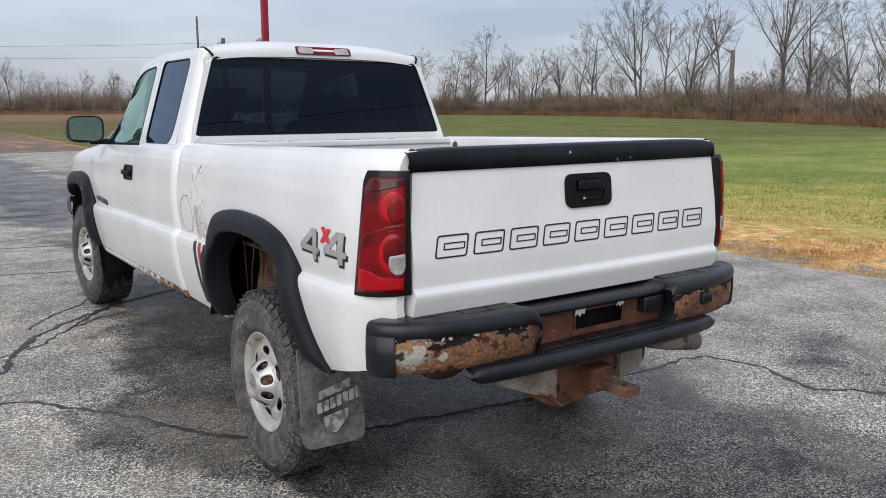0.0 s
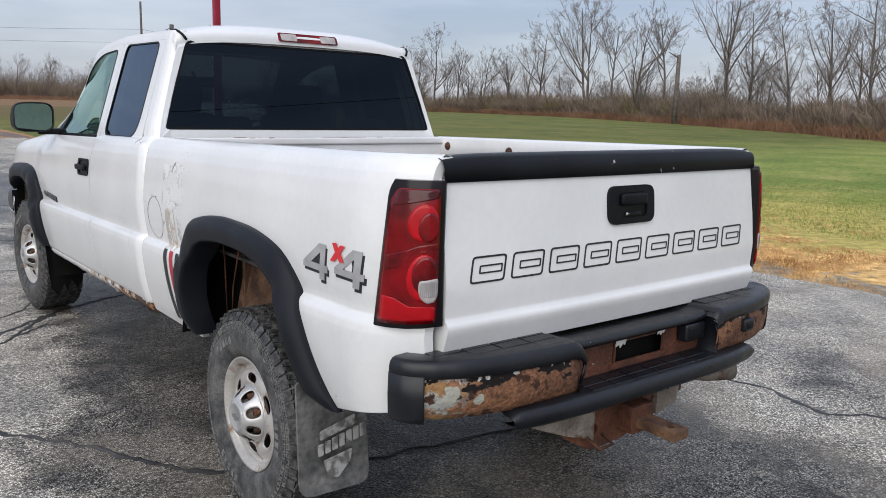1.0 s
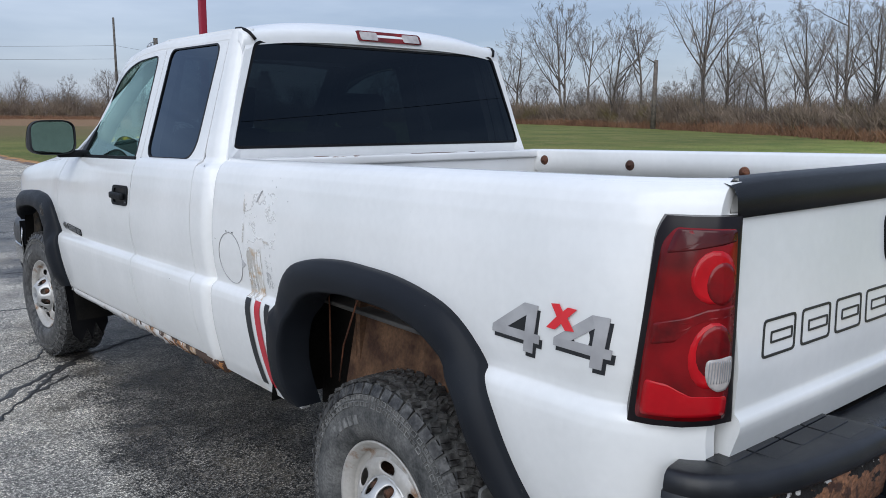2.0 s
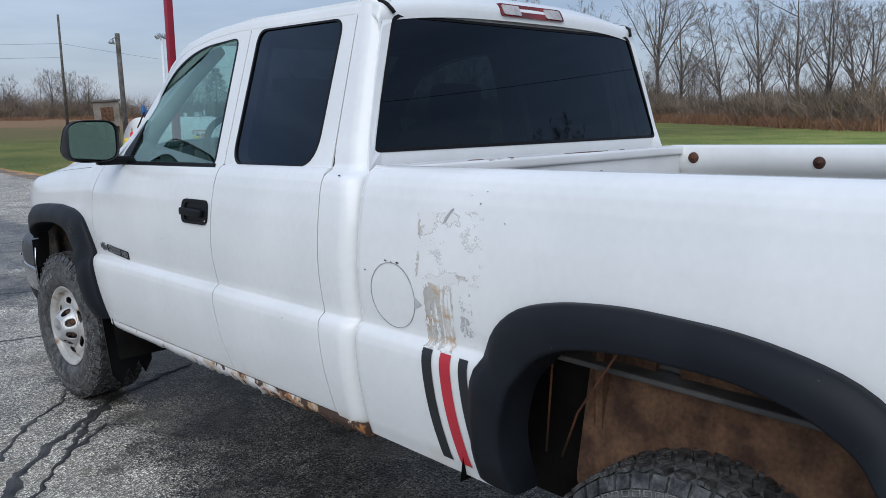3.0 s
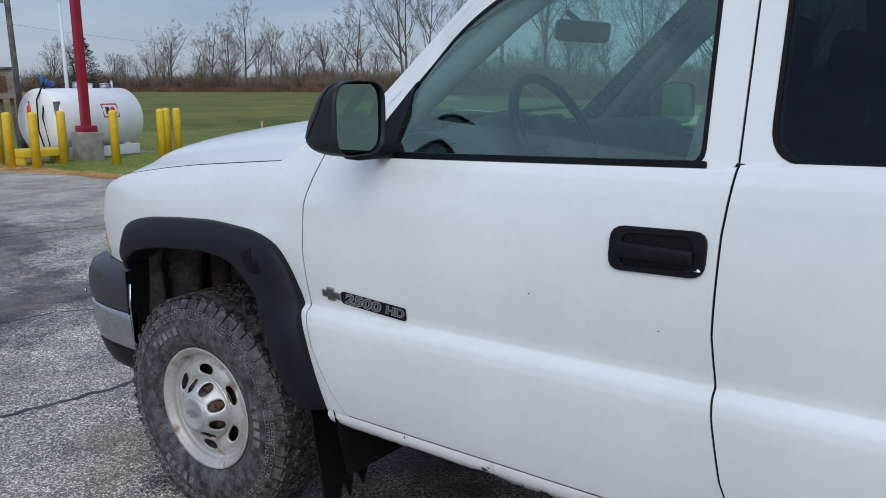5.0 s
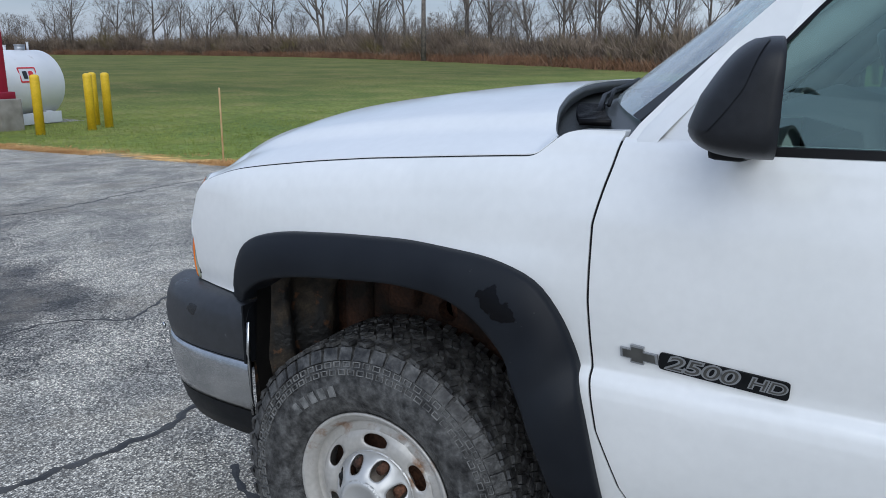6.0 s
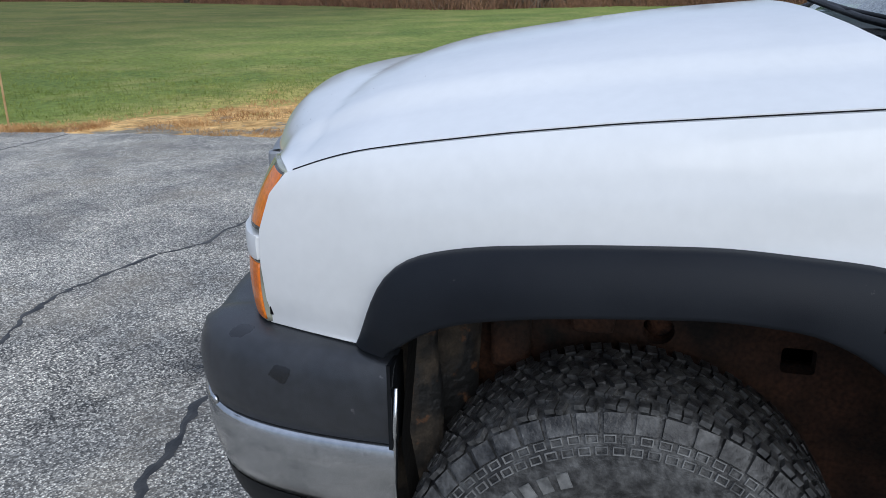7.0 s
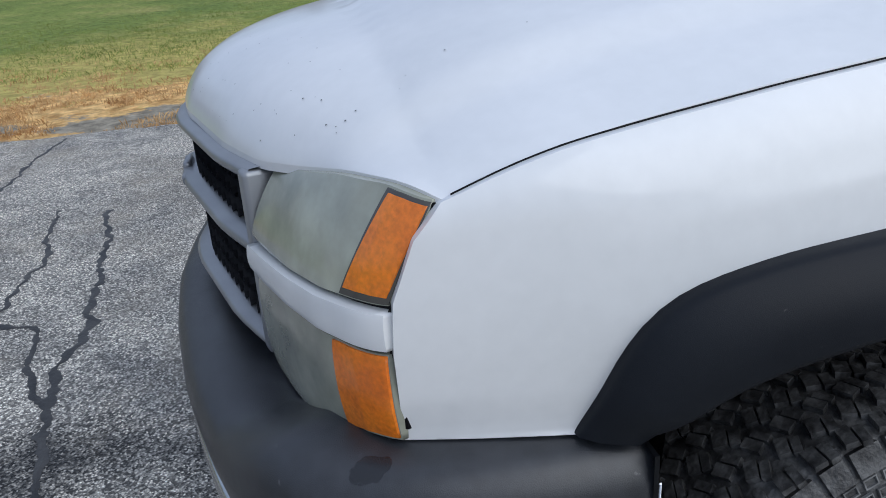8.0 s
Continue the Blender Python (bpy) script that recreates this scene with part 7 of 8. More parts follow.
def field_material():
    """Mown grass with dry patches; along the lot it is worn to matted straw and bare soil, far ahead it is brown stubble."""
    m = bpy.data.materials.new("field")
    m.use_nodes = True
    n, l = m.node_tree.nodes, m.node_tree.links
    b = n["Principled BSDF"]
    b.inputs["Roughness"].default_value = 0.95
    b.inputs["Specular IOR Level"].default_value = 0.1
    co = n.new("ShaderNodeTexCoord")
    xyz = n.new("ShaderNodeSeparateXYZ")
    l.new(co.outputs["Object"], xyz.inputs["Vector"])
    X, Y = xyz.outputs["X"], xyz.outputs["Y"]

    def clouds(scale, detail=6.0, rough=0.6):
        t = n.new("ShaderNodeTexNoise")
        t.inputs["Scale"].default_value, t.inputs["Detail"].default_value, t.inputs["Roughness"].default_value = scale, detail, rough
        l.new(co.outputs["Object"], t.inputs["Vector"])
        return t.outputs["Fac"]

    def ramp(src, a, c, lo=0.0, hi=1.0):
        r = n.new("ShaderNodeMapRange")
        for name, v in (("From Min", a), ("From Max", c), ("To Min", lo), ("To Max", hi)):
            r.inputs[name].default_value = v
        l.new(src, r.inputs["Value"])
        return r.outputs["Result"]

    def calc(kind, a, c):
        t = n.new("ShaderNodeMath")
        t.operation = kind
        for k, v in enumerate((a, c)):
            if isinstance(v, (int, float)):
                t.inputs[k].default_value = v
            else:
                l.new(v, t.inputs[k])
        return t.outputs["Value"]

    def mix(fac, a, c, blend="MIX"):
        t = n.new("ShaderNodeMix")
        t.data_type, t.blend_type = "RGBA", blend
        for name, v in (("Factor", fac), ("A", a), ("B", c)):
            if isinstance(v, (tuple, float)):
                t.inputs[name].default_value = v
            else:
                l.new(v, t.inputs[name])
        return t.outputs["Result"]

    col = mix(ramp(clouds(0.11, 9.0, 0.70), 0.38, 0.62), (0.100, 0.132, 0.037, 1), (0.175, 0.198, 0.055, 1))
    col = mix(ramp(clouds(0.45, 8.0, 0.72), 0.50, 0.66, 0.0, 0.75), col, (0.225, 0.205, 0.078, 1))
    off = calc("SUBTRACT", X, 5.1)
    # a dry yellow belt behind the truck's tail, thinning out into the field
    dry = calc("MULTIPLY", ramp(off, 11.0, 2.0), ramp(Y, 12.0, 6.5))
    dry = ramp(calc("ADD", calc("MULTIPLY", dry, 0.8), clouds(0.6, 7.0, 0.7)), 0.62, 0.98)
    col = mix(dry, col, (0.30, 0.245, 0.085, 1))
    reach = calc("DIVIDE", off, ramp(Y, 8.4, 10.4, 3.0, 0.5))
    worn = calc("ADD", clouds(1.3, 8.0, 0.7), ramp(reach, 0.0, 1.6, 0.30, -0.30))
    straw = mix(ramp(clouds(5.0, 5.0, 0.7), 0.35, 0.65), (0.30, 0.165, 0.065, 1), (0.56, 0.36, 0.165, 1))
    col = mix(ramp(worn, 0.46, 0.54), col, straw)
    bare = calc("ADD", clouds(0.95, 8.0, 0.68), ramp(reach, 0.0, 1.5, 0.10, -0.30))
    col = mix(ramp(bare, 0.535, 0.575), col, mix(ramp(clouds(9.0), 0.3, 0.7), (0.125, 0.108, 0.092, 1), (0.26, 0.225, 0.19, 1)))
    # stubble far ahead of the lot
    far = calc("MULTIPLY", ramp(Y, 48.0, 70.0), ramp(calc("SUBTRACT", X, calc("MULTIPLY", Y, 0.55)), -1.0, -9.0))
    stubble = mix(ramp(calc("ADD", clouds(0.035, 8.0, 0.7), ramp(Y, 60.0, 170.0, -0.2, 0.25)), 0.42, 0.56), (0.155, 0.138, 0.058, 1), (0.245, 0.165, 0.088, 1))
    col = mix(far, col, stubble)
    col = mix(1.0, col, mix(ramp(clouds(7.0, 4.0, 0.7), 0.30, 0.70), (0.62, 0.62, 0.62, 1), (1.36, 1.36, 1.36, 1)), "MULTIPLY")
    # brighter next to the lot, duller farther ahead
    near_gain = ramp(Y, 30.0, 12.0)
    col = mix(near_gain, mix(1.0, col, (0.94, 0.87, 0.92, 1), "MULTIPLY"), mix(1.0, col, (1.46, 1.50, 1.36, 1), "MULTIPLY"))
    l.new(col, b.inputs["Base Color"])
    bn = n.new("ShaderNodeBump")
    bn.inputs["Strength"].default_value, bn.inputs["Distance"].default_value = 0.7, 0.03
    l.new(clouds(14.0, 4.0, 0.7), bn.inputs["Height"])
    l.new(bn.outputs["Normal"], b.inputs["Normal"])
    return m


M["field"] = field_material()


def gz(x, y):
    """The lot falls away gently beyond the truck."""
    return -0.020 * min(13.0, max(0.0, y - 9.0))


xs = np.r_[np.linspace(-900, -60, 8), np.linspace(-50, 50, 21), np.linspace(60, 900, 8)]
ys = np.r_[np.linspace(-900, -60, 8), np.linspace(-50, 5, 12), np.linspace(7, 25, 10), np.linspace(30, 50, 5), np.linspace(60, 1200, 9)]
ground = grid("ground", [[(x, y, gz(x, y) - 0.035) for y in ys] for x in xs], "field", None)
tagged(ground, "mown field, green with yellow and brown dry patches", "field", kind="structure")


def asphalt_material():
    m = bpy.data.materials.new("asphalt")
    m.use_nodes = True
    n, l = m.node_tree.nodes, m.node_tree.links
    b = n["Principled BSDF"]
    co = n.new("ShaderNodeTexCoord")

    def noise_node(scale, detail=5.0, rough=0.55):
        t = n.new("ShaderNodeTexNoise")
        t.inputs["Scale"].default_value, t.inputs["Detail"].default_value, t.inputs["Roughness"].default_value = scale, detail, rough
        l.new(co.outputs["Object"], t.inputs["Vector"])
        return t

    def remap(src, a, c, lo=0.0, hi=1.0):
        r = n.new("ShaderNodeMapRange")
        r.inputs["From Min"].default_value, r.inputs["From Max"].default_value = a, c
        r.inputs["To Min"].default_value, r.inputs["To Max"].default_value = lo, hi
        l.new(src, r.inputs["Value"])
        return r.outputs["Result"]

    def mix(fac, a, c, blend="MIX"):
        x = n.new("ShaderNodeMix")
        x.data_type, x.blend_type = "RGBA", blend
        for sock, val in (("Factor", fac), ("A", a), ("B", c)):
            if isinstance(val, (tuple, float)):
                x.inputs[sock].default_value = val
            else:
                l.new(val, x.inputs[sock])
        return x.outputs["Result"]

    # broad dry and damp areas: the lot is damp round the truck's tail and dry along its left side and nose; the dark
    # band along the truck also paints the shade under it
    place = n.new("ShaderNodeSeparateXYZ")
    l.new(co.outputs["Object"], place.inputs["Vector"])

    def plus(*vals):
        out = vals[0]
        for v in vals[1:]:
            ad = n.new("ShaderNodeMath")
            ad.operation = "ADD"
            l.new(out, ad.inputs[0])
            l.new(v, ad.inputs[1])
            out = ad.outputs["Value"]
        return out

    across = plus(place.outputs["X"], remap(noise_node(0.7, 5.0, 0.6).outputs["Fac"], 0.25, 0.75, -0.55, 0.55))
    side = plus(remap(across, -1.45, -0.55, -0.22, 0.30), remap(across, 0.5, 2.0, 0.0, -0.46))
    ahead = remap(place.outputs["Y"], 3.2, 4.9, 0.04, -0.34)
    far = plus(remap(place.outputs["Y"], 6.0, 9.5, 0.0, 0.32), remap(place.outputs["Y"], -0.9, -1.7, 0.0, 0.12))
    damp_shade = remap(plus(noise_node(0.55, 7.0, 0.66).outputs["Fac"], side, ahead, far), 0.44, 0.58)
    mid = remap(plus(noise_node(2.6, 9.0, 0.72).outputs["Fac"], remap(noise_node(0.8, 6.0, 0.6).outputs["Fac"], 0.35, 0.65, -0.10, 0.10)), 0.38, 0.62)
    stone = n.new("ShaderNodeTexVoronoi")
    stone.inputs["Scale"].default_value = 135.0
    l.new(co.outputs["Object"], stone.inputs["Vector"])
    sepc = n.new("ShaderNodeSeparateColor")
    l.new(stone.outputs["Color"], sepc.inputs["Color"])
    pick = n.new("ShaderNodeMath")
    pick.operation = "POWER"
    pick.inputs[1].default_value = 2.0
    l.new(sepc.outputs["Red"], pick.inputs[0])
    gap = remap(stone.outputs["Distance"], 0.0, 0.55, 1.25, 0.45)
    chip = n.new("ShaderNodeMath")
    chip.operation = "MULTIPLY"
    l.new(pick.outputs["Value"], chip.inputs[0])
    l.new(gap, chip.inputs[1])
    chip = chip.outputs["Value"]
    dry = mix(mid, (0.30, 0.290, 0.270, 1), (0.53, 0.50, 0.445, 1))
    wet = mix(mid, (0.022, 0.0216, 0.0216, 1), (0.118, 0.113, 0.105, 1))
    base = mix(damp_shade, dry, wet)
    grain = mix(damp_shade, mix(chip, (0.33, 0.33, 0.332, 1), (3.35, 3.3, 3.15, 1)), mix(chip, (0.07, 0.07, 0.072, 1), (7.6, 7.4, 6.95, 1)))
    col = mix(1.0, base, grain, "MULTIPLY")
    straw = remap(noise_node(0.9, 9.0, 0.72).outputs["Fac"], 0.50, 0.68, 0.0, 0.6)
    col = mix(straw, col, (0.30, 0.26, 0.20, 1))
    l.new(col, b.inputs["Base Color"])
    l.new(remap(damp_shade, 0.0, 1.0, 0.9, 0.36), b.inputs["Roughness"])
    b.inputs["Specular IOR Level"].default_value = 0.30
    bn = n.new("ShaderNodeBump")
    bn.inputs["Strength"].default_value, bn.inputs["Distance"].default_value = 1.0, 0.006
    l.new(stone.outputs["Distance"], bn.inputs["Height"])
    l.new(bn.outputs["Normal"], b.inputs["Normal"])
    return m


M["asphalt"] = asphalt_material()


def edge_x(y):
    base = float(np.interp(y, [-40, 0, 6, 9, 12, 16, 19, 24, 34], [5.4, 5.28, 5.25, 5.05, 4.95, 4.8, 4.5, 4.6, 4.8]))
    return base + 0.10 * noise.noise(Vector((y * 1.1, 3, 0))) + 0.06 * noise.noise(Vector((y * 5.0, 7, 0)))


verts, faces = [], []
ys = np.linspace(-40, 33, 500)
for y in ys:
    e = edge_x(y)
    for x, z in ((-34.0, 0.0), (-10.0, 0.0), (e - 0.25, 0.0), (e - 0.015, -0.004), (e, -0.035)):
        verts.append((x, y, z + gz(x, y)))
for i in range(len(ys) - 1):
    for j in range(4):
        a = i * 5 + j
        faces.append((a, a + 1, a + 6, a + 5))
k = len(verts)
verts += [(-34.0, 33.0, -0.26), (4.8, 33.0, -0.26), (4.8, 33.0, -0.31), (-34.0, 33.0, -0.31)]
faces.append((k, k + 1, k + 2, k + 3))
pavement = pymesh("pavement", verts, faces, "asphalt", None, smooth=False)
tagged(pavement, "weathered grey asphalt lot with moist dark patches and shade coloured in under the truck", "asphalt", kind="structure")

# sealed cracks in the asphalt
CRACKS = [
    ([(-2.4, 0.9), (-1.9, 1.75), (-1.71, 2.1), (-1.47, 2.79), (-1.22, 3.05), (-0.78, 3.47), (-0.2, 3.75)], 0.05),
    ([(-1.78, 2.35), (-1.45, 2.55), (-1.2, 2.85), (-0.95, 3.15)], 0.03),
    ([(-2.7, 1.95), (-1.64, 1.48), (-1.23, 0.92), (-0.89, 0.40), (-0.2, 0.12), (0.6, 0.0), (1.41, -0.03), (2.0, -0.06), (2.07, -0.41), (1.98, -0.8), (2.25, -1.07), (3.3, -1.3), (5.0, -1.1)], 0.035),
    ([(-1.46, 3.04), (-1.25, 3.35), (-0.97, 3.61), (-0.8, 4.0), (-0.5, 4.6)], 0.028),
    ([(-1.17, 2.94), (-1.02, 3.18), (-0.84, 3.38)], 0.045),
    ([(-1.6, 5.35), (-1.0, 5.12), (-0.65, 5.03), (-0.36, 5.03), (0.0, 5.15), (0.86, 5.3), (1.9, 5.28), (3.0, 5.42)], 0.04),
    ([(-1.6, 6.9), (-0.6, 6.72), (0.05, 6.62), (0.33, 6.30), (0.9, 6.46), (1.31, 6.42), (1.6, 6.37), (1.92, 6.2), (2.91, 6.21), (4.28, 6.2), (5.1, 6.1)], 0.03),
    ([(0.86, 5.3), (1.02, 5.39), (1.49, 5.47), (1.62, 5.68), (2.36, 5.61), (3.1, 5.75)], 0.028),
    ([(-1.0, 9.9), (0.2, 9.75), (1.36, 9.68), (2.1, 9.55), (3.5, 9.8), (4.9, 9.7)], 0.03),
    ([(-3.4, 7.2), (-2.6, 7.0), (-2.2, 7.4), (-1.4, 7.3), (-0.4, 7.6)], 0.03),
    ([(-3.0, 10.5), (-2.4, 10.2), (-2.0, 9.2), (-2.3, 8.2)], 0.035),
    ([(-2.6, -0.8), (-1.7, -1.1), (-0.6, -1.5), (0.4, -1.9), (1.4, -2.8)], 0.016),
]
for pts, width in CRACKS:
    line = resample(pts, int(55 * sum(math.dist(a, b) for a, b in zip(pts[:-1], pts[1:]))) + 2)
    verts, faces = [], []
    for i, (x, y) in enumerate(line):
        d = line[min(i + 1, len(line) - 1)] - line[max(i - 1, 0)]
        d = d / max(1e-6, np.linalg.norm(d))
        wob = 0.045 * noise.noise(Vector((x * 3.1, y * 3.1, 1))) + 0.03 * noise.noise(Vector((x * 11, y * 11, 2)))
        w = 1.35 * width * (0.45 + 0.9 * abs(noise.noise(Vector((x * 6, y * 6, 5)))) + 0.55 * noise.noise(Vector((x * 25, y * 25, 8))) + 0.35 * noise.noise(Vector((x * 70, y * 70, 9)))) * 0.5
        w = max(0.004, w)
        nrm = np.array((-d[1], d[0]))
        c = np.array((x, y)) + nrm * wob
        for q, z in ((-w, 0.001), (0, 0.004), (w, 0.001)):
            verts.append((*(c + nrm * q), z + gz(c[0], c[1])))
    for i in range(len(line) - 1):
        for j in range(2):
            a = i * 3 + j
            faces.append((a, a + 1, a + 4, a + 3))
    ob = pymesh("crack", verts, faces, "tar", pavement, "dark crack in the asphalt", smooth=False)


# vegetation
def blades(name, spots, mat, label, category, seed):
    """One object of many thin grass blades; spots: (x, y, z, height, spread, count)."""
    rnd = random.Random(seed)
    verts, faces = [], []
    for x, y, z, h, sp, cnt in spots:
        for _ in range(cnt):
            a, r = rnd.uniform(0, 6.283), sp * math.sqrt(rnd.random())
            bx, by = x + r * math.cos(a), y + r * math.sin(a)
            a2, hh = rnd.uniform(0, 6.283), h * rnd.uniform(0.4, 1.1)
            lx, ly = hh * rnd.uniform(0.1, 1.1) * math.cos(a2), hh * rnd.uniform(0.1, 1.1) * math.sin(a2)
            w = 0.0035 + 0.05 * hh * 0.3
            wx, wy = -math.sin(a2) * w, math.cos(a2) * w
            k = len(verts)
            verts += [(bx - wx, by - wy, z), (bx + wx, by + wy, z), (bx + lx * 0.4 + wx * 0.6, by + ly * 0.4 + wy * 0.6, z + hh * 0.6), (bx + lx, by + ly, z + hh * 0.9)]
            faces += [(k, k + 1, k + 2), (k, k + 2, k + 3)]
    ob = pymesh(name, verts, faces, mat, None, smooth=False)
    return tagged(ob, label, category, kind="stuff")


rnd = random.Random(11)
spots = []
for k in range(6400):
    y = rnd.uniform(-4, 19)
    x = edge_x(y) + abs(rnd.gauss(0, 0.62)) * straw_width(y) - 0.10
    if noise.noise(Vector((x * 0.9, y * 0.9, 4))) > -0.10:
        spots.append((x, y, gz(x, y) - 0.035, rnd.uniform(0.02, 0.06), 0.14, 14))
blades("dry_grass", spots, "dry_grass", "matted straw-brown dry grass along the asphalt edge", "dry grass", 3)
spots = []
for k in range(5200):
    y = rnd.uniform(-3, 24)
    x = edge_x(y) + 0.25 + 1.05 * straw_width(y) + abs(rnd.gauss(0, 4.5))
    spots.append((x, y, gz(x, y) - 0.035, rnd.uniform(0.025, 0.06), 0.25, 12))
blades("grass", spots, "green_grass", "short green and yellow field grass", "grass", 4)


def limb(verts, faces, pts, radii, n):
    rings = []
    for i, p in enumerate(pts):
        d = (pts[min(i + 1, len(pts) - 1)] - pts[max(i - 1, 0)])
        d = d.normalized() if d.length > 1e-6 else Vector((0, 0, 1))
        q = d.to_track_quat("Z", "Y")
        k = len(verts)
        for a in range(n):
            t = 2 * math.pi * a / n
            verts.append(tuple(p + q @ Vector((radii[i] * math.cos(t), radii[i] * math.sin(t), 0))))
        rings.append(k)
    for i in range(len(rings) - 1):
        for a in range(n):
            faces.append((rings[i] + a, rings[i] + (a + 1) % n, rings[i + 1] + (a + 1) % n, rings[i + 1] + a))


def grow(seed, height, spread, stems=1):
    """A bare tree: its trunk and main limbs, and its crown of twigs, as two lists of verts and faces."""
    rnd = random.Random(seed)
    wood, crown = ([], []), ([], [])
    COUNT = {0: (11, 14), 1: (5, 7), 2: (4, 5), 3: (2, 3)}

    def branch(p, d, length, radius, level):
        segs = (7, 5, 4, 3, 2)[level]
        pts, radii = [p.copy()], [radius]
        q, dd = p.copy(), d.copy()
        for i in range(segs):
            bend = (0.05, 0.11, 0.15, 0.18, 0.2)[level]
            lift = (0.03, 0.11, 0.09, 0.06, 0.03)[level]
            dd = (dd + Vector((rnd.gauss(0, bend), rnd.gauss(0, bend), rnd.gauss(lift, bend * 0.5)))).normalized()
            q = q + dd * (length / segs)
            pts.append(q.copy())
            radii.append(max(0.011, radius * (1 - 0.85 * (i + 1) / segs)))
        tgt = wood if level < 2 else crown
        limb(tgt[0], tgt[1], pts, radii, (7, 4, 3, 3, 3)[level])
        if level == 4:
            return
        for k in range(rnd.randint(*COUNT[level])):
            f = rnd.uniform(0.20, 0.98) if level == 0 else rnd.uniform(0.22, 1.0)
            i = min(segs - 1, int(f * segs))
            base = pts[i].lerp(pts[i + 1], f * segs - i)
            ax = (pts[i + 1] - pts[i]).normalized()
            az, el = rnd.uniform(0, 6.283), rnd.uniform(0.50, 0.98) * spread
            side = ax.orthogonal().normalized()
            side = (side * math.cos(az) + ax.cross(side) * math.sin(az)).normalized()
            nd = (ax * math.cos(el) + side * math.sin(el)).normalized()
            if level == 0:
                ln = height * (0.56 * (1 - f) + 0.17) * rnd.uniform(0.75, 1.15)
            else:
                ln = length * rnd.uniform(0.34, 0.56) * (1.15 - 0.5 * f)
            branch(base, nd, ln, max(0.011, radii[i] * rnd.uniform(0.42, 0.62)), level + 1)

    for k in range(stems):
        a = rnd.uniform(0, 6.283)
        out = 0.16 if stems > 1 else 0.04
        branch(Vector((0.35 * math.cos(a) * (stems > 1), 0.35 * math.sin(a) * (stems > 1), -0.1)),
               Vector((out * math.cos(a), out * math.sin(a), 1)).normalized(), height * rnd.uniform(0.86, 0.97), 0.016 * height / (1 + 0.2 * (stems - 1)), 0)
    return wood, crown


KINDS = []
for k, (h, sp, stems) in enumerate([(15, 0.95, 1), (16, 0.8, 1), (13, 1.15, 1), (16, 0.85, 2), (12, 0.95, 1), (14, 0.7, 1), (9, 1.1, 2)]):
    KINDS.append((grow(100 + k, h, sp, stems), h))


def tree_line(t):
    """A place along the edge of the wood, t from 0 to 1."""
    pts = np.array([(100, -80), (72, -28), (58, 15), (80, 40), (100, 70), (118, 105), (122, 140), (108, 168), (84, 192)], float)
    d = np.r_[0, np.cumsum(np.linalg.norm(np.diff(pts, axis=0), axis=1))]
    return np.array([np.interp(t * d[-1], d, pts[:, i]) for i in (0, 1)])


TREES = []
for k, ((wood, crown), h) in enumerate(KINDS):
    t = thing("tree", (0, 0, -200), "tall bare leafless tree at the field's edge", "tree", "bare trees along the field")
    pymesh("trunk", wood[0], wood[1], "bark", t)
    pymesh("crown", crown[0], crown[1], "twig", t, "fine bare branches")
    TREES.append(t)
rnd = random.Random(21)
placed = []
n_trees = 120
for k in range(n_trees):
    u = (k + rnd.uniform(-0.35, 0.35)) / n_trees
    c = tree_line(min(1, max(0, u)))
    off = rnd.uniform(0, 14)
    x, y = c[0] + off * 0.8, c[1] + off * 0.3
    s = rnd.choice((rnd.uniform(0.35, 0.6), rnd.uniform(0.5, 0.85)))
    s *= 0.7 if y < 0 else 1.0
    placed.append((k % len(TREES) if rnd.random() < 0.4 else rnd.randrange(len(TREES)), x, y, s))
# the tall trees that stand out of the wood: bearing in degrees, distance, height, kind
for bearing, far, high, kind in ((41.5, 138, 19.5, 3), (40.2, 142, 17, 1), (38.6, 116, 14.0, 5), (36.6, 113, 15.0, 1), (32.6, 98, 17.0, 0), (31.0, 101, 14.0, 2), (28.6, 92, 11.5, 4), (26.4, 88, 12.5, 0),
                                  (24.0, 86, 13.5, 2), (45.0, 150, 15.5, 2), (47.2, 155, 12.0, 0), (49.0, 158, 11.5, 5), (52.3, 163, 15.0, 4), (50.8, 161, 13.0, 1), (54.6, 168, 12.5, 2), (57.0, 172, 13.0, 0), (21.0, 80, 11.0, 1), (17.5, 74, 10.0, 4)):
    a = radians(bearing)
    placed.append((kind, -2.1 + 1.22 * far * math.cos(a), -3.1 + 1.22 * far * math.sin(a), 1.24 * high / KINDS[kind][1]))
    if bearing > 42:
        placed.append(((kind + 2) % 7, -2.1 + 1.26 * far * math.cos(a + 0.016), -3.1 + 1.26 * far * math.sin(a + 0.016), 0.95 * high / KINDS[(kind + 2) % 7][1]))
for k in range(30):      # wood behind the lot, seen in the windows
    placed.append((rnd.randrange(len(TREES)), rnd.uniform(-140, 110), -150 + rnd.uniform(-22, 8), rnd.uniform(0.6, 1.0)))
for x, y, kind, high in ((33, -31, 2, 9.0), (39, -30, 4, 9.5), (44, -31, 0, 10.0), (60, -31, 2, 9.5), (66, -31, 6, 8.5), (75, -32, 4, 8.5), (52, -33, 6, 5.0)):      # trees across the road, seen in the rear window
    placed.append((kind, x, y, high / KINDS[kind][1]))
for k in range(90):      # far wood
    placed.append((rnd.randrange(len(TREES)), rnd.uniform(-110, 105), 275 + rnd.uniform(-15, 25), rnd.uniform(0.6, 1.05)))
used = set()
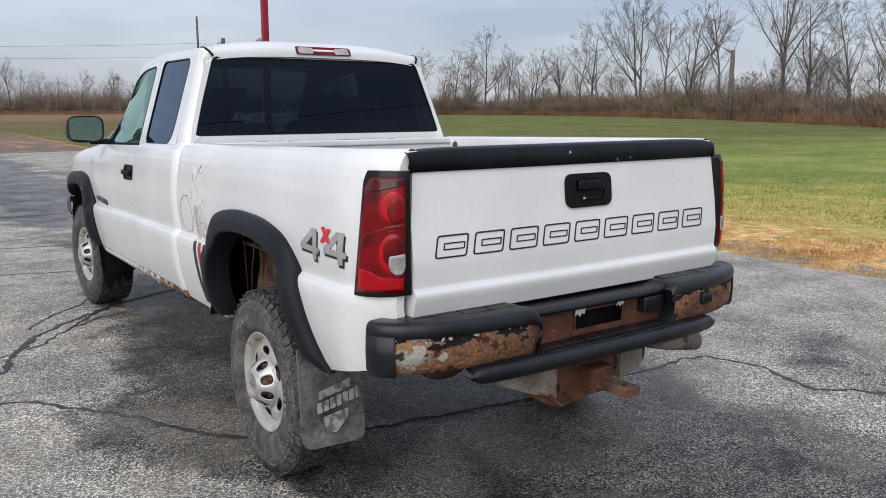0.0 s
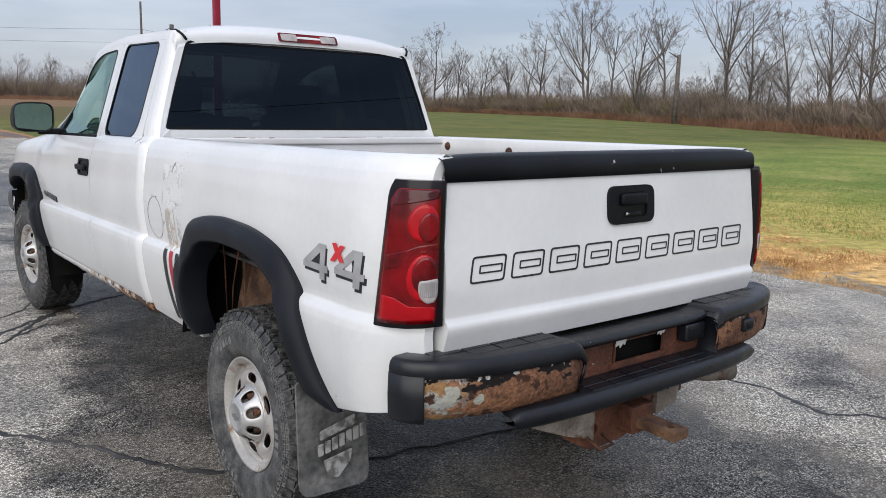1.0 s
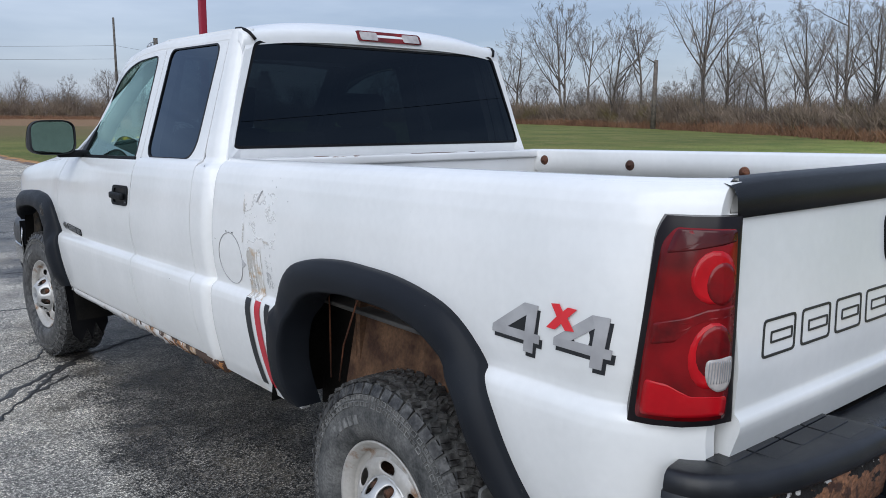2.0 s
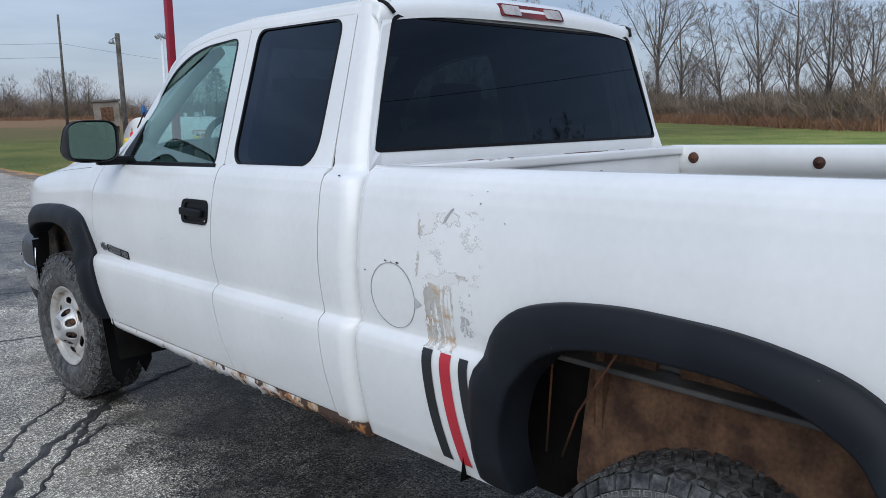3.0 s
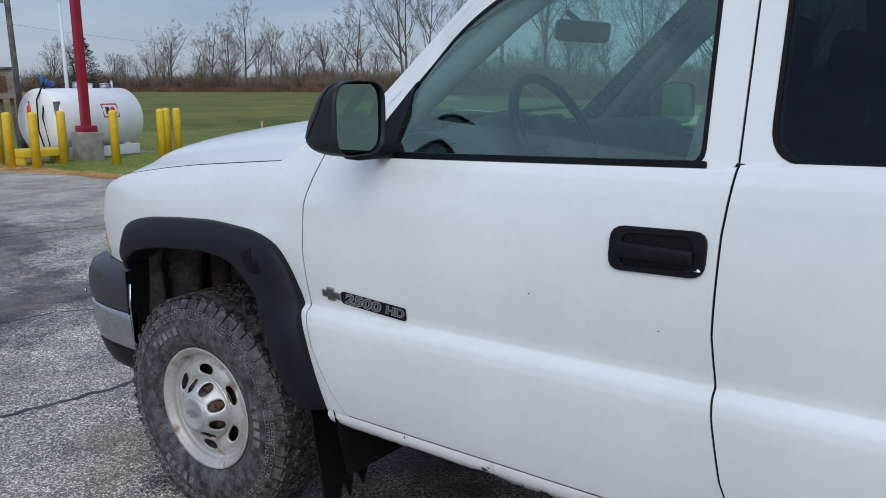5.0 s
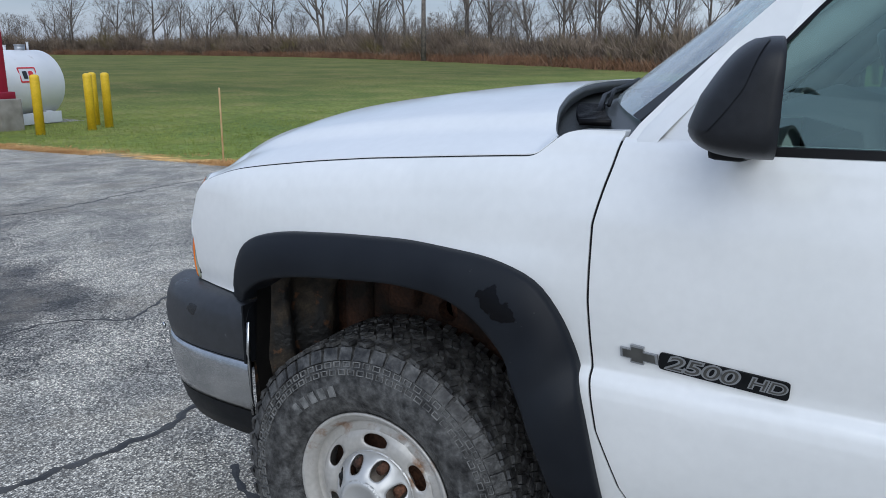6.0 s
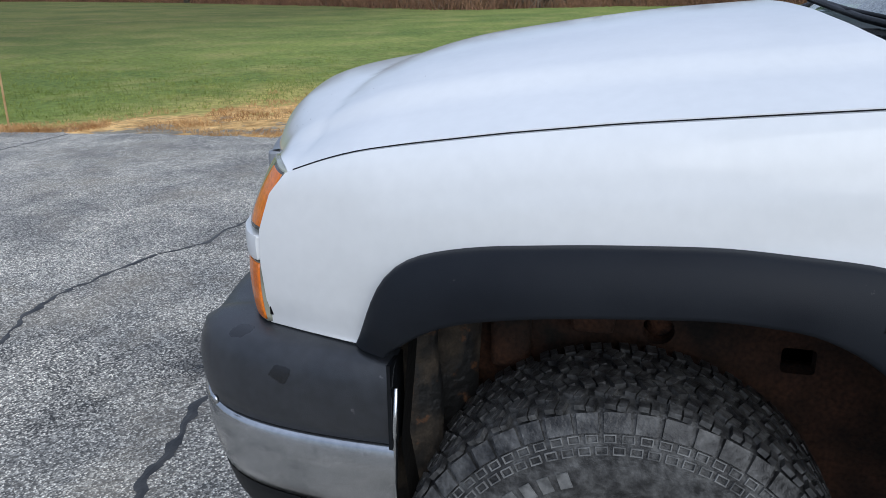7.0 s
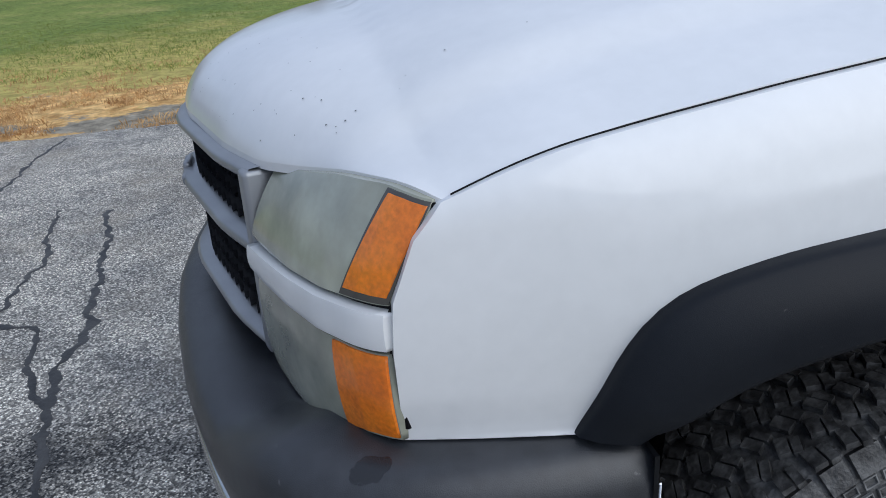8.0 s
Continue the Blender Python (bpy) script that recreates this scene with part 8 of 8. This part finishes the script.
for kind, x, y, s in placed:
    m = Matrix.LocRotScale((x, y, -0.35), Euler((0, 0, rnd.uniform(0, 6.283))), (1, 1, 1))
    t = TREES[kind]
    if kind not in used:
        used.add(kind)
        t.scale = (s, s, s * 1.0)
        t.location, t.rotation_euler = (x, y, -0.35), (0, 0, rnd.uniform(0, 6.283))
    else:
        c = copy_thing(t, m)
        c.scale = (s, s, s)


def scrub(name, spots, mat, label, seed, per=60, twig=0.02):
    rnd = random.Random(seed)
    verts, faces = [], []
    for x, y, h, r in spots:
        for _ in range(per):
            a, q = rnd.uniform(0, 6.283), r * math.sqrt(rnd.random())
            p = Vector((x + q * math.cos(a), y + q * math.sin(a), -0.32))
            d = Vector((rnd.gauss(0, 0.5), rnd.gauss(0, 0.5), 1)).normalized()
            L = h * rnd.uniform(0.45, 1.05)
            for b in range(4):
                if b == 0:
                    o, dd, ll, w = p, d, L, twig
                else:
                    o = p + d * L * rnd.uniform(0.3, 0.85)
                    dd = (d + Vector((rnd.gauss(0, 0.6), rnd.gauss(0, 0.6), 0.2))).normalized()
                    ll, w = L * rnd.uniform(0.25, 0.5), twig * 0.7
                sd = dd.cross(Vector((rnd.gauss(0, 1), rnd.gauss(0, 1), 0.2))).normalized() * w
                k = len(verts)
                verts += [tuple(o - sd), tuple(o + sd), tuple(o + dd * ll)]
                faces.append((k, k + 1, k + 2))
    ob = pymesh(name, verts, faces, mat, None, smooth=False)
    return tagged(ob, label, "brush", kind="stuff")


rnd = random.Random(31)
spots, reds = [], []
for k in range(2300):
    u = rnd.random()
    c = tree_line(u)
    off = abs(rnd.gauss(0, 6)) + 1
    spots.append((c[0] + off * 0.85, c[1] - off * 0.1 + rnd.uniform(-2, 2), rnd.uniform(2.2, 5.4) * (1.0 + 0.35 * min(1.0, max(0.0, (u - 0.48) / 0.12))) * (0.8 + 0.4 * noise.noise(Vector((u * 40, 0, 0)))), 1.6))
for k in range(900):
    c = tree_line(rnd.random())
    reds.append((c[0] + rnd.uniform(-2.5, 1.0), c[1] + rnd.uniform(-2, 2), rnd.uniform(0.7, 1.6), 1.5))
for k in range(640):
    spots.append((rnd.uniform(-150, 110), 268 + rnd.uniform(-8, 14), rnd.uniform(4, 10), 3.0))
    reds.append((rnd.uniform(-170, 100), 215 + rnd.uniform(-8, 30), rnd.uniform(0.6, 1.3), 3.2))
for k in range(160):
    spots.append((rnd.uniform(-150, 110), -140 + rnd.uniform(-8, 8), rnd.uniform(3, 6), 3.0))
scrub("brush", spots, "brush", "dense brown leafless brush under the trees", 7, per=44, twig=0.045)
scrub("tall_dry_weeds", reds, "brush_red", "reddish-brown dry weeds at the field's edge", 8, per=44, twig=0.03)

# a dark conifer in the tree line
pine = thing("conifer", (82, 158, -0.1), "dark green-brown conifer among bare trees", "tree")
verts, faces = [], []
limb(verts, faces, [Vector((0, 0, 0)), Vector((0, 0, 5)), Vector((0, 0, 10.5))], [0.22, 0.14, 0.02], 6)
pymesh("trunk", verts, faces, "bark", pine)
verts, faces = [], []
rnd = random.Random(9)
for k in range(4200):
    z = rnd.uniform(0.6, 10.6)
    r = 4.4 * (1 - z / 11.2) ** 0.8 * math.sqrt(rnd.uniform(0.15, 1)) * (1 + 0.25 * math.sin(z * 5))
    a = rnd.uniform(0, 6.283)
    p = Vector((r * math.cos(a), r * math.sin(a), z))
    d = Vector((math.cos(a), math.sin(a), rnd.uniform(-0.3, 0.5))).normalized() * rnd.uniform(0.3, 0.7)
    sd = Vector((-math.sin(a), math.cos(a), rnd.uniform(-0.5, 0.5))) * 0.09
    q = len(verts)
    verts += [tuple(p - sd), tuple(p + sd), tuple(p + d)]
    faces.append((q, q + 1, q + 2))
pymesh("crown", verts, faces, "conifer", pine, smooth=False)

# broken trunk standing in the tree line
bm = bmesh.new()
tube(bm, (0, 0, -0.1), (0.15, 0.1, 8.6), 0.34, 0.26, 9)
tube(bm, (0.15, 0.1, 8.2), (-1.6, 0.5, 8.9), 0.12, 0.03, 6)
stub = part("broken_trunk", bm, "bark", None)
stub.location = (86, 60.5, 0)
tagged(stub, "broken dead tree trunk among bare trees", "tree trunk")


# fuel point beside the lot
def bollard(x, y, lean_x=0.0, first=[None]):
    m = pose(x, y, gz(x, y) - 0.04, 0, lean_x, 0)
    if first[0] is None:
        bm = bmesh.new()
        lathe(bm, [(0.0, 0.0), (0.0, 0.088), (1.10, 0.088), (1.125, 0.085), (1.145, 0.068), (1.158, 0.035), (1.16, 0.0)], 24, "Z")
        first[0] = part("bollard", bm, "yellow", None)
        tagged(first[0], "yellow painted steel bollard guarding the fuel tank", "bollard", "bollards round the fuel tank")
        first[0].matrix_basis = m
    else:
        copy_thing(first[0], m)


for x, y in ((5.06, 20.8), (5.07, 19.7), (5.58, 20.2), (5.10, 18.6), (5.25, 17.8), (6.15, 18.45), (6.80, 17.5), (8.80, 18.60), (7.93, 17.5), (8.55, 17.8)):
    bollard(x, y)

tank = thing("fuel_tank", (7.72, 20.45, -0.26), "white horizontal steel fuel tank on skids with a red-edged sign", "fuel tank")
tank.rotation_euler = (0, 0, radians(14))
R, L = 0.75, 1.22
bm = bmesh.new()
prof = [(-L - 0.10, 0.0), (-L - 0.095, 0.30), (-L - 0.07, 0.55), (-L - 0.03, 0.67), (-L, 0.735), (-L + 0.02, R), (L - 0.02, R), (L, 0.735), (L + 0.03, 0.67), (L + 0.07, 0.55), (L + 0.095, 0.30), (L + 0.10, 0.0)]
lathe(bm, prof, 56, "X")
bmesh.ops.translate(bm, verts=bm.verts, vec=(0, 0, 0.90))
part("shell", bm, "tank", tank)
for x in (-0.85, 0.85):
    bm = bmesh.new()
    box(bm, x - 0.09, x + 0.09, -0.55, 0.55, 0.0, 0.30, 0.01)
    part("saddle", bm, "white_metal", tank)
bm = bmesh.new()
box(bm, -0.9, 1.10, -0.66, -0.62, 0.03, 0.28, 0.008)
part("skid_rail", bm, "white_metal", tank)
for x, r, h in ((-0.1, 0.10, 0.13), (0.75, 0.11, 0.10), (0.30, 0.05, 0.09), (0.98, 0.025, 0.16)):
    bm = bmesh.new()
    tube(bm, (x, 0, 1.60), (x, 0, 1.65 + h), r, r, 20)
    tube(bm, (x, 0, 1.645 + h), (x, 0, 1.67 + h), r * 1.12, r * 1.12, 20)
    part("tank_fitting", bm, "galv" if r > 0.06 else "white_metal", tank)


def on_shell(u, v, d):
    a = v / R
    return (u, -(R + 0.006 - d) * math.cos(a), 0.90 + (R + 0.006 - d) * math.sin(a))


def bent_plate(name, outline, holes, mat, d0=0.0):
    bm = bmesh.new()
    plate(bm, outline, holes, lambda u, v, d: on_shell(u, v, d - d0), 0.004)
    return part(name, bm, mat, tank, smooth=False)


SIGN = rounded([(-0.06, 0.06), (0.44, 0.06), (0.44, 0.40), (-0.06, 0.40)], 0.03)
bent_plate("sign_panel", SIGN, [], "white_metal")
bent_plate("sign_border", SIGN, [rounded([(-0.03, 0.09), (0.41, 0.09), (0.41, 0.37), (-0.03, 0.37)], 0.02)], "bright_red", 0.004)
bent_plate("sign_mark", rounded([(0.04, 0.14), (0.16, 0.14), (0.16, 0.31), (0.04, 0.31)], 0.02), [], "black_decal", 0.004)
bent_plate("sign_mark", rounded([(0.20, 0.14), (0.33, 0.14), (0.33, 0.31), (0.20, 0.31)], 0.05), [], "bright_red", 0.004)
bm = bmesh.new()
box(bm, -0.98, -0.80, -0.10, 0.10, 1.70, 1.82, 0.03)
tube(bm, (-0.9, 0, 1.60), (-0.9, 0, 1.74), 0.04)
tube(bm, (-1.02, -0.10, 1.78), (-1.02, 0.02, 1.84), 0.06, 0.045)
box(bm, -1.16, -1.06, -0.10, -0.02, 1.74, 1.96, 0.03)
pump = part("pump", bm, "blue", tank, "blue transfer pump on the tank")
bm = bmesh.new()
path_tube(bm, [(-1.12, -0.1, 1.78), (-1.38, -0.14, 1.4), (-1.42, -0.16, 0.7), (-1.38, -0.25, 0.3), (-1.36, -0.40, 0.35), (-1.40, -0.30, 1.0), (-1.10, -0.1, 1.72)], 0.018)
part("hose", bm, "trim", tank, "black fuel hose")
bm = bmesh.new()
tube(bm, (0.02, 0, 0.0), (-0.05, 0, 1.35), 0.075, 0.07, 12)
post = part("hose_post", bm, "old_wood", None)
post.location = (6.72, 19.6, -0.25)
tagged(post, "dark weathered post beside the fuel tank", "post")

# red sign pole on a concrete footing
pole = thing("sign_pole", (7.05, 19.1, -0.26), "tall dark-red steel pole on a square concrete footing", "pole")
bm = bmesh.new()
box(bm, -0.25, 0.25, -0.25, 0.25, 0.0, 0.68, 0.03)
part("footing", bm, "concrete", pole, "grey concrete footing")
bm = bmesh.new()
box(bm, -0.175, 0.175, -0.175, 0.175, 0.68, 0.82, 0.01)
part("base_plate", bm, "pole_red", pole)
bm = bmesh.new()
box(bm, -0.085, 0.085, -0.085, 0.085, 0.81, 11.0, 0.012)
part("shaft", bm, "pole_red", pole)

# white lamp pole, wooden post with a box
lamp = thing("lamp_pole", (7.88, 21.4, -0.26), "slim white pole with two grey floodlights", "lamp pole")
bm = bmesh.new()
tube(bm, (0, 0, 0.0), (0, 0, 3.82), 0.05, 0.04, 12)
part("shaft", bm, "white_metal", lamp)
for dx, rot in ((-0.10, -35), (0.10, 20)):
    bm = bmesh.new()
    box(bm, -0.08, 0.08, -0.06, 0.06, -0.06, 0.06, 0.015, m=pose(dx, 0, 3.88, 0, rot, 0))
    part("floodlight", bm, "galv", lamp)
post = thing("utility_post", (6.62, 21.3, -0.26), "dark wooden post with a small lamp", "post")
bm = bmesh.new()
tube(bm, (0.03, 0, 0), (-0.03, 0, 3.88), 0.075, 0.062, 12)
part("shaft", bm, "old_wood", post)
bm = bmesh.new()
tube(bm, (-0.04, 0, 3.80), (-0.18, -0.05, 3.74), 0.02)
tube(bm, (-0.22, -0.05, 3.60), (-0.20, -0.05, 3.72), 0.09, 0.035, 14)
part("lamp_head", bm, "galv", post)
boxo = thing("meter_box", (5.96, 20.55, -0.20), "weathered plywood box on posts with a rust-stained notice", "box")
boxo.rotation_euler = (0, radians(-3), radians(-22))
bm = bmesh.new()
box(bm, -0.31, 0.31, -0.22, 0.22, 1.36, 2.00, 0.012)
part("body", bm, "wood_box", boxo)
bm = bmesh.new()
box(bm, -0.36, 0.36, -0.28, 0.25, 2.00, 2.05, 0.008)
part("lid", bm, "old_wood", boxo)
for x in (0.0, 0.22):
    bm = bmesh.new()
    box(bm, x - 0.04, x + 0.04, -0.04, 0.04, 0.0, 1.36, 0.008)
    part("leg", bm, "old_wood", boxo)
bm = bmesh.new()
box(bm, -0.14, 0.16, -0.232, -0.221, 1.50, 1.86, 0.003)
part("notice", bm, "rust_pale", boxo, "rust-stained notice panel")
ext = thing("fire_extinguisher", (6.42, 20.35, 0.62), "red fire extinguisher hanging by the fuel box", "fire extinguisher")
bm = bmesh.new()
lathe(bm, [(0, 0), (0, 0.07), (0.34, 0.07), (0.39, 0.04), (0.42, 0.02), (0.44, 0.02), (0.44, 0)], 18, "Z")
part("cylinder", bm, "bright_red", ext)
bm = bmesh.new()
box(bm, -0.02, 0.06, -0.02, 0.02, 0.43, 0.48, 0.005)
part("handle", bm, "trim", ext)
step = thing("step", (6.0, 19.3, -0.24), "yellow steel step in front of the fuel tank", "step")
bm = bmesh.new()
box(bm, -0.45, 0.45, -0.3, 0.3, 0.16, 0.34, 0.03)
part("tread", bm, "yellow", step)
for x in (-0.4, 0.4):
    bm = bmesh.new()
    box(bm, x - 0.03, x + 0.03, -0.25, 0.25, 0.0, 0.17, 0.005)
    part("leg", bm, "yellow", step)
bm = bmesh.new()
box(bm, -2.2, 2.3, -2.2, 1.4, -0.10, 0.012, 0.02)
slab = part("concrete_slab", bm, "concrete", None, smooth=False)
slab.location, slab.rotation_euler = (7.3, 20.1, -0.27), (0, 0, radians(0))
tagged(slab, "pale concrete slab under the fuel tank", "slab", kind="structure")
bm = bmesh.new()
box(bm, -0.010, 0.010, -0.008, 0.008, -0.05, 0.98, 0.002)
st = part("survey_stake", bm, "stake", None)
st.location = (5.42, 10.97, -0.04)
tagged(st, "thin wooden marker stake standing in the grass", "stake")

# utility poles and cables
def utility_pole(x, y, h, lean_x=0.0):
    p = thing("utility_pole", (x, y, -0.1), "tall weathered wooden utility pole", "utility pole", "utility poles along the road")
    bm = bmesh.new()
    tube(bm, (0, 0, 0), (-lean_x, 0, h), 0.16, 0.11, 12)
    part("shaft", bm, "old_wood", p)
    return p


def cable(a, b, sag):
    bm = bmesh.new()
    a, b = Vector(a), Vector(b)
    path_tube(bm, [a.lerp(b, f) - Vector((0, 0, sag * 4 * f * (1 - f))) for f in np.linspace(0, 1, 25)], 0.012, 5)
    return tagged(part("cable", bm, "cable", None), "thin sagging overhead cable", "cable", "overhead cables")


utility_pole(27.5, 88.0, 11.6)
utility_pole(-60.0, 92.0, 11.6)
cable((27.5, 88, 8.6), (-60, 92, 8.6), 1.6)
cable((27.5, 88, 8.6), (104, 128, 8.6), 1.2)
cable((27.5, 88, 7.2), (-60, 92, 7.2), 1.3)
utility_pole(34.2, -17.8, 9.6, 2.2)
utility_pole(-32.0, -26.0, 8.5)
utility_pole(92.0, -22.0, 10.5)
cable((32.1, -17.8, 9.3), (-32, -26, 8.2), 1.2)
cable((32.1, -17.8, 9.3), (92, -22, 10.0), 1.0)
